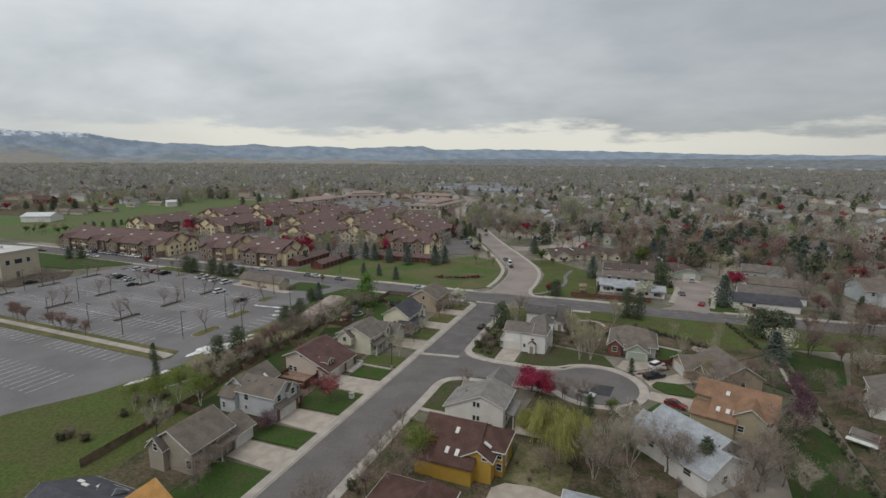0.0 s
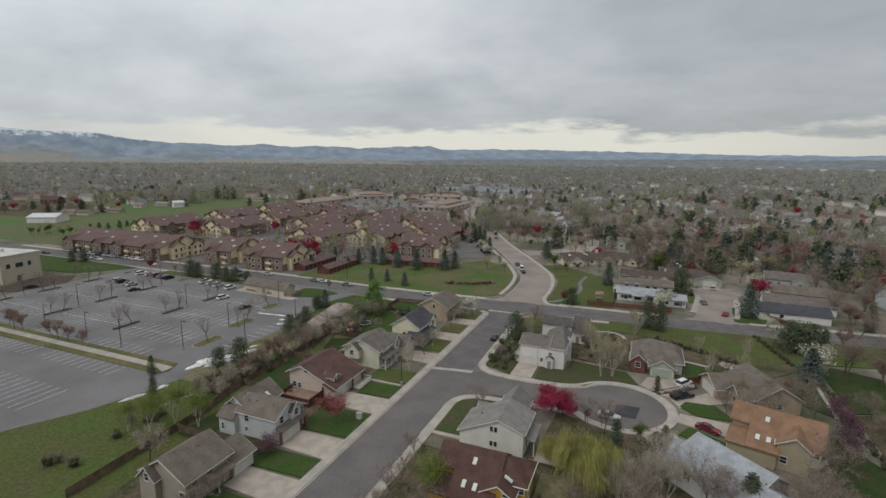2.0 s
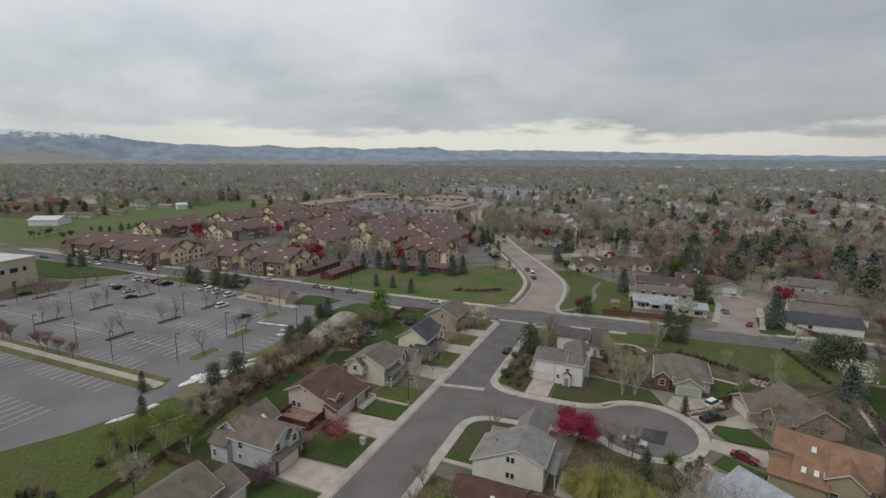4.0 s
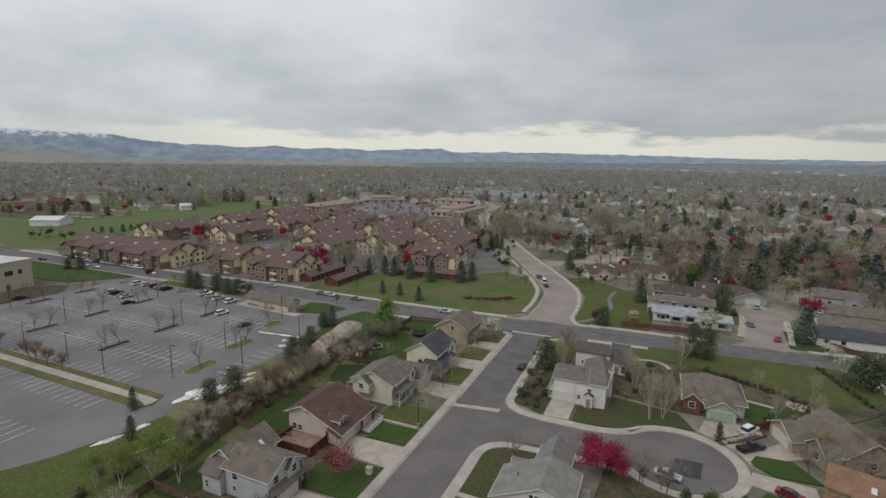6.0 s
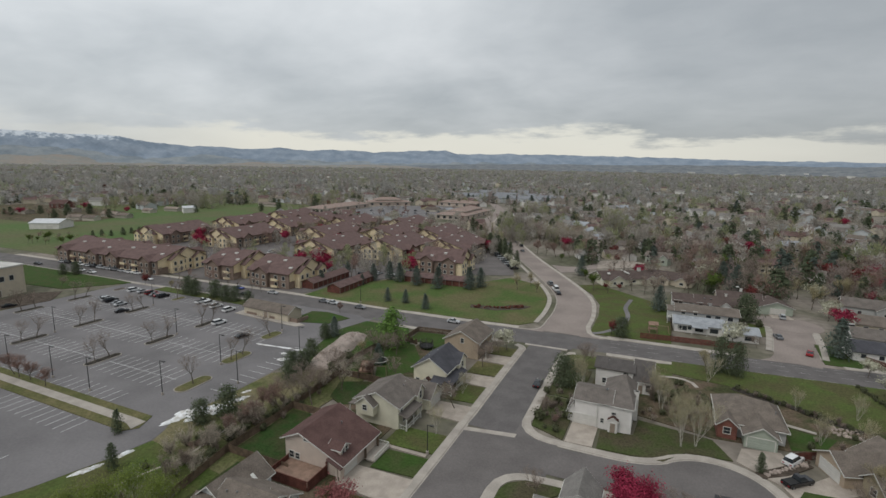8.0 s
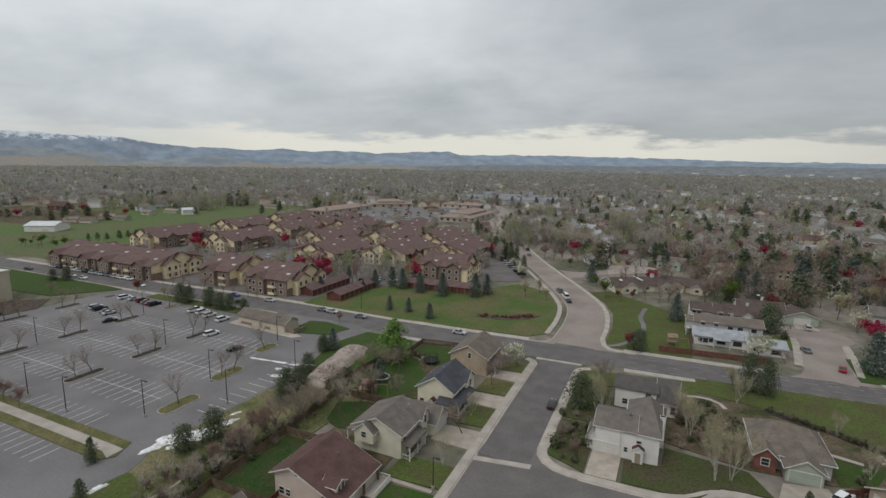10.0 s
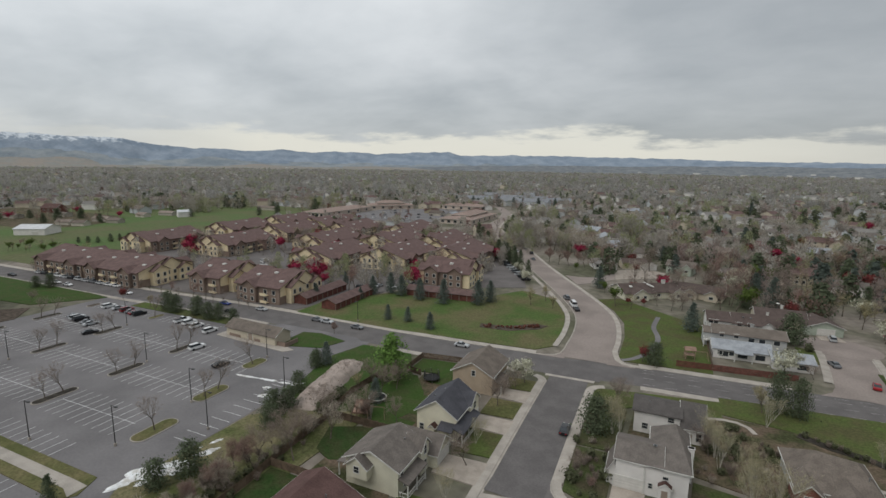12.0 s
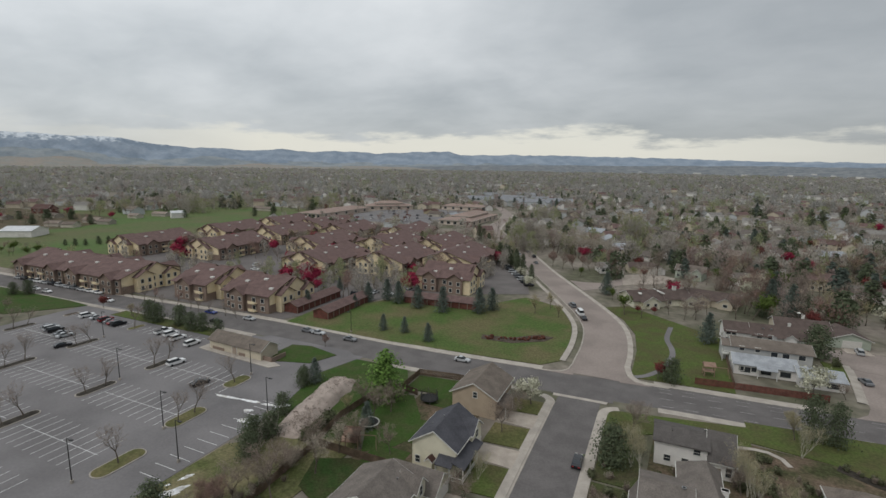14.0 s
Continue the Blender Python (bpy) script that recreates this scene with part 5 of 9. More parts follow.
h = house("olive house with an orange-brown roof and white skylights", 74.6, 76.4, -16)
gable(h, -5.2, -0.8, -3.6, 7.6, 3.2, 7.2, "x", "wall_olive", "roof_orange", r=5.2, e1=6.0, over=0.35, trim="roof_orange")
gable(h, -0.4, 5.4, -1.6, 7.6, 4.6, 7.2, "x", "wall_olive", "roof_orange", r=5.2, e1=6.0, over=0.45, trim="roof_orange")
gable(h, -8.4, -5.6, 1.2, 7.6, 5.4, 7.2, "x", "wall_olive", "roof_orange", r=5.2, e1=6.0, over=0.4, trim="roof_orange")
lean_to(h, -8.4, -5.2, -3.6, 1.2, 3.0, 4.1, "wall_olive", "roof_orange")
gable(h, -0.9, 3.9, -2.6, 3.4, 4.8, 6.5, "y", "wall_olive", "roof_orange", over=0.4, r=1.7)
window(h, "S", -2.6, 0.2, 2.0, 1.0, 1.2)
window(h, "S", -1.6, 4.7, 4.0, 0.9, 1.2)
window(h, "W", -8.4, 4, 4.0, 1.0, 1.2)
for x, y in ((-3.0, 2.6), (-4.0, -1.6), (-2.3, -1.6)):
    skylight(h, x, y, 3.2 + (y + 3.6) * 0.4545 + 0.16, 24, "S", 0.34, 0.6)
vent(h, 4.4, 2, 6.2)
garage_door(h, "W", -8.4, -1.2, 4.4)

h = house("light grey roofed house behind bare trees", 63.6, 62.4, -42)
gable(h, -6.2, 6.4, -5.2, 5.6, 4.4, 7.0, "x", "wall_white", "roof_light", r=1.6)
gable(h, 1.0, 8.8, -6.4, 3.2, 3.8, 6.2, "x", "wall_white", "roof_light", over=0.4)
gable(h, -9.4, -5.8, -3.6, 3.8, 2.8, 4.6, "x", "wall_white", "roof_light", over=0.4)
window(h, "S", -6.4, 5.2, 2.6, 1.3, 1.0)
window(h, "E", 8.8, -2, 2.2, 1.0, 1.2)
window(h, "S", -5.2, -3, 2.8, 1.1, 1.2)
for x in (-3.4, 0.4, 4.2):
    vent(h, x, 2.4, 6.3, 0.5, 0.12)

h = house("grey-blue roofed house seen at the yard's edge", 51.2, 34.6, 0)
hip(h, -5.5, 6, -8, 4.8, 4.2, 6.6, "wall_grey", "roof_light", ridge=((-1.5, 0.5), (2.5, -1.5)))
window(h, "W", -5.5, 0, 2.4, 1.0, 1.2)
vent(h, 0, -1.2, 6.2)

h = house("pale house with a grey gabled roof beyond the hedge", 110, 101, -10)
gable(h, -6, 7, -7, 6, 3.4, 6.2, "y", "wall_beige", "roof_grey")
gable(h, -7.5, -1, -9, -2, 2.9, 4.8, "x", "wall_white", "roof_grey", over=0.4)
window(h, "W", -7.5, -5, 1.7, 1.4, 1.2)
window(h, "S", -7, 3, 1.8, 1.2, 1.2)

h = house("blue-white two-storey house with a weathered tan roof", 143, 204, 8)
gable(h, -9, 9, -6, 8, 5.2, 8.4, "x", "wall_blue", "roof_warm", r=2)
gable(h, -5, 3, -9, -2, 5.0, 7.2, "y", "wall_blue", "roof_grey")
gable(h, 2, 10, -12, -4, 3.0, 5.0, "y", "wall_blue", "roof_grey")
chimney(h, -8, 3, 4, 9.6, "wall_beige")
for x in (-6.5, -3):
    window(h, "S", -9 if x > -5 else -6, x, 4.0, 1.1, 1.3)
garage_door(h, "S", -12, 6)

# ---- houses beyond the cross road ----


LITE[0] = True


def town_house(label, x, y, rz, w, d, e, zr, wall, roof, wing=True, garage=None):
    h = house(label, x, y, rz)
    gable(h, -w / 2, w / 2, -d / 2, d / 2, e, zr, "x", wall, roof)
    if wing:
        gable(h, w * 0.1, w * 0.45, -d / 2 - 2.4, 0, e * 0.95, e + (zr - e) * 0.8, "y", wall, roof, over=0.4)
        window(h, "S", -d / 2 - 2.4, w * 0.275, e * 0.55, 1.4, 1.2)
    for u in (-0.38, -0.18):
        window(h, "S", -d / 2, w * u, min(1.7, e * 0.6), 1.2, 1.2)
        if e > 4:
            window(h, "S", -d / 2, w * u, 4.0, 1.2, 1.2)
    window(h, "E", w / 2, 0, 1.7, 1.1, 1.2)
    window(h, "W", -w / 2, 0, 1.7, 1.1, 1.2)
    if garage:
        garage_door(h, "S", -d / 2 - (2.4 if wing else 0), garage)
    vent(h, -w * 0.2, d * 0.12, zr - 0.7)
    return h


h = town_house("ranch house with a pale steel-grey roof and white walls", 48.0, 180.9, 3, 14.6, 8.2, 2.9, 4.4, "wall_white", "roof_light", False)
for u in (-4.6, 0.2, 4.6):
    window(h, "S", -4.1, u, 1.5, 2.4, 1.5)
shed_roof(h, -2.2, 2.6, -6.0, -4.1, 2.4, 2.8, "x", "roof_light")
for u in (-2.0, 2.4):
    post(h, u, -5.8, 0.0, 2.45)
h = town_house("low end house with a pale steel-grey roof", 60.0, 178.3, 3, 9.6, 8.2, 2.6, 3.9, "wall_white", "roof_light", False)
window(h, "S", -4.1, 2.2, 1.4, 2.6, 1.3)
h = town_house("grey two-storey townhouse with a warm grey roof and corner balcony", 51.0, 191.6, 2, 19.4, 9.0, 4.4, 5.9, "wall_grey", "roof_warm", False)
gable(h, -12.2, -9.3, -4.6, 1.6, 4.3, 5.3, "x", "wall_grey", "roof_warm", over=0.35)
bm = bmesh.new()
box(bm, -12.4, -9.2, -6.4, -4.6, 2.1, 2.3)
part("balcony", bm, M["trim"], h, "white balcony floor")
railing(h, -12.4, -6.4, -9.2, -6.4, 2.3, "trim", 0.95, 0.4)
railing(h, -12.4, -6.4, -12.4, -4.6, 2.3, "trim", 0.95, 0.4)
for u in (-12.3, -9.3):
    post(h, u, -6.3, 0, 2.1)
for u in (0.6, 3.4, 7.2):
    window(h, "S", -4.5, u, 3.3, 1.6, 1.3)
chimney(h, 1.5, 1.4, 4.2, 6.7, "wall_grey", 0.45)
h = town_house("end townhouse with an umber roof and white gable", 44.4, 206.0, 3, 7.6, 9.6, 4.4, 6.3, "wall_white", "roof_umber", False)
railing(h, -3.6, -6.2, 0.4, -6.2, 1.2, "trim", 0.95, 0.4)
h = town_house("townhouse with an umber roof, white vents and dormer", 55.4, 206.6, 3, 14.6, 10.4, 4.2, 6.4, "wall_white", "roof_umber", False)
gable(h, 1.0, 4.0, -6.2, -1.0, 4.4, 5.6, "y", "wall_white", "roof_umber", over=0.35)
chimney(h, 3.2, 0.4, 4.6, 7.6, "trim", 0.35)
for u in (-4.2, -2.0):
    vent(h, u, -2.4, 5.5, 0.4, 0.22)
h = town_house("low house with a broad umber roof", 64.4, 221.6, 2, 15, 10, 3.4, 5.6, "wall_beige", "roof_umber", False)
chimney(h, 1.0, 1.0, 4.8, 7.0, "trim", 0.4)
h = house("garage-fronted house with a white framed gable and green walls", 75.8, 216.2, 8)
gable(h, -5.4, 5.6, -2.5, 7.5, 2.9, 4.9, "y", "wall_green", "roof_umber")
gable(h, -9.4, -2, 2.0, 10, 2.9, 4.8, "x", "wall_green", "roof_umber")
garage_door(h, "S", -2.5, 0.6)
bm = bmesh.new()
slab(bm, [(-2.6, -7.6), (4.4, -8.2), (4.0, -2.7), (-2.4, -2.7)], 0, 0.16)
part("drive_apron", bm, M["driveway"], h)
town_house("white ranch house with a near-black roof", 98, 176.4, 2, 21, 9, 2.9, 4.9, "wall_white", "roof_dark", False)
town_house("grey-roofed white ranch house", 103, 190, -4, 22, 9, 3.0, 5.0, "wall_white", "roof_grey", False)
town_house("tan-roofed beige ranch house", 108, 207, -6, 20, 9, 3.0, 5.2, "wall_beige", "roof_warm", False)
town_house("grey house with a gabled wing", 108, 230, -6, 16, 9, 3.6, 6.0, "wall_grey", "roof_grey")
h = house("cream house with spreading umber roofs and white chimney", 12.6, 230.4, 31)
gable(h, 0, 12.6, 0.6, 13.5, 2.9, 5.4, "x", "wall_cream", "roof_umber", over=0.7)
gable(h, 2.6, 9.4, -1.8, 6, 2.9, 5.0, "y", "wall_cream", "roof_umber", over=0.5)
gable(h, 12.6, 25.6, 1.6, 14.5, 2.9, 5.2, "x", "wall_cream", "roof_umber", over=0.6)
gable(h, 20.0, 25.8, -0.8, 7, 2.9, 4.6, "y", "wall_cream", "roof_umber", over=0.5)
chimney(h, 20.6, 7.6, 3.4, 6.8, "trim", 0.7)
skylight(h, 4.2, 4.4, 4.75, 21, "S", 0.6, 0.6)
bm = bmesh.new()
box(bm, 12.3, 12.9, 1.2, 9.0, 5.1, 5.5)
part("ridge_cap", bm, M["trim"], h, "white parapet strip over the party wall")
for u in (4.4, 7.6):
    window(h, "S", -1.8, u, 1.6, 1.2, 1.1)
window(h, "S", -0.8, 23, 1.6, 1.4, 1.1)
window(h, "S", 1.6, 15.5, 1.6, 1.4, 1.1)
h = house("long umber-roofed house with small gables", 40.5, 252, -12)
gable(h, -10, 10, -5.5, 6, 2.9, 5.2, "x", "wall_beige", "roof_umber", over=0.6)
for u in (-2, 6):
    gable(h, u - 2.6, u + 2.6, -7.2, 1, 2.8, 4.4, "y", "wall_beige", "roof_umber", over=0.45)
    window(h, "S", -7.2, u, 1.6, 1.5, 1.1)
window(h, "S", -5.5, -7, 1.6, 1.4, 1.1)
town_house("pale house with a concrete forecourt", -4.5, 297, 24, 11, 10, 3.0, 5.0, "wall_white", "roof_greywhite", True, 3.0)
h = house("pale gable-fronted garage by the forecourt", 17.4, 306, 20)
gable(h, -4, 4, -5.5, 5, 2.8, 4.6, "y", "wall_white", "roof_umber")
garage_door(h, "S", -5.5, 0.2)
gable(h, -13, -4, -3, 6, 2.9, 4.9, "x", "wall_beige", "roof_umber")
h = town_house("grey-green house with a crossed roof", 35, 302, -12, 13, 10, 4.2, 6.2, "wall_green", "roof_warm")
bm = bmesh.new()
slab(bm, [(3.6, 284), (5.2, 268.4), (24.5, 281.5), (28, 295.5), (21, 300.6), (14, 299), (4, 292)], 0, 0.16)
structure("driveway_forecourt", bm, M["driveway"], "pale concrete forecourt", "driveway")

rnd = random.Random(11)
LITE[0] = 2
LOOKS = [("wall_white", "roof_grey"), ("wall_beige", "roof_apt"), ("wall_mixed", "roof_mixed"), ("wall_blue", "roof_grey"), ("wall_tan", "roof_warm"), ("wall_mixed", "roof_light"), ("wall_olive", "roof_brown")]
PROTO = []
for i, (wl, rf) in enumerate(LOOKS):
    w, d = rnd.uniform(13, 17), rnd.uniform(9, 12)
    two = i % 2
    PROTO.append(town_house(("pale", "beige", "weathered", "blue-grey", "tan", "grey-roofed", "brown")[i] + " suburban house among bare trees", 60 + i * 30, 300 + 3 * i, rnd.uniform(-20, 20), w, d, 5.0 if two else 3.0, 7.6 if two else 5.2, wl, rf))
taken = []
for i in range(84):
    r, a = rnd.uniform(240, 640), rnd.uniform(-28, 62)
    x, y = 20 + r * math.sin(radians(a)), 60 + r * math.cos(radians(a))
    # not on the roads or the buildings already placed
    if y < 245 and x < 120 or y < 190 + 0.1 * x or any((x - p) ** 2 + (y - q) ** 2 < 24 ** 2 for p, q in taken):
        continue
    if min((Vector((x, y, 0)) - p).length for p in CURVE) < 22 or (x < -20 and y < 420):
        continue
    if any((x - p) ** 2 + (y - q) ** 2 < 24 ** 2 for p, q in ((-5, 297), (16, 305), (35, 302), (41, 252), (15, 283), (0, 268), (-30, 373))):
        continue
    taken.append((x, y))
    copy_thing(PROTO[i % len(PROTO)], pose(x, y, 0.05, 0, 0, rnd.choice((0, 90, 180, 270)) + rnd.uniform(-14, 14)))

for i, (x, y, rz) in enumerate(((-57, 459, 10), (-38, 467, 100), (-26, 487, 12), (-50, 484, 95), (-12, 462, 20), (8, 470, 100))):
    copy_thing(PROTO[(0, 2, 4, 3, 1, 2)[i]], pose(x, y, 0.05, 0, 0, rz))
for i, (x, y, rz) in enumerate(((-28, 374, 25), (-12, 386, 110), (-40, 552, 10), (19, 524, 95), (36, 534, 10), (9, 572, 20), (-58, 575, 15), (113, 506, -15), (111, 383, 5), (157, 545, 80), (92, 420, 100), (60, 372, 10), (75, 340, 95), (140, 340, -10), (30, 352, 20), (-2, 352, 15))):
    copy_thing(PROTO[(0, 5, 0, 3, 2, 0, 3)[i % 7]], pose(x, y, 0.05, 0, 0, rz))
    taken.append((x, y))
# pale grey-blue apartment rows far up the road
p = town_house("pale blue-grey apartment row far up the road", -196, 690, 12, 34, 16, 6.5, 10.5, "wall_blue", "roof_blue")
BLUE_ROWS = ((-172, 676, 8), (-135, 682, -5), (-112, 712, 10), (-225, 700, 5), (-186, 740, 0), (-150, 735, 12), (-235, 790, 0), (-190, 820, 5))
for x, y, rz in BLUE_ROWS:
    copy_thing(p, pose(x, y, 0.05, 0, 0, rz))

LITE[0] = 1
# ---- apartments ----


def apartment(label, x, y, rz, w=36, d=27, cross=(-0.3, 0.32)):
    t = thing("apartment_building", label, "apartment building", x, y, 0.1, rz, "apartment buildings")
    e, zr = 6.9, 11.2
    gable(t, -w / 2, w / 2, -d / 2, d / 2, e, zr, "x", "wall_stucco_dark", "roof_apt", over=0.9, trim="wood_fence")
    for c in cross:
        for s in (-1, 1):
            y0, y1 = sorted((s * (d / 2 + 1.4), s * d / 2 - s * 8))
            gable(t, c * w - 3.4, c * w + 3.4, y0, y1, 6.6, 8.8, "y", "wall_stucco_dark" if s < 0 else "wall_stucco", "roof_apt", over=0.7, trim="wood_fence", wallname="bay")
            f = "S" if s < 0 else "N"
            for z in (1.6, 4.6) if s < 0 else ():
                for u in (-1.8, 1.8):
                    window(t, f, s * (d / 2 + 1.4), c * w + u, z, 1.3, 1.5)
    for s in (-1, 1):
        for c, hw, ez, rz_, out in ((-4.6, 3.6, 6.8, 9.0, 2.6), (1.5, 5.0, 8.2, 11.4, 1.2), (7.6, 3.2, 6.2, 8.2, 2.4)):
            x0, x1 = sorted((s * (w / 2 + out), s * (w / 2 - 7)))
            gable(t, x0, x1, c - hw, c + hw, ez, rz_, "x", "wall_stucco", "roof_apt", over=0.7, trim="wood_fence", wallname="bay")
            f = "E" if s > 0 else "W"
            for z in (1.6, 4.6):
                for u in (-1.6, 1.6):
                    window(t, f, s * (w / 2 + out), c + u, z, 1.2, 1.6)
    # pale upper gable on both ends, its tip cut off
    k = (zr - e) / (d / 2)
    for s in (-1, 1):
        bm = bmesh.new()
        x0, x1 = sorted((s * w / 2, s * (w / 2 + 0.12)))
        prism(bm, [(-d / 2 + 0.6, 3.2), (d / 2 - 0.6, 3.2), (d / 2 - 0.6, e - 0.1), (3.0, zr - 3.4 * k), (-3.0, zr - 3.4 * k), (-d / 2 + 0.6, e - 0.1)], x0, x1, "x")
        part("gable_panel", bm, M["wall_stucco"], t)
    for f, s in (("S", -1),):
        for k in range(int(w / 4.2)):
            u = -w / 2 + 2.4 + k * 4.2
            if min(abs(u - c * w) for c in cross) < 4.6:
                continue
            for z in (1.7, 4.6):
                window(t, f, s * d / 2, u, z, 1.5, 1.6)
                if k % 2:
                    bm = bmesh.new()
                    y0, y1 = sorted((s * d / 2, s * (d / 2 + 1.5)))
                    box(bm, u - 1.6, u + 1.6, y0, y1, z - 1.3, z - 1.15)
                    box(bm, u - 1.6, u + 1.6, s * (d / 2 + 1.5) - 0.04, s * (d / 2 + 1.5) + 0.04, z - 1.15, z - 0.2)
                    part("balcony", bm, M["wall_stucco"], t)
    for k in range(6):
        bm = bmesh.new()
        u = -w / 2 + (k + 0.7) * w / 6.2
        s = -1 if k % 2 else 1
        yy = s * (3.2 + 2.5 * (k % 3))
        zz = zr - abs(yy) * (zr - e) / (d / 2)
        box(bm, u - 0.8, u + 0.8, yy - 0.6, yy + 0.6, zz - 0.1, zz + 0.6)
        part("roof_vent", bm, M["trim"], t, "white box-shaped roof vent")
    return t


BLOCKS = [(-239, 166.5, 40, 31), (-133.5, 173, 58, 31), (-65, 226, 24, 20)]
a = apartment("tan stucco apartment block with a red-brown gabled roof", -239, 166.5, 0, 38, 28)
for x, y, rz in ((-199.5, 166.5, 0), (-268, 230, 90), (-218, 242, 90), (-141, 237, 90), (-108, 254, 90), (-174, 277, 90), (-268, 292, 90), (-225, 299, 90), (-79, 272, 90), (-137, 296, 90), (-192, 332, 90), (-232, 350, 90), (-105, 306, 90), (-150, 346, 90), (-266, 345, 90)):
    copy_thing(a, pose(x, y, 0.1, 0, 0, rz))
    BLOCKS.append((x, y, 31 if rz else 42, 42 if rz else 31))
apartment("tan stucco apartment block beside the road", -151, 174.5, 0, 18, 26, (-0.1,))
apartment("tan stucco apartment block beside the red garages", -119.5, 172, 0, 22, 24, (-0.15,))
apartment("small apartment block with white framed windows", -65, 226, 0, 20, 16, (-0.3, 0.3))


def garages(x, y, rz, n, label="row of dark red garages with brown roofs"):
    t = thing("garage_row", label, "garage", x, y, 0.1, rz, "garage rows")
    w = n * 3.3
    gable(t, -w / 2, w / 2, -3.2, 3.2, 2.6, 4.0, "x", "wood_red", "roof_apt", over=0.4, trim="wood_fence")
    for k in range(n):
        garage_door(t, "N", 3.2, -w / 2 + 1.65 + k * 3.3, 2.6)
        bm = bmesh.new()
        u = -w / 2 + k * 3.3
        box(bm, u - 0.15, u + 0.15, -3.35, -3.2, 0, 2.5)
        part("pilaster", bm, M["wall_stucco_dark"], t)


garages(-103, 178.5, 90, 8)
garages(-88.5, 177.5, 90, 8)
garages(-57.5, 200.5, 5, 9)

# beige institute and kiosk
b = thing("institute_building", "beige block building with a white flat roof", "building", -198.2, 101, 0, 8.7)
bm = bmesh.new()
box(bm, -38, 0, -8.2, 8.2, 0, 11.3)
part("wall", bm, M["wall_beige"], b)
bm = bmesh.new()
box(bm, -38.3, 0.3, -8.5, 8.5, 11.3, 11.8)
box(bm, -12.5, -11.5, 1, 2, 11.8, 12.8)
part("roof", bm, M["flat_roof"], b, "white membrane roof")
for u, w in ((-5.2, 1.7), (-0.8, 3.2), (3.4, 1.5)):
    window(b, "E", 0, u, 7.1, w, 2.0)
for u in (-6, -12, -20, -28):
    window(b, "S", -8.2, u, 7.1, 1.8, 1.9)
door(b, "E", 0, -1.6, 1.6, 2.6)
bm = bmesh.new()
slab(bm, [(-192, 84), (-180, 88), (-177, 106), (-188, 116), (-196, 108)], 0, 0.18)
structure("planting_bed", bm, M["mulch"], "mulched bed round the beige building", "planting bed")

k = thing("kiosk_building", "small pale service building with a grey gabled roof", "building", -89.5, 129.6, 0.05, -3)
gable(k, -10.5, 10.5, -2.9, 3.4, 2.9, 4.7, "x", "wall_beige", "roof_warm", over=0.5)
for u in (-8, -5.5, 3):
    bm = bmesh.new()
    box(bm, u - 1.2, u + 1.2, -3.05, -2.9, 0.0, 1.0)
    part("wainscot", bm, M["wall_stucco_dark"], k)
door(k, "S", -2.9, 0, 1.8, 2.2)
bm = bmesh.new()
box(bm, 10.5, 14.0, -2.2, -2.0, 0, 1.4)
box(bm, 13.8, 14.0, -2.2, 3.0, 0, 1.4)
part("screen_wall", bm, M["wall_stucco_dark"], k)
bm = bmesh.new()
slab(bm, [(-103, 125.6), (-74, 123.6), (-72, 126), (-76, 127.4), (-103, 133)], 0, 0.2)
structure("pavement_kiosk", bm, M["concrete"], "pale concrete apron round the kiosk", "pavement")

# farm buildings by the pasture
f = thing("barn", "pale metal barn with a low white roof", "barn", -398, 224, 0, 30)
gable(f, -10.5, 10.5, -9, 9, 4.6, 7.0, "x", "wall_white", "roof_steel")
garage_door(f, "S", -9, 4, 4.0)
f = thing("barn", "small white shed by the pasture", "barn", -411, 357, 0, -30)
gable(f, -5, 5, -6, 6, 5.0, 6.8, "y", "wall_white", "roof_steel")
for x, y, rz, w in ((-439, 265, 20, 12), (-421, 267, 20, 11), (-439, 295, 25, 13), (-417, 293, 15, 12), (-436, 358, 10, 16), (-441, 335, 5, 11), (-508, 300, 0, 18), (-395, 454, 10, 24), (-530, 270, 0, 20)):
    f = thing("barn", "weathered farm shed beside the pasture", "barn", x, y, 0, rz)
    gable(f, -w / 2, w / 2, -4, 4, 2.8, 4.4, "x", "wall_mixed", "roof_mixed")
f = thing("barn", "dark red farmhouse among trees", "barn", -556, 318, 0, 12)
gable(f, -10, 10, -6, 6, 5, 9, "x", "wood_red", "roof_red")
for u in (-6, 0, 6):
    window(f, "S", -6, u, 3, 1.4, 1.6)
# terracotta-roofed centre up the road
bm = bmesh.new()
slab(bm, [(-288, 425), (-180, 428), (-172, 452), (-172, 560), (-236, 574), (-286, 528)], 0, 0.12)
structure("car_park_centre", bm, M["asphalt_lot"], "grey car park before the terracotta centre", "car park")
for x, y, w, d, rz, tall in ((-304, 466, 26, 88, 0, False), (-288, 550, 54, 24, 40, True), (-153, 476, 32, 74, 0, True), (-205, 592, 52, 22, 0, False)):
    f = thing("shopping_centre", "low centre with a terracotta roof and pale walls", "building", x, y, 0, rz)
    hip(f, -w / 2, w / 2, -d / 2, d / 2, 4.6, 7.4, "wall_pink", "roof_terracotta", over=1.2)
    if tall:
        hip(f, -w * 0.3, w * 0.3, -d * 0.32, d * 0.36, 7.4, 10.2, "wall_pink", "roof_terracotta", over=1.0, base=4.0)
    for k in range(5):
        window(f, "S", -d / 2, -w / 2 + (k + 0.5) * w / 5, 2.2, 3.0, 2.4)
        window(f, "E", w / 2, -d / 2 + (k + 0.5) * d / 5, 2.2, 3.4, 2.4)

# ---- trees ----


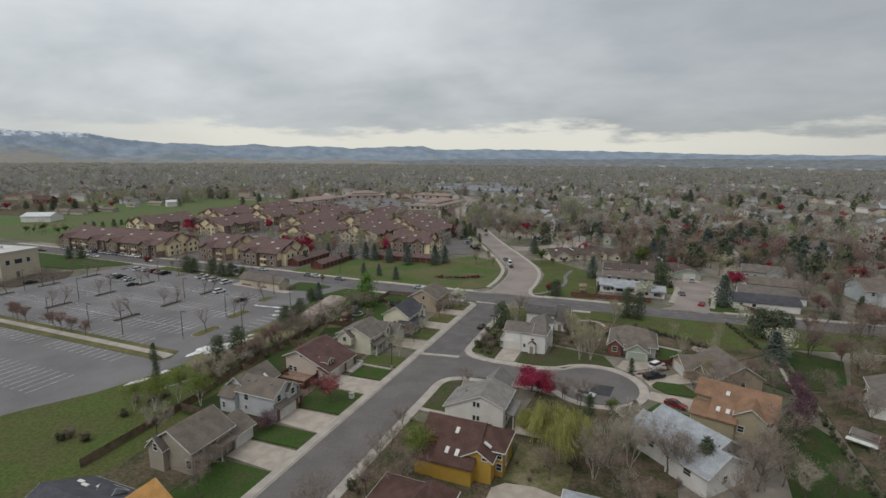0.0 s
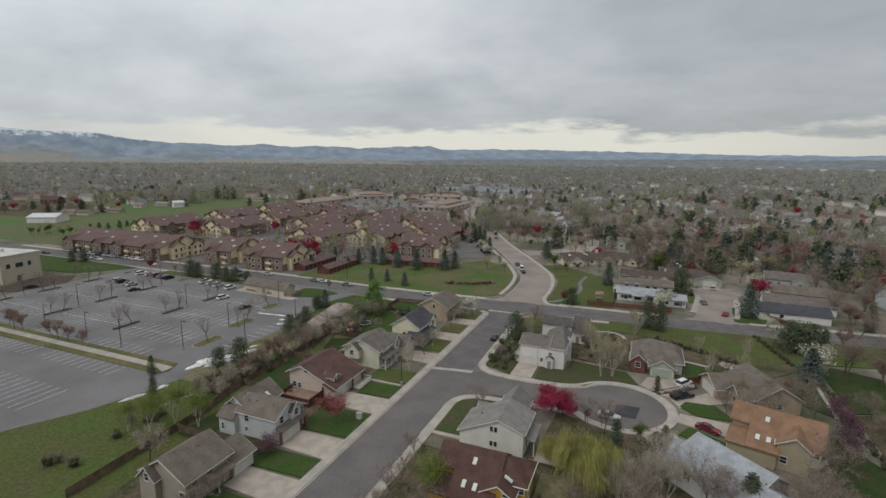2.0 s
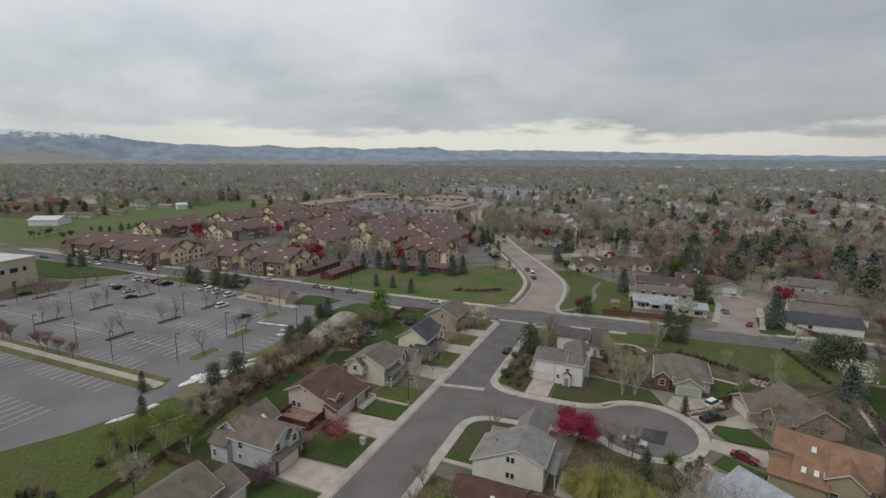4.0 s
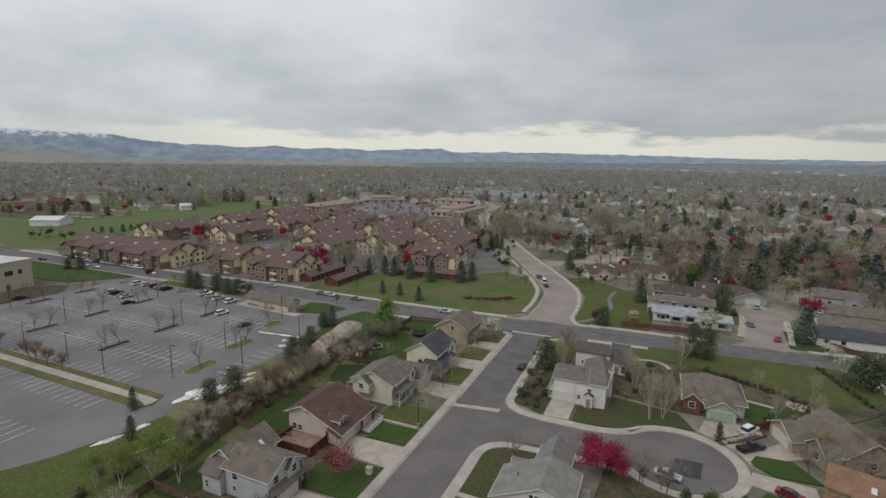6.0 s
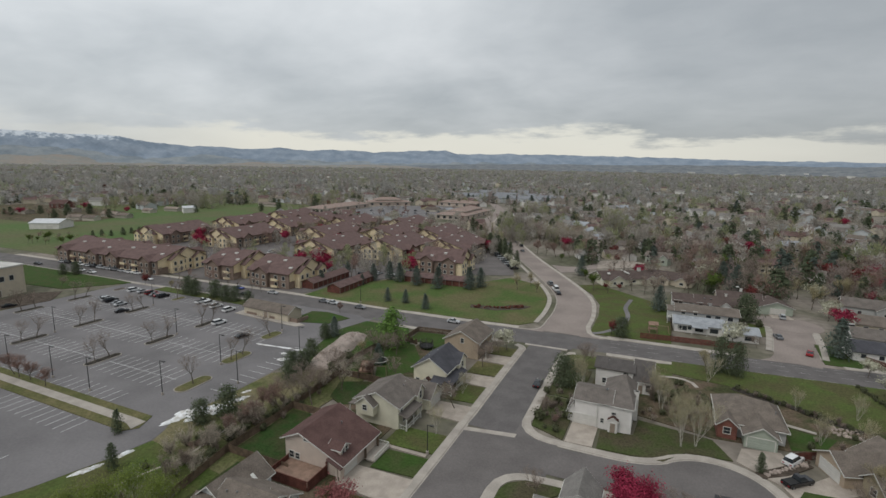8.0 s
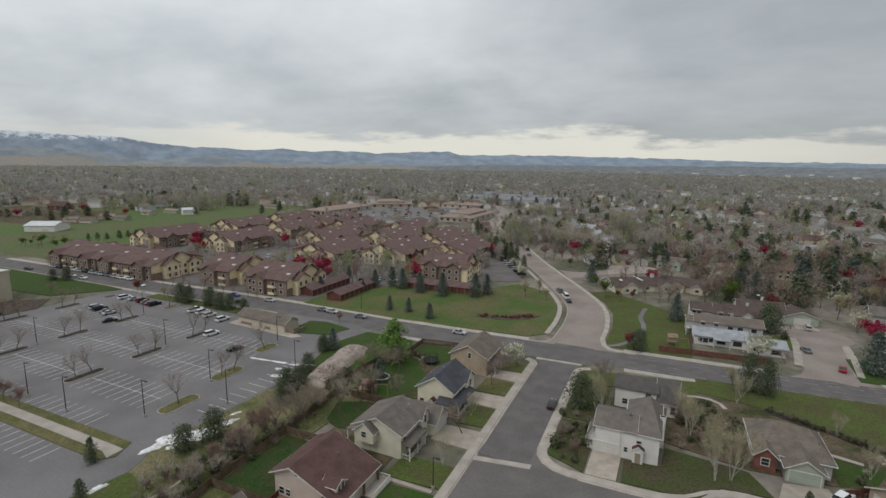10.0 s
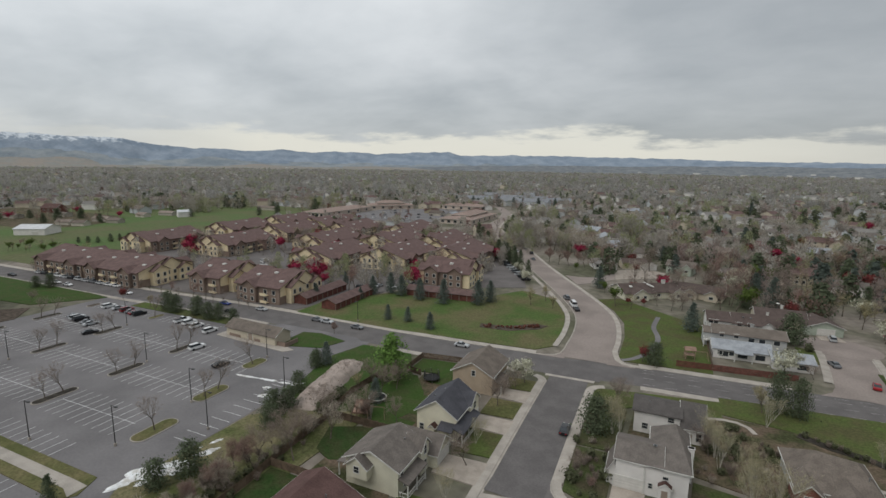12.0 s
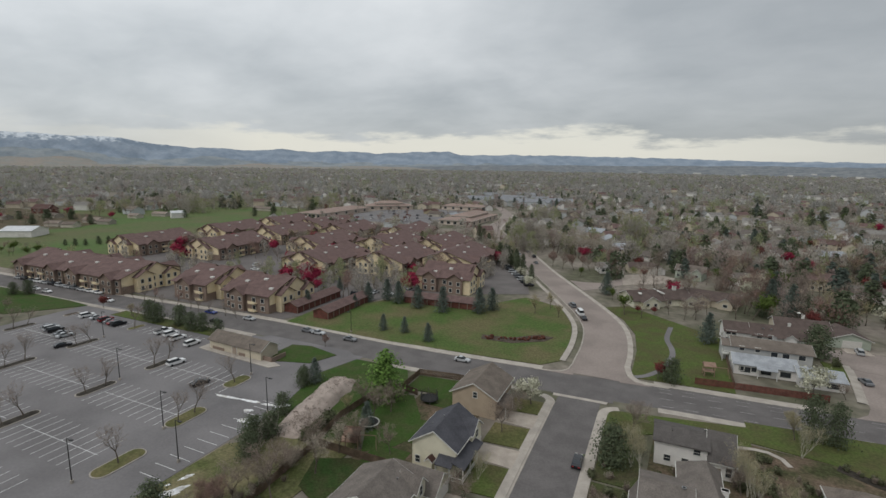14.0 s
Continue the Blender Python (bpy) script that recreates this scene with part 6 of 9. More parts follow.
def skeleton(rnd, h, spread, stems=1, first=0.25, droop=0.0, levels=4):
    """Forking limbs as lists of points with radii, and the points from which twigs grow."""
    limbs, tips = [], []

    def limb(p, d, length, r, lev):
        pts, rad = [p.copy()], [r]
        n = 3 if lev < 2 else 2
        for i in range(n):
            d = (d + Vector((rnd.gauss(0, 0.12), rnd.gauss(0, 0.12), rnd.gauss(0.05 - droop * lev, 0.07)))).normalized()
            p = p + d * length / n
            pts.append(p.copy())
            rad.append(max(0.01, r * (1 - 0.4 * (i + 1) / n)))
            if lev >= 2:
                tips.append((p.copy(), d.copy(), lev))
            # side shoots part of the way along
            if 1 <= lev < levels and i == 0 and rnd.random() < 0.75:
                fork(p, d, length * 0.6, rad[-1] * 0.5, lev + 1, 1)
        limbs.append((pts, rad, lev))
        if lev < levels:
            fork(p, d, length * (0.78 if lev else 0.95), rad[-1] * 0.72, lev + 1, (5 if lev == 0 else rnd.choice((2, 3, 3))))

    def fork(p, d, length, r, lev, n):
        a0 = rnd.uniform(0, 6.28)
        side = d.orthogonal().normalized()
        for k in range(n):
            o = side.copy()
            o.rotate(Matrix.Rotation(a0 + 6.28 * k / max(n, 2) + rnd.uniform(-0.4, 0.4), 3, d))
            e = (d + o * spread * rnd.uniform(0.6, 1.25) + Vector((0, 0, 0.12 - droop))).normalized()
            limb(p, e, length * rnd.uniform(0.75, 1.1), r, lev)

    for s in range(stems):
        a = rnd.uniform(0, 6.28)
        lean = 0.0 if stems == 1 else 0.2
        limb(Vector((0.3 * math.cos(a) * (stems > 1), 0.3 * math.sin(a) * (stems > 1), 0)), Vector((lean * math.cos(a), lean * math.sin(a), 1)).normalized(), h * first * rnd.uniform(0.9, 1.1), h * 0.019 / stems ** 0.4, 0)
    top = max(q.z for pts, _, _ in limbs for q in pts)
    k = h * 0.94 / top
    limbs = [([q * k for q in pts], rad, lev) for pts, rad, lev in limbs]
    tips = [(q * k, d, lev) for q, d, lev in tips]
    return limbs, tips


def trunk_mesh(limbs, material, flat=3):
    bm = bmesh.new()
    for pts, rad, lev in limbs:
        if lev < flat:
            tube(bm, pts if lev < 2 else pts[::2], rad if lev < 2 else rad[::2], 6 if lev == 0 else 4 if lev == 1 else 3)
        else:
            w = (pts[-1] - pts[0]).orthogonal().normalized() * rad[0]
            bm.faces.new([bm.verts.new(q) for q in (pts[0] - w, pts[0] + w, pts[-1])])
    me = bpy.data.meshes.new("trunk")
    bm.to_mesh(me)
    bm.free()
    me.materials.append(material)
    return me


def tri_mesh(name, verts, material, quads=False):
    """A mesh of loose triangles (or four-cornered leaves) from an array of corners."""
    v = np.asarray(verts, dtype=np.float32).reshape(-1, 3)
    k = 4 if quads else 3
    n = len(v) // k
    me = bpy.data.meshes.new(name)
    me.vertices.add(n * k)
    me.vertices.foreach_set("co", v[:n * k].ravel())
    me.loops.add(n * k)
    me.loops.foreach_set("vertex_index", np.arange(n * k, dtype=np.int32))
    me.polygons.add(n)
    me.polygons.foreach_set("loop_start", np.arange(0, n * k, k, dtype=np.int32))
    me.update(calc_edges=True)
    me.materials.append(material)
    return me


def twig_verts(rnd, tips, n, length, width, up=0.3):
    out = []
    for _ in range(n):
        p, d, lev = rnd.choice(tips)
        w = Vector((rnd.gauss(0, 1), rnd.gauss(0, 1), rnd.gauss(up, 0.7))).normalized()
        d2 = (d * 0.7 + w).normalized()
        L = length * rnd.uniform(0.5, 1.3)
        s = d2.orthogonal().normalized() * width
        s.rotate(Matrix.Rotation(rnd.uniform(0, 6.28), 3, d2))
        q = p + Vector((rnd.gauss(0, 0.12), rnd.gauss(0, 0.12), rnd.gauss(0, 0.12)))
        out += [q - s, q + s, q + d2 * L]
    return out


def facing(rnd, p, centre, jitter):
    """Two edge directions of a leaf that turns its face away from the crown's middle."""
    n = ((p - centre).normalized() + Vector((rnd.gauss(0, jitter), rnd.gauss(0, jitter), 0.35 + rnd.gauss(0, jitter)))).normalized()
    a = n.orthogonal().normalized()
    a.rotate(Matrix.Rotation(rnd.uniform(0, 6.28), 3, n))
    return a, n.cross(a)


def leaf_verts(rnd, tips, n, size, spread):
    out = []
    mid = sum((p for p, d, lev in tips), Vector()) / len(tips)
    for _ in range(n):
        p, d, lev = rnd.choice(tips)
        q = p + Vector((rnd.gauss(0, spread), rnd.gauss(0, spread), rnd.gauss(0, spread * 0.8)))
        a, b = facing(rnd, q, mid, 0.45)
        s = size * rnd.uniform(0.6, 1.4)
        out += [q - a * s - b * s * 0.5, q + a * s * 0.2 - b * s, q + a * s + b * s * 0.4, q - a * s * 0.3 + b * s]
    return out


TREES = {}


def tree_kind(key, name, label, trunk_mat, crown_mat, seed, h=9, spread=0.55, stems=1, first=0.3, style="bare", n=1500, size=0.16, scat=0.4, droop=0.0, levels=4, thick=1.0):
    rnd = random.Random(seed)
    limbs, tips = skeleton(rnd, h, spread, stems, first, droop, levels)
    limbs = [(p, [r * thick for r in rad], lev) for p, rad, lev in limbs]
    tm = trunk_mesh(limbs, M[trunk_mat], 2 if levels == 3 else 3)
    if style == "bare":
        cm = tri_mesh("crown", twig_verts(rnd, tips, n, size, 0.016 + size * 0.008), M[crown_mat])
    elif style == "weep":
        v = []
        tresses = rnd.sample(tips, min(46, len(tips)))
        for _ in range(n):
            p, d, lev = rnd.choice(tresses)
            q = p + Vector((rnd.gauss(0, 0.5), rnd.gauss(0, 0.5), rnd.gauss(0, 0.45)))
            L = rnd.uniform(0.3, 1.0) * rnd.uniform(0.6, 3.2)
            o = Vector((q.x, q.y, 0)).normalized() * 0.3 * L + Vector((rnd.gauss(0, 0.3), rnd.gauss(0, 0.3), 0))
            s = Vector((rnd.gauss(0, 1), rnd.gauss(0, 1), 0)).normalized() * 0.02
            e = q + o + Vector((0, 0, -min(L, q.z - 0.4)))
            v += [q - s * 0.5, q + s * 0.5, e + s, e - s]
        cm = tri_mesh("crown", v, M[crown_mat], True)
    else:
        cm = tri_mesh("crown", leaf_verts(rnd, tips, n, size, scat), M[crown_mat], True)
    TREES[key] = (name, label, h, tm, cm)


def evergreen_kind(key, name, label, crown_mat, seed, h=9, base=0.26, boughs=80, n=2400, size=0.2, tip=0.75):
    """A dense pine: boughs of needle clumps from the ground to an uneven pointed top."""
    rnd = random.Random(seed)
    bm = bmesh.new()
    tube(bm, [(0, 0, 0), (0, 0, h * 0.5), (0, 0, h * 0.96)], [h * 0.018, h * 0.011, 0.02], 6)
    tips = []
    for i in range(boughs):
        f = 0.04 + 0.93 * (i + rnd.random()) / boughs
        a = i * 2.4 + rnd.uniform(-0.3, 0.3)
        R = h * base * min(1, 0.55 + 2.4 * f) * (1 - f) ** tip * rnd.uniform(0.72, 1.12) + 0.1
        e = Vector((R * math.cos(a), R * math.sin(a), h * f))
        tube(bm, [(0, 0, h * f * 0.96), tuple(e * 0.85 + Vector((0, 0, h * f * 0.14)))], [0.035, 0.015], 3)
        tips.append((e, max(0.4, R * 0.62)))
        tips.append((Vector((e.x * 0.6, e.y * 0.6, e.z + 0.03 * h)), max(0.4, R * 0.6)))
    tm = bpy.data.meshes.new("trunk")
    bm.to_mesh(tm)
    bm.free()
    tm.materials.append(M["bark"])
    v = []
    for _ in range(n):
        p, sp = rnd.choice(tips)
        q = p + Vector((rnd.gauss(0, sp * 0.55), rnd.gauss(0, sp * 0.55), rnd.gauss(0, sp * 0.4)))
        if q.z < 0.15:
            continue
        a, b = facing(rnd, q, Vector((0, 0, q.z * 0.8)), 0.4)
        s = size * rnd.uniform(0.6, 1.4)
        v += [q - a * s - b * s * 0.5, q + a * s * 0.2 - b * s, q + a * s + b * s * 0.4, q - a * s * 0.3 + b * s]
    TREES[key] = (name, label, h, tm, tri_mesh("crown", v, M[crown_mat], True))


def bush_kind(key, name, label, crown_mat, seed, h=1.6, n=320, size=0.16, twiggy=False):
    rnd = random.Random(seed)
    limbs, tips = [], []
    for s in range(9):
        a = 6.28 * s / 9 + rnd.uniform(-0.3, 0.3)
        e = Vector((math.cos(a) * h * 0.45 * rnd.uniform(0.3, 1), math.sin(a) * h * 0.45 * rnd.uniform(0.3, 1), h * rnd.uniform(0.6, 0.95)))
        limbs.append(([Vector((0, 0, 0)), e * 0.5 + Vector((0, 0, 0.1)), e], [0.04, 0.03, 0.012], 2))
        tips += [(e * k, e.normalized(), 1) for k in (0.35, 0.55, 0.75, 0.95)]
    TREES[key] = (name, label, h, trunk_mesh(limbs, M["bark"]), tri_mesh("crown", twig_verts(rnd, tips, n, 0.55, 0.018), M[crown_mat]) if twiggy else tri_mesh("crown", leaf_verts(rnd, tips, n, size, h * 0.17), M[crown_mat], True))


for i in range(3):
    tree_kind("bare%d" % i, "bare_tree", "leafless grey-brown deciduous tree", "bark", "twig", 20 + i, 9, 0.62, 1, 0.24, n=1350, size=1.05)
    tree_kind("pale%d" % i, "bare_tree", "leafless tree with pale budding twigs", "bark", "twig_pale", 30 + i, 10, 0.5, 1, 0.24, n=1600, size=1.0)
    tree_kind("bud%d" % i, "budding_tree", "tall tree with yellowish spring buds", "bark", "twig_bud", 40 + i, 12, 0.42, 1, 0.22, n=2600, size=1.0)
    tree_kind("rust%d" % i, "bare_tree", "leafless tree with reddish brown twigs", "bark", "twig_rust", 50 + i, 7, 0.5, 1, 0.2, n=2200, size=0.8)
    evergreen_kind("spruce%d" % i, "spruce_tree", "dense blue-green spruce tree", "needle_blue", 60 + i, 9, 0.29, 70, 2000, 0.175, 0.7)
    evergreen_kind("roundpine%d" % i, "pine_tree", "broad rounded dark green pine", "needle", 75 + i, 7, 0.4, 46, 2300, 0.155, 0.32)
    evergreen_kind("pine%d" % i, "pine_tree", "dark green pine, bushy to the ground", "needle", 70 + i, 9, 0.21, 46, 1650, 0.172, 0.45)
for i in range(2):
    tree_kind("birch%d" % i, "birch_tree", "white-stemmed birch with sparse catkins", "bark_birch", "twig_birch", 80 + i, 10, 0.17, 4, 0.5, n=1900, size=0.6, thick=0.5)
    tree_kind("sapling%d" % i, "young_tree", "slender leafless young tree", "bark", "twig", 90 + i, 6, 0.5, 1, 0.3, n=420, size=0.6, levels=3)
    tree_kind("crimson%d" % i, "crabapple_tree", "crabapple in deep crimson blossom", "bark", "leaf_crimson", 100 + i, 6, 0.8, 1, 0.2, "leaf", 1600, 0.15, 0.34)
    tree_kind("white%d" % i, "pear_tree", "ornamental pear in creamy white blossom", "bark", "leaf_white", 110 + i, 8, 0.6, 1, 0.18, "leaf", 1600, 0.165, 0.36)
    tree_kind("lime%d" % i, "leafing_tree", "tree in fresh lime-green leaf", "bark_pale", "leaf_lime", 120 + i, 9, 0.4, 2, 0.26, "leaf", 3000, 0.075, 0.5, thick=0.55)
    tree_kind("green%d" % i, "leafing_tree", "tree in dull green spring leaf", "bark", "leaf_green", 130 + i, 9, 0.55, 1, 0.2, "leaf", 1900, 0.145, 0.42)
    tree_kind("red%d" % i, "plum_tree", "purple-leaved plum in dark red leaf", "bark", "leaf_red", 140 + i, 6, 0.65, 1, 0.2, "leaf", 1800, 0.13, 0.34)
evergreen_kind("poplar0", "leafing_tree", "tall narrow tree in bright fresh green leaf", "leaf_fresh", 149, 10, 0.24, 46, 2200, 0.16, 0.45)
for i in range(2):
    tree_kind("aspen%d" % i, "bare_tree", "tall narrow leafless tree with pale grey stems", "bark_birch", "twig_pale", 145 + i, 12, 0.2, 3, 0.3, n=2200, size=0.9, thick=0.6)
tree_kind("bloom0", "crabapple_tree", "crabapple in deep crimson blossom", "bark", "leaf_crimson", 148, 6, 0.8, 1, 0.2, "leaf", 6500, 0.085, 0.42)
tree_kind("mauve0", "plum_tree", "plum tree with mauve-brown buds", "bark", "leaf_mauve", 150, 7, 0.7, 1, 0.2, "leaf", 2800, 0.09, 0.42)
tree_kind("pink0", "plum_tree", "small tree in dusty pink-red leaf", "bark", "leaf_pinkred", 151, 6, 0.45, 1, 0.12, "leaf", 4200, 0.075, 0.32)
tree_kind("willow0", "willow_tree", "weeping willow in yellow-green leaf", "bark", "leaf_willow", 152, 9, 0.75, 1, 0.25, "weep", 10000, 0.1, 0.4)
for i in range(2):
    bush_kind("bush_dark%d" % i, "shrub", "rounded dark evergreen shrub", "shrub_dark", 160 + i)
    bush_kind("bush_red%d" % i, "shrub", "low dark red shrub", "shrub_red", 170 + i, 1.3)
    bush_kind("bush_pale%d" % i, "shrub", "pale straw-coloured leafless shrub", "twig_pale", 190 + i, 1.7, 520, 0.1, True)
    bush_kind("bush_tan%d" % i, "shrub", "twiggy leafless brown shrub", "twig", 180 + i, 1.6, 520, 0.1, True)
# lighter crowns of the same kinds, for trees that stay far off
for i in range(2):
    tree_kind("fargreen%d" % i, "leafing_tree", "tree in dull green spring leaf", "bark", "leaf_green", 280 + i, 9, 0.55, 1, 0.2, "leaf", 620, 0.25, 0.45, levels=3)
    tree_kind("farred%d" % i, "plum_tree", "purple-leaved plum in dark red leaf", "bark", "leaf_red", 284 + i, 6, 0.65, 1, 0.2, "leaf", 560, 0.23, 0.36, levels=3)
    tree_kind("farmauve%d" % i, "plum_tree", "plum tree with mauve-brown buds", "bark", "leaf_mauve", 288 + i, 7, 0.7, 1, 0.2, "leaf", 620, 0.19, 0.42, levels=3)
    tree_kind("farlime%d" % i, "leafing_tree", "tree in fresh lime-green leaf", "bark_pale", "leaf_lime", 292 + i, 9, 0.4, 2, 0.26, "leaf", 620, 0.21, 0.42, levels=3)
    tree_kind("farwhite%d" % i, "pear_tree", "ornamental pear in creamy white blossom", "bark", "leaf_white", 296 + i, 8, 0.6, 1, 0.18, "leaf", 600, 0.27, 0.38, levels=3)
    tree_kind("farcrimson%d" % i, "crabapple_tree", "crabapple in deep crimson blossom", "bark", "leaf_crimson", 300 + i, 6, 0.8, 1, 0.2, "leaf", 600, 0.25, 0.36, levels=3)
    tree_kind("farbare%d" % i, "bare_tree", "leafless grey-brown tree between far houses", "bark", "twig", 220 + i, 9, 0.62, 1, 0.24, n=420, size=1.35, levels=3)
    tree_kind("farpale%d" % i, "bare_tree", "pale leafless tree between far houses", "bark", "twig_pale", 230 + i, 10, 0.5, 1, 0.24, n=420, size=1.35, levels=3)
    tree_kind("farbud%d" % i, "budding_tree", "tall budding tree between far houses", "bark", "twig_bud", 240 + i, 12, 0.42, 1, 0.22, n=440, size=1.5, levels=3)
    tree_kind("farrust%d" % i, "bare_tree", "reddish leafless tree between far houses", "bark", "twig_rust", 250 + i, 7, 0.5, 1, 0.2, n=540, size=1.0, levels=3)
    evergreen_kind("farpine%d" % i, "pine_tree", "dark pine standing between far houses", "needle", 260 + i, 9, 0.32, 30, 460, 0.4, 0.42)
    evergreen_kind("farspruce%d" % i, "spruce_tree", "blue-green spruce between far houses", "needle_blue", 270 + i, 9, 0.28, 40, 420, 0.4, 0.7)
TCOUNT = [0]


def tree(key, x, y, h, z=0.12, squash=1.0):
    if key not in TREES:
        TCOUNT[0] += 1
        key = key + str(TCOUNT[0] % sum(1 for k in TREES if k[:-1] == key))
    name, label, h0, tm, cm = TREES[key]
    s = h / h0
    t = thing(name, label, "shrub" if name == "shrub" else "tree", x, y, z, (x * 37 + y * 91) % 360, "shrubs" if name == "shrub" else "trees of the neighbourhood")
    t.scale = (s * squash, s * squash, s)
    shared("trunk", tm, t)
    shared("crown", cm, t)
    return t


WOODS = {}


def wood_tree(key, x, y, h):
    """A tree of a thicket: noted here, joined with the others of its kind below."""
    kinds = [k for k in TREES if k[:-1] == key and "far" + key + "0" not in TREES] or [k for k in TREES if k[:-1] == "far" + key]
    TCOUNT[0] += 1
    WOODS.setdefault(kinds[TCOUNT[0] % len(kinds)], []).append((x, y, (x * 37 + y * 91) % 6.28, h))


def joined(me, rows, h0):
    """One mesh of a kind's crown or trunk at every place noted for it."""
    n, nl, npoly = len(me.vertices), len(me.loops), len(me.polygons)
    co, vi, ls = np.empty(n * 3, np.float32), np.empty(nl, np.int32), np.empty(npoly, np.int32)
    me.vertices.foreach_get("co", co)
    me.loops.foreach_get("vertex_index", vi)
    me.polygons.foreach_get("loop_start", ls)
    co = co.reshape(-1, 3)
    V = []
    for x, y, a, h in rows:
        c, s_ = math.cos(a) * h / h0, math.sin(a) * h / h0
        V.append(np.stack([co[:, 0] * c - co[:, 1] * s_ + x, co[:, 0] * s_ + co[:, 1] * c + y, co[:, 2] * h / h0 + 0.05], -1))
    k = len(rows)
    out = bpy.data.meshes.new(me.name)
    out.vertices.add(n * k)
    out.vertices.foreach_set("co", np.concatenate(V).ravel())
    out.loops.add(nl * k)
    out.loops.foreach_set("vertex_index", (vi[None, :] + n * np.arange(k, dtype=np.int32)[:, None]).ravel())
    out.polygons.add(npoly * k)
    out.polygons.foreach_set("loop_start", (ls[None, :] + nl * np.arange(k, dtype=np.int32)[:, None]).ravel())
    out.update(calc_edges=True)
    out.materials.append(me.materials[0])
    return out


for i in range(16):
    u = i / 15
    tree("bush_dark", 82.6 + 5.2 * u + 0.3 * math.sin(i * 2.1), 149 - 21 * u, 0.9 + 0.4 * ((i * 7) % 5) / 5)
for i in range(38):
    y = 60 + 1.5 * i
    tree("bush_dark" if i % 3 else "bush_tan", 91.4 + 0.4 * math.sin(i * 1.7), y, 0.9 + 0.4 * ((i * 7) % 5) / 5)
for key, x, y, h in (("mauve0", 85.2, 82, 8), ("bare", 81, 72, 9), ("bare", 75, 57.5, 5), ("bare", 78, 60, 6.5), ("bare", 72, 59.5, 7.5), ("bare", 96, 102, 7), ("rust", 98, 96, 6), ("bare", 95, 92, 7), ("bare", 100, 88, 8), ("rust", 97, 74, 6), ("bare", 94, 66, 7), ("bare", 99.4, 128.5, 10), ("rust", 105, 122.5, 8), ("pale", 107.5, 119, 6), ("bare", 113, 143, 9), ("rust", 121, 152, 11), ("rust", 114, 172, 8), ("bare", 70, 97.5, 6), ("pale", 71.5, 92, 7), ("bare", 76, 92, 7), ("bare", 68, 92.5, 5), ("white", 87.5, 158.5, 5.5), ("bare", 130, 130, 10), ("bare", 138, 120, 10), ("rust", 128, 110, 8), ("crimson", 129, 178.5, 5), ("red", 117, 184, 5)):
    tree(key, x, y, h)
tree("willow0", 40.6, 50.4, 11.5, 0.15, 0.85)
tree("willow0", 44.2, 53.0, 10.0, 0.15, 0.8)
tree("willow0", 37.6, 56.5, 7.0, 0.15, 0.9)
tree("bloom0", 32.8, 78.4, 5.8, 0.15, 1.6)
tree("bloom0", 35.2, 78.0, 4.6, 0.15, 1.5)
tree("roundpine0", 51.6, 144.8, 9.8, 0.15, 0.62)
tree("roundpine1", 55.4, 143.9, 9.0, 0.15, 0.62)
tree("poplar0", -36.1, 121.8, 12.2, 0.12, 1.4)
tree("pink0", -6.3, 56.2, 6.6, 0.15, 1.35)
tree("mauve0", -13.6, 43.4, 3.4, 0.15, 2.0)
tree("roundpine2", 90.2, 140.8, 9.0, 0.15, 1.05)
tree("roundpine0", 94.6, 141.6, 8.6, 0.15, 1.1)
tree("spruce1", 89.2, 118.6, 8.6, 0.15, 1.3)


def plant(rows):
    """Single trees, each (kind, x, y, height)."""
    for key, x, y, h in rows:
        tree("roundpine" if key == "pine" and x < -40 and 85 < y < 150 else key, x, y, h)


# west yards and the strip behind them
plant((("pale", -30, 32, 8), ("lime", -31.2, 43.6, 9.6), ("lime", -36.5, 42.2, 10), ("lime", -38.6, 38.4, 9.4), ("lime", -43, 37, 7.5), ("pale", -36, 53, 6), ("pale", -40.5, 60, 6), ("rust", -39.6, 78, 7), ("bare", -34.6, 83, 10), ("bare", -37, 97, 9), ("pale", -33, 92, 8),))
plant((("sapling", -39, 50, 6), ("rust", -40, 71, 6), ("bare", -40, 80, 8), ("bare", -38, 90, 7), ("bare", -30, 102, 8), ("pale", -33, 99, 7), ("rust", -31, 101.5, 4), ("bare", -24, 103, 6),))
plant((("roundpine", -48.2, 72.0, 6.4), ("roundpine", -50.2, 66.8, 5.4), ("pine", -51, 49, 5.0), ("pine", -50.2, 94.5, 6), ("pine", -49, 98, 5.5), ("pine", -47.5, 90.5, 5), ("pine", -53, 106, 5), ("spruce", -57, 122, 6.5), ("pine", -58.5, 119, 4.5), ("pine", -60, 121.5, 4), ("poplar", -37.6, 122.6, 10), ("spruce", -33, 109, 6),))
plant((("bare", -42, 92, 5), ("bare", -38, 116, 7), ("bare", -34, 113, 8), ("bud", -40, 112, 5), ("bare", -32, 117, 7),))
# front yards west
plant((("bare", -8, 22, 7), ("bare", -11, 27, 6), ("bare", -10.6, 30, 5), ("bare", -11.4, 24.6, 5), ("birch", -4.2, 84, 7), ("bare", -5, 95.5, 7), ("birch", -6, 103, 6), ("bare", -7, 120, 7), ("white", -4.5, 134.5, 7.5), ("bare", -7.5, 126, 5), ("bare", -6, 131, 5),))
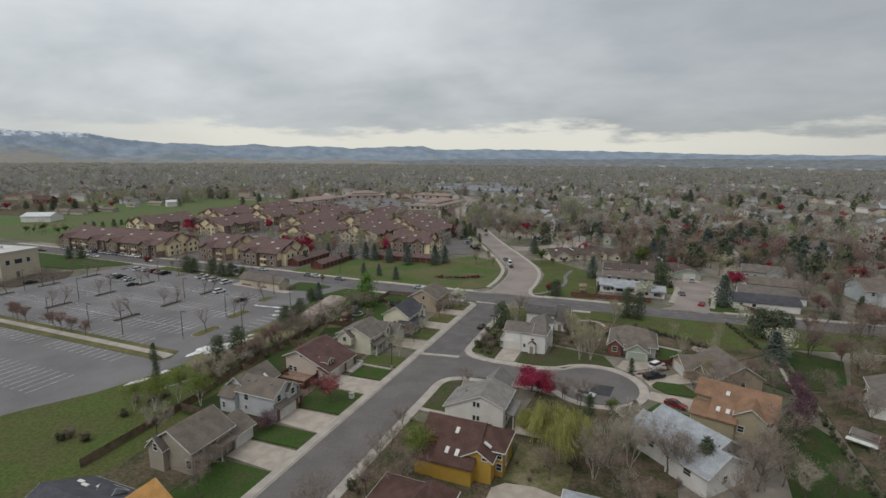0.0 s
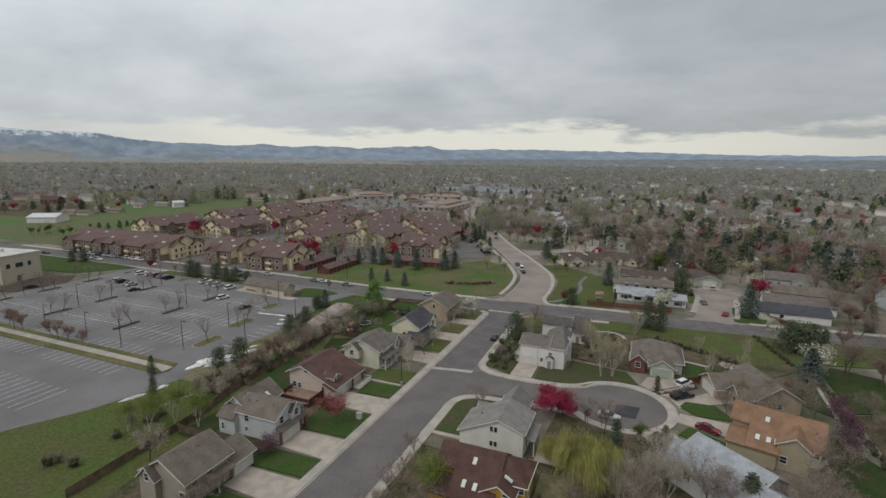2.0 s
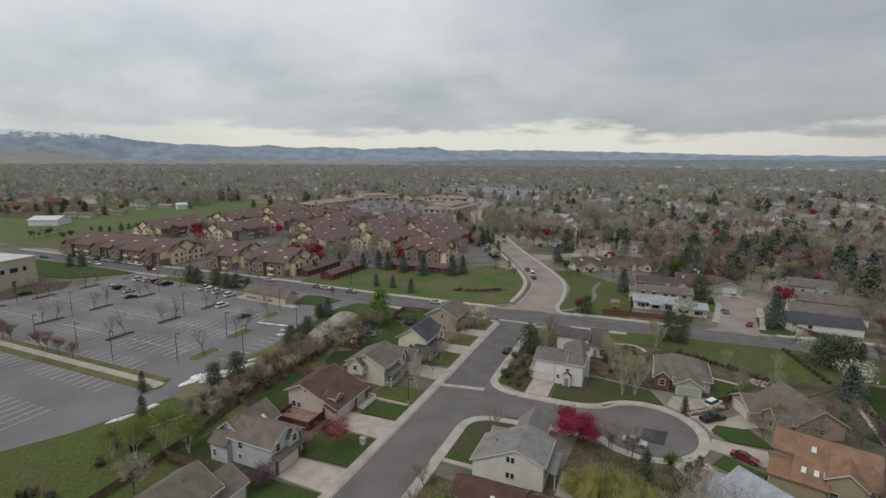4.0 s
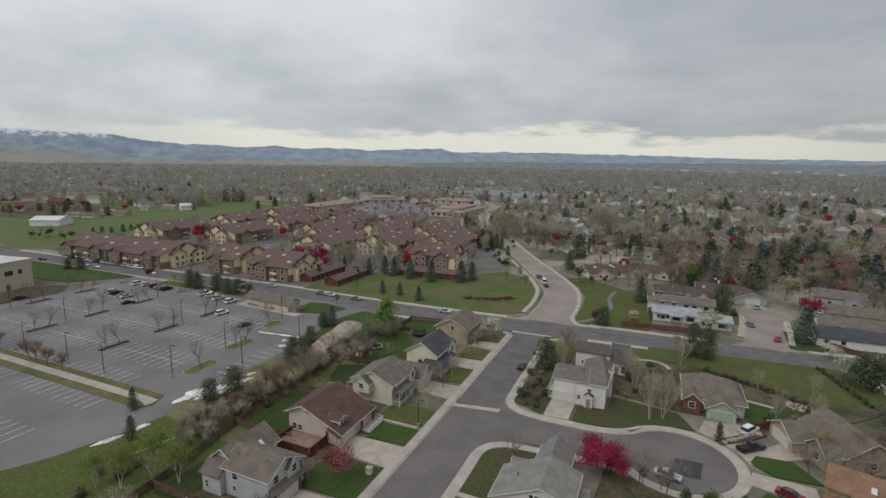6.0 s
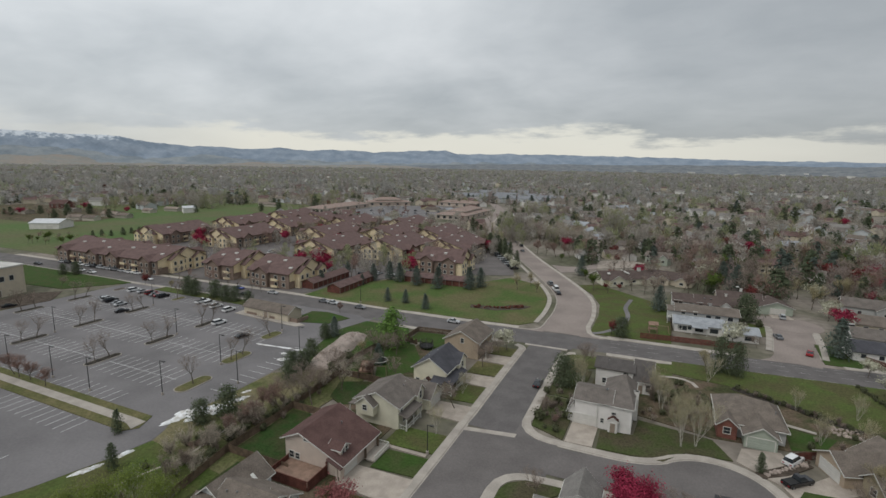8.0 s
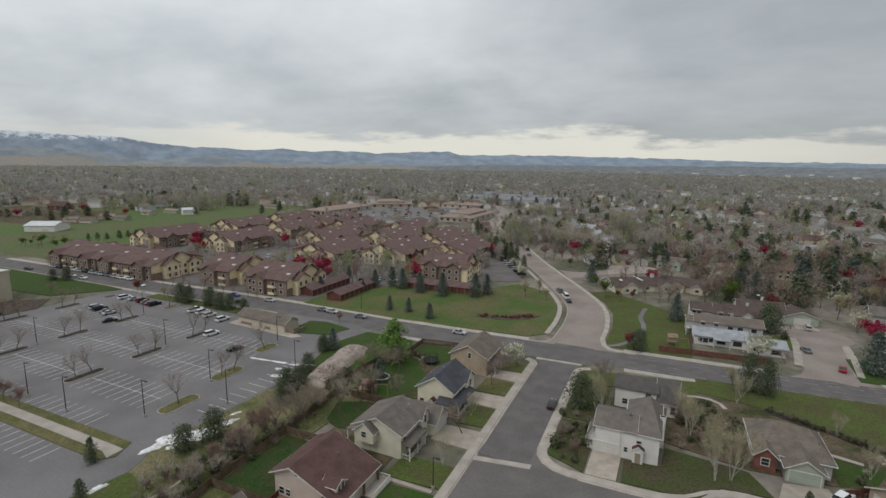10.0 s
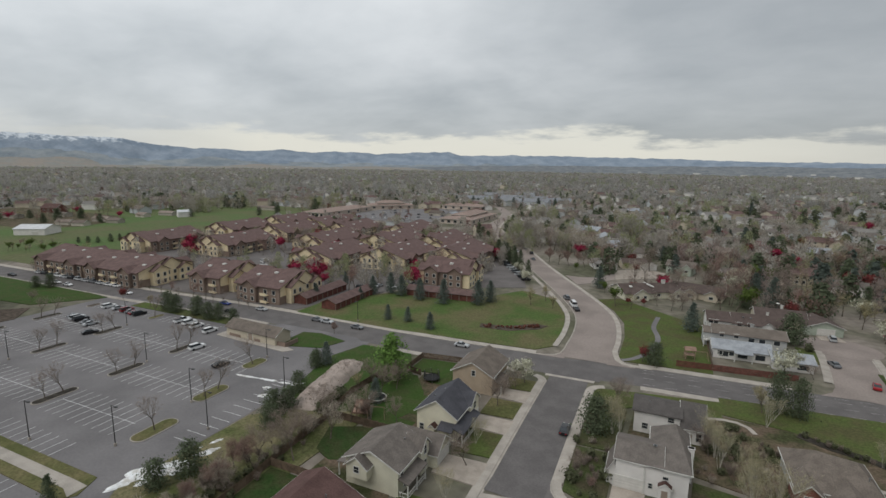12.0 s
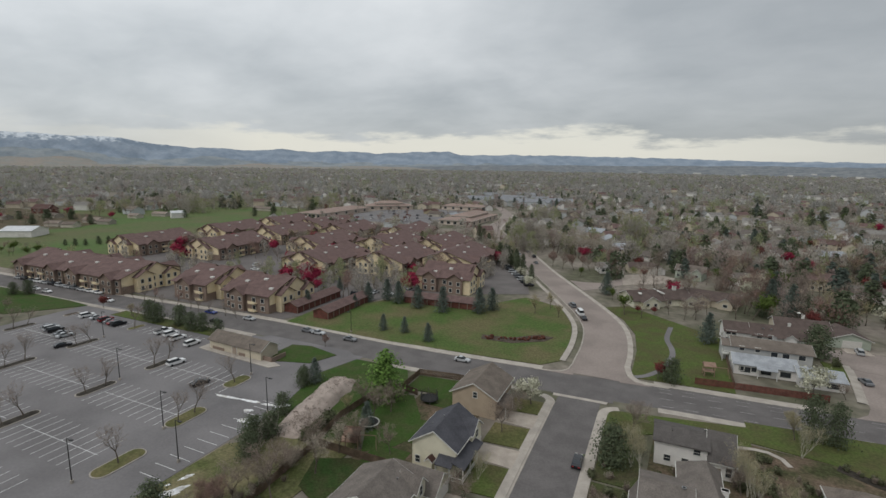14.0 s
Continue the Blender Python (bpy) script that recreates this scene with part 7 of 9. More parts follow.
# east side of the street
plant((("lime", 19.6, 41.6, 10.2), ("bare", 14, 39, 7), ("bare", 16, 32, 8), ("bare", 13, 46, 5), ("bare", 20, 36, 7), ("bare", 12, 24, 8), ("bare", 13, 52, 5), ("bare", 19, 73.5, 5), ("aspen", 51, 54.5, 12), ("aspen", 53, 61, 11), ("aspen", 49, 50, 11), ("aspen", 54.5, 56, 10), ("aspen", 47.5, 54, 9), ("bare", 52, 48, 9),))
plant((("bare", 40, 77, 6), ("rust", 40.5, 76.6, 3.4), ("rust", 37.2, 77, 3), ("bare", 43.4, 76, 3.6), ("rust", 34.5, 77.4, 3), ("bare", 44, 74, 7), ("green", 51, 73.5, 4.5), ("green", 53, 70, 4), ("pine", 55, 73, 4.5), ("bare", 60.4, 56.4, 10), ("bare", 64, 55, 9), ("pine", 66, 56.5, 8), ("bare", 74, 57.2, 10), ("pale", 74.5, 63.5, 9), ("bare", 70, 48, 8), ("pale", 80, 56, 8), ("bare", 79, 65, 8), ("bare", 85, 60, 7),))
plant((("bare", 42, 47, 7), ("bare", 56, 42, 8), ("bare", 64, 42, 7), ("pale", 55, 57, 8),))
plant((("birch", 41.1, 100.6, 11), ("birch", 43.8, 101.9, 12), ("birch", 41.8, 108, 10), ("birch", 37.5, 114, 9), ("bare", 36, 118, 6), ("roundpine", 15.0, 118.4, 8.0), ("birch", 20.0, 117.2, 9.5), ("birch", 18.4, 118.6, 9), ("bare", 14, 102, 4), ("rust", 17, 98, 2.6), ("pine", 54.1, 97.8, 3.8), ("bud", 70.2, 97, 7.5), ("bare", 78, 96, 8), ("bare", 84, 94, 7), ("rust", 80, 102, 6), ("mauve0", 90, 99, 6.5), ("bare", 86, 106, 7), ("rust", 74, 106, 6),))
plant((("birch", 65.5, 128.2, 6), ("birch", 66.6, 113.2, 7), ("birch", 74, 114.5, 7), ("birch", 76.9, 128.7, 6.5), ("white", 91.4, 124.0, 9.4), ("mauve0", 87.6, 90.4, 7), ("bush_dark", 54.0, 72.4, 2.9), ("bush_dark", 56.0, 71.6, 2.8), ("pine", 46.4, 68, 6.5), ("bare", 99, 126, 11), ("bare", 108, 120.5, 10), ("bare", 118, 128, 11), ("pale", 106, 112, 9), ("bare", 122, 116, 9), ("bare", 114, 104, 8), ("pine", 98.5, 142.6, 7), ("white", 86.8, 143.6, 6.6), ("rust", 104, 146, 8), ("bare", 116, 144, 11), ("rust", 126, 148, 11), ("bare", 134, 142, 10),))
plant((("birch", 48.3, 136, 8), ("birch", 37, 118.4, 10), ("bud", 48.4, 143, 7), ("bare", 17.8, 131.1, 8),))
# beyond the cross road, east
plant((("white", 57.3, 169.4, 8.6), ("bare", 64, 170, 4.5), ("spruce", 84.5, 172, 12), ("crimson", 93.5, 203, 8.0), ("white", 93.5, 218, 8), ("bud", 90.5, 228, 11), ("red", 22.2, 162.6, 5.2), ("roundpine", 25.3, 162.2, 6.6), ("red", 20, 225, 3.4), ("spruce", 36, 199, 10), ("roundpine", 64.6, 200, 10), ("bush_dark", 68, 194, 2.5), ("red", 71, 232, 7),))
plant((("bare", 30, 222, 8), ("bare", 38, 232, 9), ("rust", 46, 238, 8), ("bare", 33, 228, 7), ("bare", 52, 240, 8), ("red", 14, 224, 3.2), ("white", 58, 276, 10.5), ("white", 62, 281, 9), ("spruce", 67, 279, 11), ("white", 38, 340, 9), ("white", 47, 346, 9.5), ("green", 46, 291, 8), ("lime", 8.5, 288, 6.5), ("red", 13.5, 289.5, 5.2), ("red", 25, 274, 4), ("spruce", 0, 247.5, 10), ("green", 3.4, 238, 6), ("green", -16, 279, 5), ("crimson", -21, 325, 8),))
plant((("crimson", 148, 186, 4), ("red", 117, 178, 5), ("pine", 118, 170, 9), ("pine", 126, 174, 8), ("bare", 113, 186, 10), ("bare", 119, 204, 11), ("bare", 126, 198, 14), ("bare", 125, 160, 10), ("bare", 112, 160, 11), ("bare", 136, 165, 9), ("crimson", 122, 266, 10), ("bud", 104, 244, 13), ("bare", 116, 216, 12), ("rust", 122, 188, 9), ("spruce", 128, 250, 12), ("pine", 112, 250, 11), ("pine", 98, 252, 11), ("pine", 84, 250, 10), ("bare", 70, 246, 12),))
plant((("roundpine", 56.5, 241, 7), ("roundpine", 71.7, 250.5, 8), ("roundpine", 85, 248, 7.5), ("red", 79.3, 242.9, 6), ("white", 56.2, 265, 9), ("spruce", 62.6, 260.8, 11),))
plant((("mauve0", 116.2, 266.6, 10), ("red", 121.2, 270.6, 8), ("mauve0", 108.7, 264.7, 8),))
# park
plant((("spruce", -107, 170.5, 6), ("spruce", -102, 174, 6.5), ("spruce", -86, 182, 5), ("spruce", -85.6, 191, 8), ("spruce", -79.7, 195.8, 9), ("spruce", -73.5, 194, 9), ("spruce", -63.8, 192, 9), ("spruce", -53, 191.4, 10), ("spruce", -40, 196, 10), ("spruce", -37, 202, 9), ("spruce", -62.3, 164, 5.5), ("spruce", -54.7, 164.8, 5.5), ("spruce", -44.3, 161, 6),))
plant((("bud", -21, 205, 8), ("bud", -17, 214, 7), ("bud", -12, 204, 6), ("white", -32, 240, 7), ("pine", -36, 258, 8), ("pine", -42, 264, 8), ("pine", -48, 276, 9), ("pine", -55, 288, 9), ("pine", -62, 300, 10), ("crimson", -80, 211, 7), ("crimson", -120, 198, 8), ("crimson", -113, 194, 6), ("spruce", -106, 200, 6),))
# car park
plant((("rust", -112, 63.4, 6), ("rust", -109, 63, 6), ("rust", -104.5, 63.2, 5.5), ("rust", -134, 63.6, 6), ("rust", -131, 63.2, 6.5), ("rust", -127, 63.4, 6), ("rust", -98, 63.0, 5), ("pine", -62, 57, 5),))
plant((("pine", -141, 137, 7), ("pine", -136, 136.5, 6.5), ("pine", -126, 137.5, 7), ("pine", -119, 136, 6), ("pine", -115, 137, 6), ("pine", -108, 137, 5), ("red", -169, 138.5, 5), ("bud", -150, 136.5, 5), ("bare", -196, 120, 5), ("pine", -215, 137, 6), ("pine", -220, 134, 5), ("rust", -70, 143, 4),))
rnd = random.Random(5)
for x in (-171, -137, -102.2):
    for y in (77, 81, 93.5, 98, 111, 115):
        tree("sapling", x + rnd.uniform(-0.3, 0.3), y, rnd.uniform(6.5, 8.5), 0.22)
for x, y in ((-71, 94), (-71, 98), (-67.5, 79), (-75, 113), (-137, 129)):
    tree("sapling", x, y, rnd.uniform(6.5, 8.5), 0.22)
for i in range(44):
    u = rnd.random()
    tree("bush_red", -30 + 19 * u + rnd.uniform(-1, 1), 172 + 8 * u * u + rnd.uniform(-1, 1.5), rnd.uniform(0.5, 0.95), 0.2)
for i in range(38):
    wood_tree(rnd.choice(("bush_tan", "bush_tan", "bush_dark", "bush_tan", "bush_dark")), rnd.uniform(-46, -38.5), rnd.uniform(24, 92), rnd.uniform(1.0, 2.4))
for i in range(30):
    u = rnd.random()
    tree(rnd.choice(("bush_dark", "bush_tan", "bush_dark", "bush_tan")), 54 + 21.5 * u, 135 - 12.6 * u + rnd.uniform(-0.7, 0.7), rnd.uniform(0.7, 1.4), 0.2)
for i in range(7):
    tree(rnd.choice(("pale", "rust", "sapling", "pale")), rnd.uniform(-43, -38), rnd.uniform(52, 97), rnd.uniform(3.0, 5.5))
for i in range(12):
    tree("bush_dark", -41.7 + rnd.uniform(-0.3, 0.3), 99.4 + 0.85 * i, rnd.uniform(1.8, 2.5))
for x0, x1, y0, y1, n in ((19.5, 33, 114, 122, 8), (33, 50, 108, 132, 22), (11.6, 19, 95, 118, 14), (60, 75, 104, 128, 12), (36, 62, 36, 56, 16), (12, 20, 20, 56, 14), (62, 86, 42, 60, 12)):
    for i in range(n):
        tree(rnd.choice(("bush_tan", "bush_dark", "bush_tan", "bush_pale")), rnd.uniform(x0, x1), rnd.uniform(y0, y1), rnd.uniform(0.7, 1.8))
# among the apartments
def clear_of_blocks(x, y, gap=1.0):
    return all(abs(x - bx) > w / 2 + gap or abs(y - by) > d / 2 + gap for bx, by, w, d in BLOCKS)


cnt = 0
while cnt < 125:
    x, y = (rnd.uniform(-200, -60), rnd.uniform(236, 350)) if cnt % 3 else (rnd.uniform(-285, -55), rnd.uniform(182, 350))
    if clear_of_blocks(x, y) and (x < -90 or y > 215):
        wood_tree(rnd.choice(("farpale", "farbud", "farbare", "farpale", "farrust", "farpale")), x, y, rnd.uniform(7, 13))
        cnt += 1
for x, y, h in ((-250, 236, 9), (-247, 228, 7), (-228, 215, 9), (-222, 213, 7), (-248, 312, 8), (-195, 256, 9), (-190, 262, 8), (-129, 203, 10), (-132, 197, 9), (-126, 209, 7), (-80, 217, 8), (-78, 213, 7), (-205, 354, 8), (-155, 262, 7), (-121, 285, 8), (-92, 240, 7), (-245, 270, 7), (-170, 240, 6), (-200, 300, 8), (-120, 330, 8)):
    while not clear_of_blocks(x, y, 0.5):
        x += 1.5
    tree("farcrimson", x, y, h)
HOMES = ((52.7, 180.4), (49.3, 191.4), (51.5, 205), (62, 221.5), (76.2, 220), (98, 176.5), (103, 190), (108, 207), (108, 230), (17, 239), (29, 247), (41, 252), (143, 204), (-5, 297), (16, 305), (35, 302), (15, 283), (0, 268), (-8, 260))
cnt = 0
while cnt < 62:
    x, y = rnd.uniform(6, 132), rnd.uniform(206, 310)
    if any(abs(x - p) < 13 and abs(y - q) < 9 for p, q in HOMES) or 66 < x < 84 and y < 222 or min((Vector((x, y, 0)) - p).length for p in CURVE) < 11:
        continue
    wood_tree(rnd.choice(("farbare", "farrust", "farpale", "farbare", "farbud", "farbud", "green", "farrust", "farpale", "farbud")), x, y, rnd.uniform(6, 12))
    cnt += 1
brush = random.Random(91)
for i in range(26):
    x, y = brush.uniform(35, 47.5), brush.uniform(108, 122)
    wood_tree(brush.choice(("bush_tan", "rust", "bush_tan", "bush_dark", "rust")), x, y, brush.uniform(1.2, 2.6))
for i in range(10):
    wood_tree(brush.choice(("bush_tan", "bush_pale", "bush_tan", "bush_dark")), brush.uniform(13, 19), brush.uniform(97, 110), brush.uniform(1.2, 2.4))
for i in range(50):
    u = brush.random()
    x, y = -40.4 + brush.gauss(0, 2.1) - 2.0 * math.sin(u * 5), 42 + 54 * u
    wood_tree(brush.choice(("rust", "bush_tan", "bush_pale", "bush_tan", "bush_pale", "sapling", "pale")), x, y, brush.uniform(1.8, 4.2) if i % 3 else brush.uniform(1.2, 2.0))
for i in range(16):
    tree("bush_dark" if i % 3 else "bush_tan", -38.6 + brush.gauss(0, 0.9), 55 + 1.9 * i, brush.uniform(1.2, 2.0))
for i in range(24):
    wood_tree(rnd.choice(("farbare", "sapling", "farrust")), -258 + i * 6.2 + rnd.uniform(-1, 1), 151.6 + rnd.uniform(-1, 0.6), rnd.uniform(4, 7))

for i in range(34):
    f = rnd.uniform(0, 1)
    p = CURVE[int(len(CURVE) * (0.35 + 0.4 * f))]
    wood_tree(rnd.choice(("farbare", "farpale", "farbare", "farpine", "farrust", "farpale")), p.x + rnd.uniform(9, 26), p.y + rnd.uniform(-4, 8), rnd.uniform(6, 11))
for i in range(16):
    wood_tree("farpale", rnd.uniform(-45, -8), rnd.uniform(318, 350), rnd.uniform(10, 15))
# round the pasture and its farm
for x, y, hh in ((-329.6, 213, 4), (-324.2, 216, 4.6), (-318.6, 219, 4.3), (-316.5, 226, 5.6), (-319, 233.7, 4.4), (-321, 241, 4)):
    tree("farpine", x, y, hh)
for x, y, k, hh in ((-472, 430, "farbud", 15), (-486, 404, "farbud", 13), (-435, 437, "farbud", 13), (-435, 453, "farbud", 15), (-513, 403, "farbare", 12), (-371, 495, "farbud", 15), (-360, 502, "green", 9), (-500, 380, "farpine", 9), (-478, 300, "farpine", 10), (-452, 320, "crimson", 7), (-350, 192, "farbare", 5), (-332, 200, "farbare", 5), (-342, 186, "farrust", 5), (-325, 190, "farbare", 6), (-405, 360, "farpine", 8), (-360, 405, "farpine", 9), (-350, 420, "farpine", 9), (-420, 318, "farrust", 6), (-455, 290, "farbare", 7), (-322, 426, "farbud", 11), (-345, 470, "farbare", 13)):
    tree(k, x, y, hh)
for i in range(46):
    wood_tree(rnd.choice(("farbud", "farpale", "farbare", "farrust", "farpale")), rnd.uniform(-570, -450), rnd.uniform(300, 470), rnd.uniform(7, 14))
for i in range(30):
    wood_tree(rnd.choice(("farbare", "farpale", "farrust", "farbud", "farpine")), rnd.uniform(-560, -425), rnd.uniform(236, 300), rnd.uniform(5, 10))
for i in range(26):
    wood_tree(rnd.choice(("farbud", "farpale", "farbare", "farpale", "farpine")), rnd.uniform(-440, -290), rnd.uniform(440, 530), rnd.uniform(8, 14))
for i in range(16):
    wood_tree(rnd.choice(("farpale", "farbud", "farbare", "farpine")), rnd.uniform(-340, -140), rnd.uniform(578, 600), rnd.uniform(6, 11))
for i in range(30):
    wood_tree(brush.choice(("farbare", "farrust", "farpale")), brush.uniform(-282, -178), brush.choice((421, 424, 446, 470, 494, 518, 540)) + brush.uniform(-2, 2), brush.uniform(5, 9))
for i in range(60):
    wood_tree(rnd.choice(("farpine", "farrust", "farbare", "farpale", "farbare", "red", "green", "farbud", "farrust")), rnd.uniform(108, 230), rnd.uniform(212, 340), rnd.uniform(7, 14))
for x, y, k, hh in ((-477, 279, "farpine", 11), (-579, 454, "farpine", 14), (-458, 452, "farpine", 15), (-450, 458, "farspruce", 16), (-448, 469, "farpine", 14), (-441, 455, "farpine", 12), (-513, 318, "crimson", 9), (-511, 258, "crimson", 8), (-70, 300.5, "pine", 9), (-63.3, 293.5, "pine", 11.5), (-57, 289, "pine", 11), (-51.6, 286, "pine", 10), (-46.5, 281, "pine", 8.5), (-92, 346, "pine", 12), (-82, 328, "pine", 11.5), (-102, 365, "pine", 12), (-42.8, 262.5, "white", 6), (-33.6, 295.7, "rust", 9), (-27.2, 291.6, "bare", 10), (-21.4, 291, "rust", 9), (-13, 292, "bare", 8), (-18, 300, "rust", 8), (-8, 285, "bare", 8)):
    tree(k, x, y, hh)
for i in range(14):
    wood_tree(rnd.choice(("farbare", "green", "farbud")), rnd.uniform(-335, -305), rnd.uniform(174, 192), rnd.uniform(4, 6.5))
# tall trees up the bend and along the spur street
for x, y, k, hh in ((-7, 438, "farpale", 20), (-84, 500, "farpale", 18), (14, 365, "farpale", 15), (66, 242, "spruce", 13), (75, 250, "bare", 9), (69, 308, "farpine", 13), (-69, 371, "farpale", 15), (-52, 353, "farpale", 14), (-60, 362, "farbare", 14), (-35, 339, "farpale", 14), (-100, 402, "farpale", 15), (24, 422, "green", 10), (38, 402, "farpine", 10), (62, 444, "farpine", 12), (74, 376, "crimson", 7), (88, 370, "farpine", 8), (50, 330, "farpine", 12), (44, 318, "farbud", 10), (118, 312, "farpine", 14), (104, 330, "farbare", 14), (140, 300, "farbud", 12), (160, 260, "farbare", 14), (144, 246, "farpine", 12), (138, 226, "farbare", 13)):
    tree(k, x, y, hh)
for i in range(20):
    f = i / 19
    tree("farpale" if i % 4 else "farbud", -66 + 44 * f + 5 * math.sin(i * 2.4), 382 - 36 * f + 7 * math.cos(i * 1.7), 11 + 4 * ((i * 5) % 7) / 7)
# mid-distance wood on the east side and along the bend
cnt = 0
while cnt < 230:
    r, a = 60 + 260 * rnd.random() ** 0.75, rnd.uniform(-14, 62)
    x, y = 30 + r * math.sin(radians(a)), 150 + r * math.cos(radians(a))
    if y < 236 and x < 128 or min((Vector((x, y, 0)) - p).length for p in CURVE) < 12 or min((Vector((x, y, 0)) - p).length for p in CROSS) < 10:
        continue
    if x < -30 and y < 350 or any(abs(x - p) < 7 and abs(y - q) < 7 for p, q in taken):
        continue
    k = rnd.choice(("farbare", "farbare", "farbare", "farpale", "farpale", "farrust", "farbud", "farpale", "farpine", "farrust", "farspruce", "green", "red") if rnd.random() > 0.07 else ("crimson", "white", "lime", "white"))
    if x > 110 and k in ("farpale", "farbare", "farbud") and cnt % 2:
        k = ("farrust", "red", "farrust", "mauve", "farspruce", "farrust")[cnt // 2 % 6]
    wood_tree(k, x, y, rnd.uniform(8, 14) if k[:3] == "far" else rnd.uniform(5, 8))
    cnt += 1


def wood_trees(key, places):
    for x, y, hh in places:
        wood_tree(key, x, y, hh)


wood_trees("farpine", ((67, 290, 14), (82, 304, 13), (109, 317, 12), (46, 388, 12), (93, 391, 13), (85, 436, 13), (54, 466, 13), (62, 465, 12), (137, 394, 14), (152, 618, 14), (163, 624, 15), (197, 610, 15), (203, 708, 14), (98, 306, 11), (121, 300, 12)))
wood_trees("farspruce", ((-215, 648, 13), (-205, 640, 12), (-180, 652, 14), (-160, 655, 13), (-240, 650, 13), (-130, 668, 13), (-110, 680, 12), (116, 338, 14), (137, 285, 14), (157, 387, 15), (171, 405, 15), (62, 433, 12), (118, 703, 15), (104, 290, 12), (128, 262, 12)))
wood_trees("crimson", ((87, 365, 8), (190, 570, 10), (131, 300, 9)))
wood_trees("red", ((74, 374, 9), (102, 331, 8), (64, 439, 9), (112, 296, 9), (120, 286, 9), (106, 302, 8)))
wood_trees("farbud", ((171, 552, 14), (243, 945, 16), (107, 406, 13), (128, 433, 15), (125, 449, 15), (133, 420, 14), (119, 298, 12), (-4, 451, 20), (-8, 446, 19), (1, 458, 20), (-17, 485, 18)))
wood_trees("farrust", ((37, 410, 10), (44, 433, 10), (120, 362, 13), (96, 373, 12), (50, 400, 9)))
wood_trees("lime", ((13, 461, 9), (17, 455, 8)))
wood_trees("white", ((94, 243, 8), (96, 745, 12)))

for key, rows in WOODS.items():
    name, label, h0, tm, cm = TREES[key]
    w = thing("woods", label + ", many together", "woods", kind="stuff")
    shared("trunk", joined(tm, rows, h0), w)
    shared("crown", joined(cm, rows, h0), w)

# ---- far woods and far roofs, to the foot of the hills ----


def scatter(name, label, material, protos, pts, category="woods"):
    """One joined mesh of many copies of small forms at (x, y, turn, scale, height)."""
    rows = []
    for i, proto in enumerate(protos):
        v = np.asarray(proto, dtype=np.float32)
        P = np.asarray(pts[i::len(protos)], dtype=np.float32)
        c, s = np.cos(P[:, 2])[:, None], np.sin(P[:, 2])[:, None]
        X = (v[None, :, 0] * c - v[None, :, 1] * s) * P[:, 3:4] + P[:, 0:1]
        Y = (v[None, :, 0] * s + v[None, :, 1] * c) * P[:, 3:4] + P[:, 1:2]
        Z = v[None, :, 2] * P[:, 4:5]
        rows.append(np.stack([X, Y, Z], -1).reshape(-1, 3))
    ob = new(name, tri_mesh(name, np.concatenate(rows), material))
    return tagged(ob, label, category, kind="stuff")


def puff(rnd, n, w=0.42, lo=0.15, size=0.1, lobes=6):
    """Sprays of twig filling the lobed outline of a crown one metre high."""
    balls = []
    for k in range(lobes):
        z = lo + (0.88 - lo) * (k + 0.5) / lobes + rnd.gauss(0, 0.05)
        f = math.sin(math.pi * min(1, max(0.1, (z - lo) / (1.0 - lo))) ** 0.85)
        a, r = rnd.uniform(0, 6.283), w * 0.5 * f * rnd.uniform(0.4, 1.1)
        balls.append((Vector((r * math.cos(a), r * math.sin(a), z)), w * (0.35 + 0.32 * f) * rnd.uniform(0.8, 1.15)))
    out = []
    for _ in range(n):
        c, R = rnd.choice(balls)
        d = Vector((rnd.gauss(0, 1), rnd.gauss(0, 1), rnd.gauss(0.25, 1))).normalized()
        p = c + Vector((d.x * R, d.y * R, d.z * R * 0.8)) * rnd.uniform(0.7, 1.12)
        p.z = max(0.03, p.z)
        up = (d * 0.8 + Vector((rnd.gauss(0, 0.3), rnd.gauss(0, 0.3), 0.7))).normalized()
        s = size * rnd.uniform(0.5, 1.4)
        w = up.orthogonal().normalized()
        w.rotate(Matrix.Rotation(rnd.uniform(0, 6.28), 3, up))
        p -= up * s
        out += [p - w * s * 0.34, p + w * s * 0.34, p + up * s * 2.3]
    out += [Vector((-0.02, 0, 0)), Vector((0.02, 0, 0)), Vector((0, 0, 0.6)), Vector((0, -0.02, 0)), Vector((0, 0.02, 0)), Vector((0, 0, 0.6))]
    return [tuple(q) for q in out]


def cone(rnd, n, w=0.22, size=0.13):
    """Needle clumps in the outline of a blunt evergreen one metre high."""
    out = []
    for _ in range(n):
        z = 0.05 + 0.92 * rnd.random()
        a, R = rnd.uniform(0, 6.283), w * (1 - z) ** 0.5 * rnd.uniform(0.75, 1.1) + 0.02
        p = Vector((R * math.cos(a), R * math.sin(a), z))
        u, t = facing(rnd, p, Vector((0, 0, z * 0.8)), 0.3)
        s = size * rnd.uniform(0.6, 1.3)
        out += [p - u * s - t * s * 0.45, p + u * s * 0.2 + t * s * 0.8, p + u * s * 1.1 - t * s * 0.2]
    return [tuple(q) for q in out]


rnd = random.Random(77)


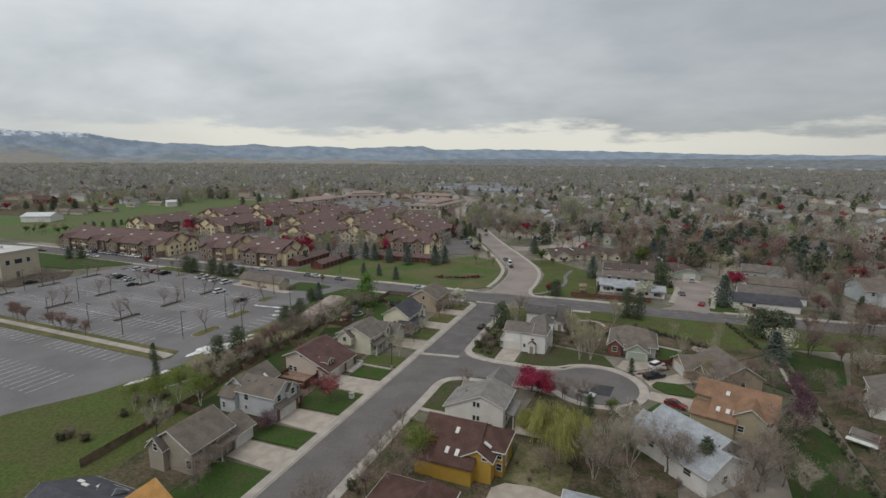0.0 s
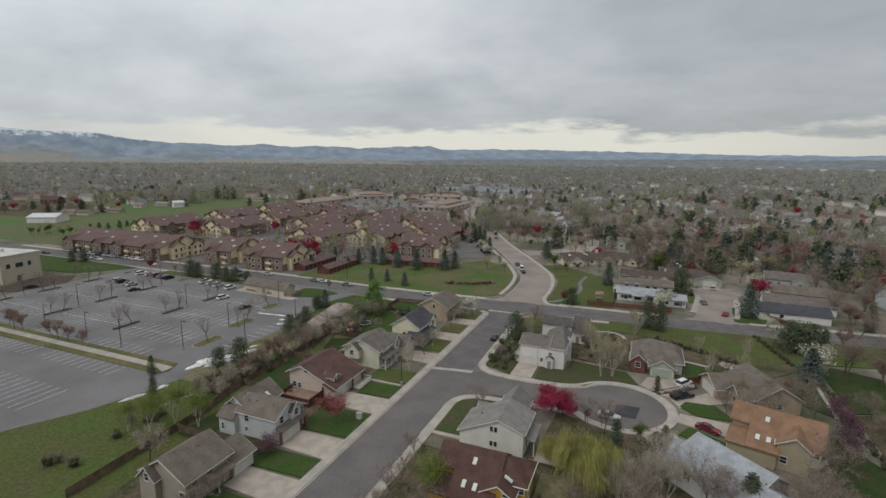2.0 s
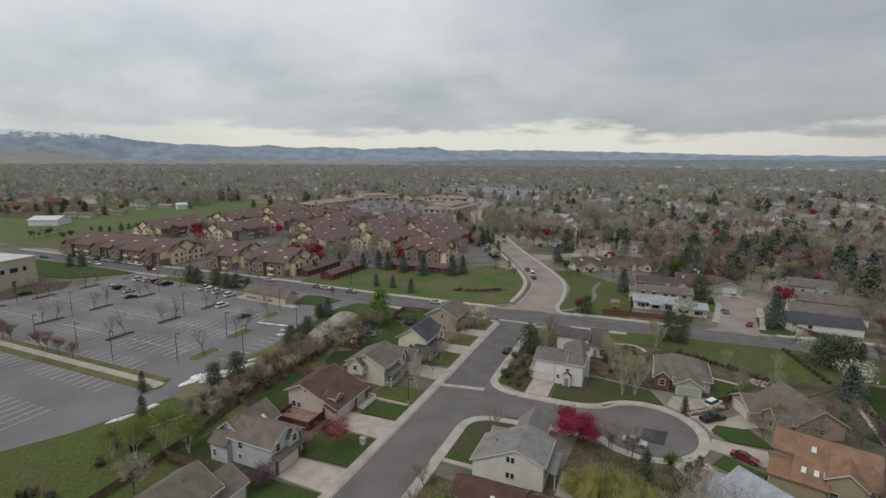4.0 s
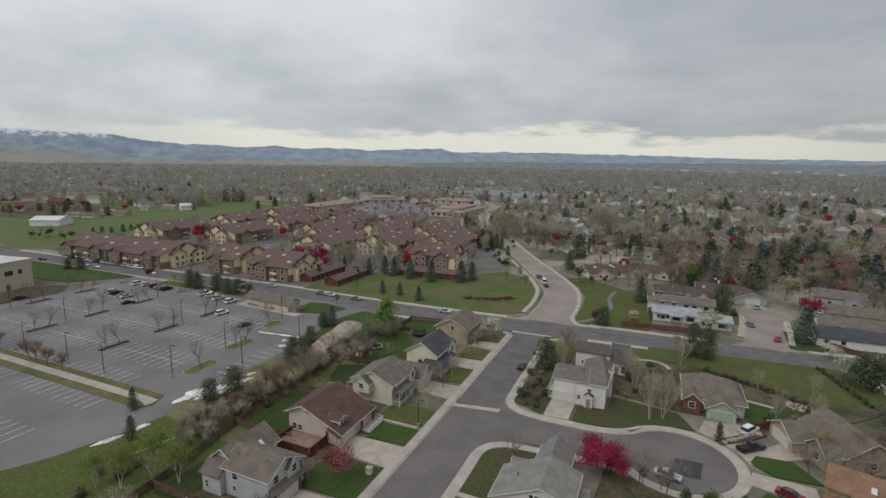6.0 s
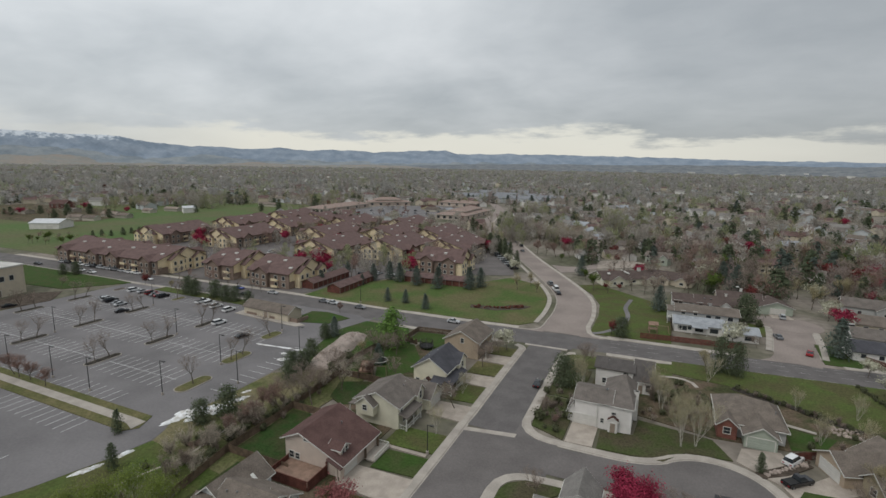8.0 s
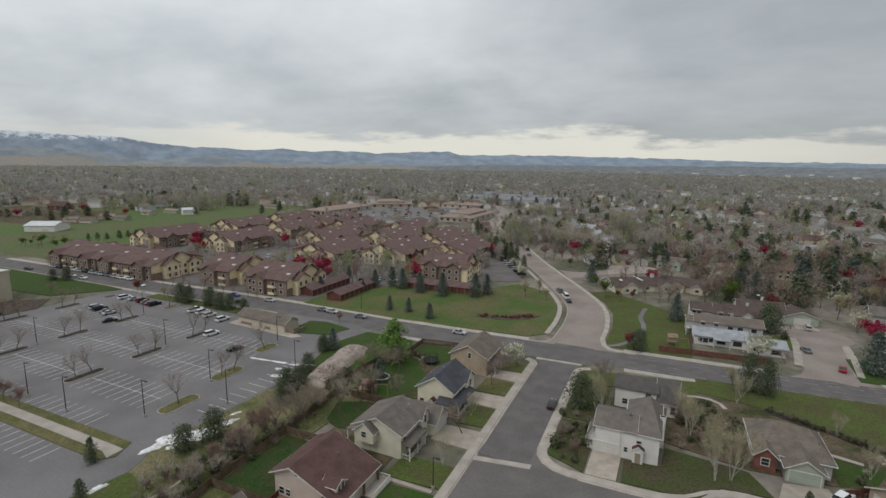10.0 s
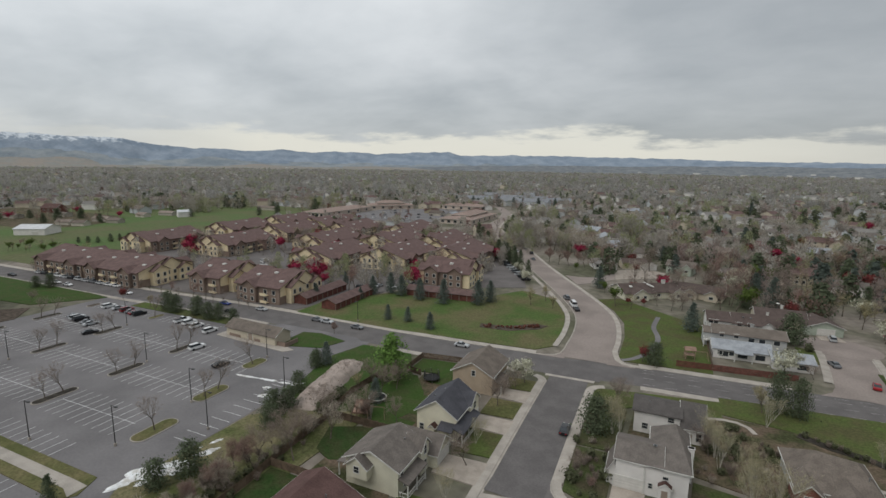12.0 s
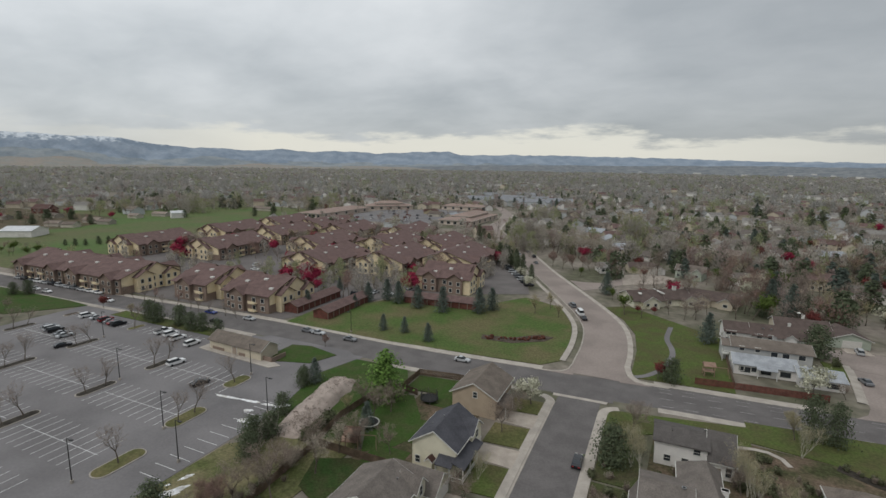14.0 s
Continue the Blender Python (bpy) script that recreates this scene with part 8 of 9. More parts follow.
def far_points(n, r0, r1, h0, h1, w=1.0):
    """Places out in the suburb, each kind in drifts of its own, tall and low trees standing together."""
    pts = []
    off = rnd.uniform(0, 900)
    while len(pts) < n:
        r = math.sqrt(rnd.uniform(r0 * r0, r1 * r1))
        a = rnd.uniform(-78, 38)
        x, y = 40 + r * math.sin(radians(a)), -20 + r * math.cos(radians(a))
        if -640 < x < -20 and y < 350 or (-540 < x < -300 and 130 < y < 480 and not (x < -470 and y > 300)) or y < 175:
            continue
        if -335 < x < -128 and 400 < y < 585 and rnd.random() < 0.985:
            continue
        if r < 700 and min((p.x - x) ** 2 + (p.y - y) ** 2 for p in CURVE[::3]) < 196:
            continue
        if noise.noise(Vector((x, y, 0)) * 0.006) < -0.22 and rnd.random() < 0.6:
            continue
        if noise.noise(Vector((x * 0.009 + off, y * 0.009, 1.0))) < -0.12 and rnd.random() < 0.75:
            continue
        h = h0 + (h1 - h0) * min(1.25, max(0, 0.45 + 0.9 * noise.noise(Vector((x * 0.02, y * 0.02, 3.0))) + rnd.gauss(0, 0.2)))
        pts.append((x, y, rnd.uniform(0, 6.28), h * rnd.uniform(0.8, 1.2) * w, h))
    return pts


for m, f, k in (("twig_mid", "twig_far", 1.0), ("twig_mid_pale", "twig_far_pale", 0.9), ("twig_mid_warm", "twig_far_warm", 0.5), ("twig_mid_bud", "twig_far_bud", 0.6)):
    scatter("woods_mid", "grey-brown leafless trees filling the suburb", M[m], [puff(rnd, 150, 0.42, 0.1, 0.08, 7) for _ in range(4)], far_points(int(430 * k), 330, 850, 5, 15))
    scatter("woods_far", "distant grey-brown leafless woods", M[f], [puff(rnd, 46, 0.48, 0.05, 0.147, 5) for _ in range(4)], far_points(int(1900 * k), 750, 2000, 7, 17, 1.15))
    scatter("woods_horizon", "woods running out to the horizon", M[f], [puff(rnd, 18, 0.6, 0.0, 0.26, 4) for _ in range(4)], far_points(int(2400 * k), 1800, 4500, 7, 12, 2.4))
scatter("conifers_mid", "dark conifers among the bare trees", M["needle"], [cone(rnd, 80, 0.27) for _ in range(3)], far_points(640, 330, 1000, 5, 12, 1.15))
scatter("conifers_far", "distant dark conifers", M["needle_haze"], [cone(rnd, 24, 0.3) for _ in range(3)], far_points(1500, 800, 2400, 8, 13, 1.3))
for m, n in (("leaf_crimson", 16), ("leaf_white", 40), ("leaf_lime", 22), ("leaf_green", 90), ("leaf_red", 40), ("twig_mid_bud", 160)):
    scatter("blossom_mid", "scattered flowering and leafing trees", M[m], [puff(rnd, 150, 0.45, 0.12, 0.08) for _ in range(2)], far_points(n, 380, 1100, 5, 9))
roofp = [(-1, -0.7, 0.35), (1, -0.7, 0.35), (1, 0, 0.62), (-1, -0.7, 0.35), (1, 0, 0.62), (-1, 0, 0.62), (-1, 0.7, 0.35), (1, 0, 0.62), (1, 0.7, 0.35), (-1, 0.7, 0.35), (-1, 0, 0.62), (1, 0, 0.62)]
wallp = []
for (x0, y0), (x1, y1) in (((-0.95, -0.65), (0.95, -0.65)), ((0.95, -0.65), (0.95, 0.65)), ((0.95, 0.65), (-0.95, 0.65)), ((-0.95, 0.65), (-0.95, -0.65))):
    wallp += [(x0, y0, 0), (x1, y1, 0), (x1, y1, 0.4), (x0, y0, 0), (x1, y1, 0.4), (x0, y0, 0.4)]
for s in (-1, 1):
    wallp += [(0.95 * s, -0.65, 0.4), (0.95 * s, 0.65, 0.4), (0.95 * s, 0, 0.61)]
for i, (rm, wm) in enumerate((("roof_grey", "wall_white"), ("roof_apt", "wall_beige"), ("roof_warm", "wall_blue"), ("roof_greywhite", "wall_white"))):
    pts = [(x, y, a, s * 0.75, rnd.uniform(11, 15)) for x, y, a, s, h in far_points(110, 400, 1000, 9, 12) + far_points(150, 1000, 2300, 10, 14)]
    scatter("far_roofs", "roofs of distant houses", M[rm], [roofp], pts, "houses")
    scatter("far_walls", "walls of distant houses", M[wm], [wallp], pts, "houses")

groves = []
for x, y, n, sp, h in ((-62, 354, 16, 11, 18), (3, 392, 10, 8, 21), (-440, 398, 14, 14, 18), (-500, 372, 14, 20, 15), (-58, 362, 10, 14, 13), (-78, 388, 10, 12, 14), (-35, 340, 8, 8, 12), (0, 425, 12, 14, 18), (-84, 500, 8, 12, 16), (24, 372, 8, 10, 13), (70, 400, 10, 18, 14), (120, 380, 12, 20, 14), (165, 350, 12, 18, 14), (-440, 450, 14, 30, 14), (-480, 415, 12, 22, 13), (-360, 500, 10, 20, 14)):
    for k in range(n):
        h1 = h * rnd.uniform(0.75, 1.15)
        groves.append((x + rnd.gauss(0, sp * 0.6), y + rnd.gauss(0, sp * 0.6), rnd.uniform(0, 6.28), h1 * 0.8, h1))
cnt = 0
while cnt < 60:
    x, y = -145 + 95 * rnd.random(), rnd.uniform(196, 345)
    if clear_of_blocks(x, y, 1.5) and not (x > -60 and y < 215):
        h1 = rnd.uniform(8, 13)
        groves.append((x, y, rnd.uniform(0, 6.28), h1 * 0.75, h1))
        cnt += 1
cnt = 0
while cnt < 80:
    x, y = rnd.uniform(-275, -55), rnd.uniform(184, 348)
    if clear_of_blocks(x, y, 1.0) and (x < -90 or y > 215):
        h1 = rnd.uniform(6, 11)
        groves.append((x, y, rnd.uniform(0, 6.28), h1 * 0.8, h1))
        cnt += 1
dense = []
cnt = 0
while cnt < 190:
    x, y = rnd.uniform(30, 235), rnd.uniform(226, 352)
    if any(abs(x - p) < 11 and abs(y - q) < 8 for p, q in HOMES + tuple(taken)) or min((Vector((x, y, 0)) - p).length for p in CURVE) < 13 or x < 50 and y < 262:
        continue
    h1 = rnd.uniform(6, 12)
    dense.append((x, y, rnd.uniform(0, 6.28), h1 * 0.9, h1))
    cnt += 1
for k, m in enumerate(("twig_mid_warm", "twig_rust", "twig")):
    scatter("thicket", "brown leafless trees standing close behind the houses", M[m], [puff(rnd, 330, 0.4, 0.04, 0.045, 9) for _ in range(3)], dense[k::3])
for k, m in enumerate(("twig_mid_pale", "twig_mid", "twig_mid_bud")):
    scatter("grove", "tall pale leafless trees standing close together", M[m], [puff(rnd, 380, 0.36, 0.06, 0.042, 9) for _ in range(3)], groves[k::3])
# pale sheds far out on the plain
for b, d, w, hgt in ((2.4, 4150, 95, 11), (6.5, 3900, 70, 7), (10.2, 4100, 60, 8), (12.0, 4200, 55, 17), (13.4, 4150, 60, 9), (15.2, 3900, 80, 8), (18.5, 4000, 70, 9), (-3.0, 4200, 40, 12), (-41.5, 3900, 45, 12), (-44, 3700, 30, 9)):
    t = thing("warehouse", "white flat-roofed warehouse on the far plain", "building", 40 + d * math.sin(radians(b)), -20 + d * math.cos(radians(b)), 0, -b, "far warehouses")
    bm = bmesh.new()
    box(bm, -w / 4, w / 4, -15, 15, 0, hgt + 4)
    part("wall", bm, M["wall_white"], t)
    bm = bmesh.new()
    box(bm, -w / 4 - 0.5, w / 4 + 0.5, -15.5, 15.5, hgt + 4, hgt + 5)
    part("roof", bm, M["flat_roof"], t)

# ---- hills ----


def hills(name, label, dist, table, amp, fr, material, base=0.0, seed=0):
    """A range seen along the horizon: (bearing, height) pairs, roughened."""
    bm = bmesh.new()
    rows = []
    lo, hi = table[0][0], table[-1][0]
    n = int((hi - lo) / 0.2)
    bs = [lo + (hi - lo) * i / n for i in range(n + 1)]
    hs = np.interp(bs, [t[0] for t in table], [t[1] for t in table])
    for k, (b, hgt) in enumerate(zip(bs, hs)):
        cells = []
        for j in range(15):
            f = j / 14
            d = dist - 500 * (1 - f) * 0.9
            x, y = 40 + d * math.sin(radians(b)), d * math.cos(radians(b))
            q = noise.fractal(Vector((b * fr, seed + f * 1.7, 0.3)), 1.0, 2.0, 5)
            z = hgt * (f ** 1.15) * (1 + amp * q * (0.3 + 0.7 * f)) + base
            z += hgt * 0.14 * math.sin(math.pi * f) * min(1.0, max(0.12, -b / 35)) * noise.fractal(Vector((b * 0.45 + f * 1.5, seed, f * 3.0)), 1.0, 2.0, 4)
            cells.append(bm.verts.new((x, y, max(z, -2))))
        rows.append(cells)
    for u, v in zip(rows, rows[1:]):
        for j in range(14):
            bm.faces.new((u[j], v[j], v[j + 1], u[j + 1]))
    ob = tagged(part(name, bm, material, None), label, "hills", kind="structure")
    for p in ob.data.polygons:
        p.use_smooth = True
    return ob


def hill_mat(name, low, high, snow=0.0, snow_z=240.0):
    m = mat(name, high, 1.0, 0.2, 0.009, 0.05, 0.08, 0.0, tint=low, spec=0.0)
    if snow:
        nt = m.node_tree
        N, L = nt.nodes.new, nt.links.new
        b = nt.nodes["Principled BSDF"]
        src = b.inputs["Base Color"].links[0].from_socket
        geo, sep = N("ShaderNodeNewGeometry"), N("ShaderNodeSeparateXYZ")
        L(geo.outputs["Position"], sep.inputs[0])
        nz = N("ShaderNodeTexNoise")
        nz.inputs["Scale"].default_value, nz.inputs["Detail"].default_value = 0.022, 9.0
        nz.inputs["Roughness"].default_value = 0.65
        L(geo.outputs["Position"], nz.inputs["Vector"])
        a = N("ShaderNodeMath")
        a.operation = "MULTIPLY_ADD"
        a.inputs[1].default_value = 260.0
        L(nz.outputs["Fac"], a.inputs[0])
        L(sep.outputs["Z"], a.inputs[2])
        r = N("ShaderNodeMapRange")
        r.inputs["From Min"].default_value, r.inputs["From Max"].default_value = snow_z, snow_z + 34
        r.inputs["To Max"].default_value = snow
        L(a.outputs[0], r.inputs["Value"])
        mx = N("ShaderNodeMix")
        mx.data_type = "RGBA"
        L(r.outputs[0], mx.inputs["Factor"])
        L(src, mx.inputs[6])
        mx.inputs[7].default_value = (0.7, 0.74, 0.78, 1)
        L(mx.outputs[2], b.inputs["Base Color"])
    return m


# blue and slate casts: distance haze put into the hills' base colours
FAR = hill_mat("hill_haze_blue", (0.2, 0.245, 0.3), (0.24, 0.28, 0.33), 0.8, 332)
MID = hill_mat("hill_haze_slate", (0.19, 0.22, 0.245), (0.235, 0.255, 0.265))
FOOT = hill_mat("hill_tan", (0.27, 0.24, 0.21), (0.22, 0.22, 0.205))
# wooded plain, its tree tone greyed by haze mixed into the colour
PLAIN = mat("hill_plain_haze", (0.185, 0.195, 0.2), 1.0, 0.25, 0.02, 0.07, 0.14, 0.0, tint=(0.15, 0.165, 0.18), spec=0.0)


hills("hills_far", "haze-blue mountain range dusted with snow", 4850, [(-95, 190), (-75, 232), (-66, 243), (-60, 238), (-57, 224), (-54.8, 198), (-52, 170), (-48, 164), (-44.9, 150), (-42, 168), (-39.2, 147), (-34.4, 163), (-32, 141), (-28, 160), (-23.7, 174), (-22.4, 138), (-14, 148), (-8, 140), (-2, 132), (3.6, 118), (8.7, 110), (13, 107), (20, 107), (45, 104)], 0.06, 0.9, FAR, 0, 1)
hills("hills_mid", "haze-grey slate foothills", 4650, [(-95, 150), (-72, 140), (-62.9, 127), (-59, 106), (-54.9, 72), (-50, 92), (-44.9, 66), (-39, 66), (-30, 60), (-20, 66), (-8, 62), (4, 58), (20, 54), (45, 50)], 0.16, 0.5, MID, 0, 4)
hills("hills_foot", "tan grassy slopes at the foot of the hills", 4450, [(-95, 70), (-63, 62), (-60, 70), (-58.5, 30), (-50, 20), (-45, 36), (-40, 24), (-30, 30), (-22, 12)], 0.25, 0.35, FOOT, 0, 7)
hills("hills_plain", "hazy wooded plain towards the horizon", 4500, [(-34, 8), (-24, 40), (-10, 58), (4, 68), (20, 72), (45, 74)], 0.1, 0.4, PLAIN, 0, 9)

# ---- vehicles ----
CARS = {}


def car_meshes(kind):
    """Lengthwise outline of a body with a narrower cabin, built once for each kind."""
    if kind in CARS:
        return CARS[kind]
    Ln, W, H = dict(sedan=(4.6, 1.8, 1.42), suv=(4.8, 1.9, 1.75), pickup=(5.7, 1.95, 1.85), van=(5.4, 2.0, 2.3))[kind]
    h = Ln / 2
    if kind == "sedan":
        body = [(-h, 0.35), (-h + 0.05, 0.85), (-h + 0.9, 0.95), (h - 1.3, 0.92), (h - 0.1, 0.72), (h, 0.4), (h - 0.1, 0.28), (-h + 0.1, 0.28)]
        cab = [(-h + 0.55, 0.9), (-h + 1.3, H), (h - 2.2, H), (h - 1.3, 0.9)]
    elif kind == "suv":
        body = [(-h, 0.4), (-h + 0.02, 1.05), (h - 1.3, 1.05), (h - 0.12, 0.95), (h, 0.5), (h - 0.1, 0.32), (-h + 0.1, 0.32)]
        cab = [(-h + 0.04, 1.02), (-h + 0.3, H), (h - 2.0, H), (h - 1.2, 1.02)]
    elif kind == "pickup":
        body = [(-h, 0.5), (-h, 1.1), (h - 1.4, 1.1), (h - 0.1, 1.02), (h, 0.55), (h - 0.1, 0.4), (-h + 0.1, 0.4)]
        cab = [(-0.5, 1.08), (-0.35, H), (h - 2.3, H), (h - 1.4, 1.08)]
    else:
        body = [(-h, 0.4), (-h, 1.3), (h - 0.7, 1.3), (h - 0.05, 1.0), (h, 0.5), (h - 0.1, 0.35), (-h + 0.1, 0.35)]
        cab = [(-h + 0.02, 1.28), (-h + 0.1, H), (h - 1.5, H), (h - 0.7, 1.28)]

    def mesh(name, poly, w0, w1):
        b = bmesh.new()
        zs = [z for _, z in poly]
        z0, z1 = min(zs), max(zs)
        rows = [[b.verts.new((x, s * (w0 + (w1 - w0) * (z - z0) / (z1 - z0)), z)) for x, z in poly] for s in (-1, 1)]
        n = len(poly)
        for i in range(n):
            b.faces.new((rows[0][i], rows[0][(i + 1) % n], rows[1][(i + 1) % n], rows[1][i]))
        b.faces.new(rows[0][::-1])
        b.faces.new(rows[1])
        bmesh.ops.recalc_face_normals(b, faces=b.faces[:])
        bmesh.ops.bevel(b, geom=b.edges[:], offset=0.07, segments=2, affect="EDGES", clamp_overlap=True)
        me = bpy.data.meshes.new(name)
        b.to_mesh(me)
        b.free()
        return me

    roof = [(cab[1][0] + 0.02, H - 0.03), (cab[1][0] + 0.1, H + 0.03), (cab[2][0] - 0.1, H + 0.03), (cab[2][0] - 0.02, H - 0.03)]
    wheel = bpy.data.meshes.new("tyre")
    b = bmesh.new()
    m = pose(0, 0, 0, 90)
    disc(b, 0, 0, -0.11, 0.11, 0.34, 14, m)
    b.to_mesh(wheel)
    b.free()
    wheel.materials.append(M["rubber"])
    rim = bpy.data.meshes.new("rim")
    b = bmesh.new()
    disc(b, 0, 0, -0.125, 0.125, 0.2, 10, m)
    b.to_mesh(rim)
    b.free()
    rim.materials.append(M["metal_grey"])
    CARS[kind] = (mesh("body", body, W / 2, W / 2 - 0.04), mesh("cabin", cab, W / 2 - 0.1, W / 2 - 0.28), mesh("car_roof", roof, W / 2 - 0.27, W / 2 - 0.3), wheel, rim, (h, W))
    CARS[kind][1].materials.append(M["glass"])
    return CARS[kind]


def car(kind, colour, x, y, rz, z=0.07):
    body, cab, roof, wheel, rim, (h, W) = car_meshes(kind)
    words = dict(white="white", black="black", grey="dark grey", silver="silver", red="bright red", blue="blue", darkred="dark red")
    t = thing("pickup_truck" if kind == "pickup" else "car", words[colour] + " " + dict(sedan="saloon car", suv="estate off-roader", pickup="pickup truck", van="delivery van")[kind] + " parked on asphalt", "car", x, y, z, rz, "parked cars")
    for name, me in (("body", body), ("car_roof", roof)):
        key = (kind, name, colour)
        if key not in CARS:
            c = me.copy()
            c.materials.clear()
            c.materials.append(M["car_" + colour])
            CARS[key] = c
        shared(name, CARS[key], t)
    shared("cabin", cab, t, None, "dark tinted cabin glass")
    near = math.hypot(x - 30, y) < 135
    for sx in (-1, 1) if math.hypot(x - 30, y) < 330 else ():
        for sy in (-1, 1):
            w = shared("wheel", wheel, t, pose(sx * (h - 0.85), sy * (W / 2 - 0.1), 0.34))
            if near:
                shared("rim", rim, w)
    for sx, c, nm in ((1, "trim", "headlight"), (-1, "car_red", "tail_light")) if near else ():
        for sy in (-1, 1):
            bm = bmesh.new()
            box(bm, sx * h - 0.06, sx * h + 0.02, sy * (W / 2 - 0.35) - 0.18, sy * (W / 2 - 0.35) + 0.18, 0.62, 0.78)
            part(nm, bm, M[c], t)
    if kind == "pickup":
        bm = bmesh.new()
        box(bm, -h + 0.12, -0.6, -W / 2 + 0.15, W / 2 - 0.15, 1.06, 1.13)
        part("bed", bm, M["rubber"], t)
    return t


for kind, c, x, y, rz in (
    ("suv", "white", -163, 129.3, 82), ("sedan", "silver", -158, 129.6, 85), ("suv", "darkred", -152.6, 129.3, 84), ("sedan", "grey", -149.6, 129, 85), ("sedan", "darkred", -147, 128.6, 85), ("suv", "black", -144.4, 128.4, 84),
    ("sedan", "grey", -162, 116.8, 84), ("suv", "silver", -159, 116, 84), ("suv", "black", -156.2, 115.6, 84), ("sedan", "grey", -151, 114.8, 84), ("sedan", "silver", -148.2, 114, 84), ("sedan", "black", -139.6, 108.8, 70),
    ("pickup", "white", -124.2, 130, 82), ("suv", "white", -120, 129.4, 84), ("suv", "white", -114.8, 127.9, 84), ("suv", "white", -107, 126.6, 84), ("suv", "white", -98.4, 114.6, 80), ("sedan", "black", -82, 108.6, 78), ("sedan", "black", -181, 94.6, 80),
):
    car(kind, c, x, y, rz)
for kind, c, x, y, rz in (
    ("sedan", "white", -221, 142.4, 2), ("sedan", "white", -212, 142.0, 2), ("sedan", "black", -255, 141.5, 2), ("sedan", "white", -176, 144.8, 2), ("sedan", "blue", -128, 151.6, 2), ("sedan", "silver", -110, 152.2, 2), ("sedan", "grey", -83.5, 151.4, 2), ("sedan", "silver", -79, 151.2, 2),
    ("sedan", "grey", -66.5, 150.8, 2), ("sedan", "silver", -28.6, 151.2, 2), ("sedan", "black", -118, 145, 2),
    ("sedan", "black", 9.2, 115.5, 91), ("pickup", "black", 59.4, 96.4, 40), ("suv", "white", 60.2, 103.8, 55), ("sedan", "darkred", 63.4, 83.0, -24), ("suv", "silver", 77.6, 209.6, 85), ("sedan", "grey", 71.8, 184, 100), ("sedan", "silver", 44.5, 80.4, -8),
    ("sedan", "red", 77.5, 171, 75), ("suv", "white", 98, 207, 20), ("suv", "black", 97, 203, 20),
    ("sedan", "grey", -44, 300, 120), ("sedan", "silver", -60, 322, 120),
):
    car(kind, c, x, y, rz)
bend = list(zip(CURVE, side_normals(CURVE)))
for kind, c, y in (("sedan", "black", 207), ("van", "white", 214.5), ("suv", "grey", 221.5), ("sedan", "grey", 330), ("suv", "black", 318)):
    p, n = min(bend, key=lambda q: abs(q[0].y - y))
    side = 1 if y < 300 else -1
    p = p + n * side * (bend_half(p) - 1.3)
    car(kind, c, p.x, p.y, math.degrees(math.atan2(n.y, n.x)) - 90, 0.09)
rnd = random.Random(3)
for i in range(12):
    car(rnd.choice(("sedan", "suv")), rnd.choice(("grey", "silver", "white", "black")), -250 + i * 5.3, 150.1, 2)
for i in range(9):
    car(rnd.choice(("sedan", "suv")), rnd.choice(("grey", "silver", "white", "black")), -34 - i * 3.0, 246 + i * 5.0, 35)
for i in range(20):
    car(rnd.choice(("sedan", "suv")), rnd.choice(("grey", "silver", "white", "black", "darkred")), -262 + 14 * (i % 6) + rnd.uniform(-2, 2), 446 + 24 * (i // 6) + rnd.uniform(-1, 1), 90, 0.13)
for x, y in ((-178, 183), (-174, 188), (-170, 200), (-172, 205), (-169, 214), (-176, 222), (-95, 196), (-90, 203), (-84, 204), (-78, 212), (-45, 212), (-140, 205)):
    car(rnd.choice(("sedan", "suv")), rnd.choice(("grey", "silver", "white", "black")), x, y, rnd.choice((0, 90)), 0.13)

# ---- poles, fences and yard things ----


def lamp_post(x, y, h=8.5, arm=1.2, rz=0, label="dark steel car park lamp post with a flat head"):
    t = thing("street_lamp", label, "lamp post", x, y, 0.05, rz, "lamp posts")
    bm = bmesh.new()
    tube(bm, [(0, 0, 0), (0, 0, h * 0.5), (0, 0, h)], [0.11, 0.09, 0.07], 8)
    part("pole", bm, M["metal_dark"], t)
    bm = bmesh.new()
    disc(bm, 0, 0, 0, 0.6, 0.28, 10)
    part("footing", bm, M["concrete"], t)
    bm = bmesh.new()
    box(bm, 0, arm, -0.04, 0.04, h - 0.12, h - 0.04)
    part("arm", bm, M["metal_dark"], t)
    bm = bmesh.new()
    box(bm, arm - 0.3, arm + 0.45, -0.2, 0.2, h - 0.16, h)
    part("lamp_head", bm, M["metal_dark"], t)


for x, y in ((-58, 84), (-71, 90.6), (-101.5, 66.5), (-69, 72), (-102, 101.5), (-137, 86), (-137, 119), (-171, 87), (-75, 118.5), (-120, 66), (-86, 66), (-56.5, 105), (-150, 66)):
    lamp_post(x, y)
lamp_post(-2.9, 77.2, 6.0, 0.8, 0, "slim grey street lamp on the pavement")
lamp_post(-70.5, 157.2, 7.5, 1.4, 270, "slim grey street lamp by the road")


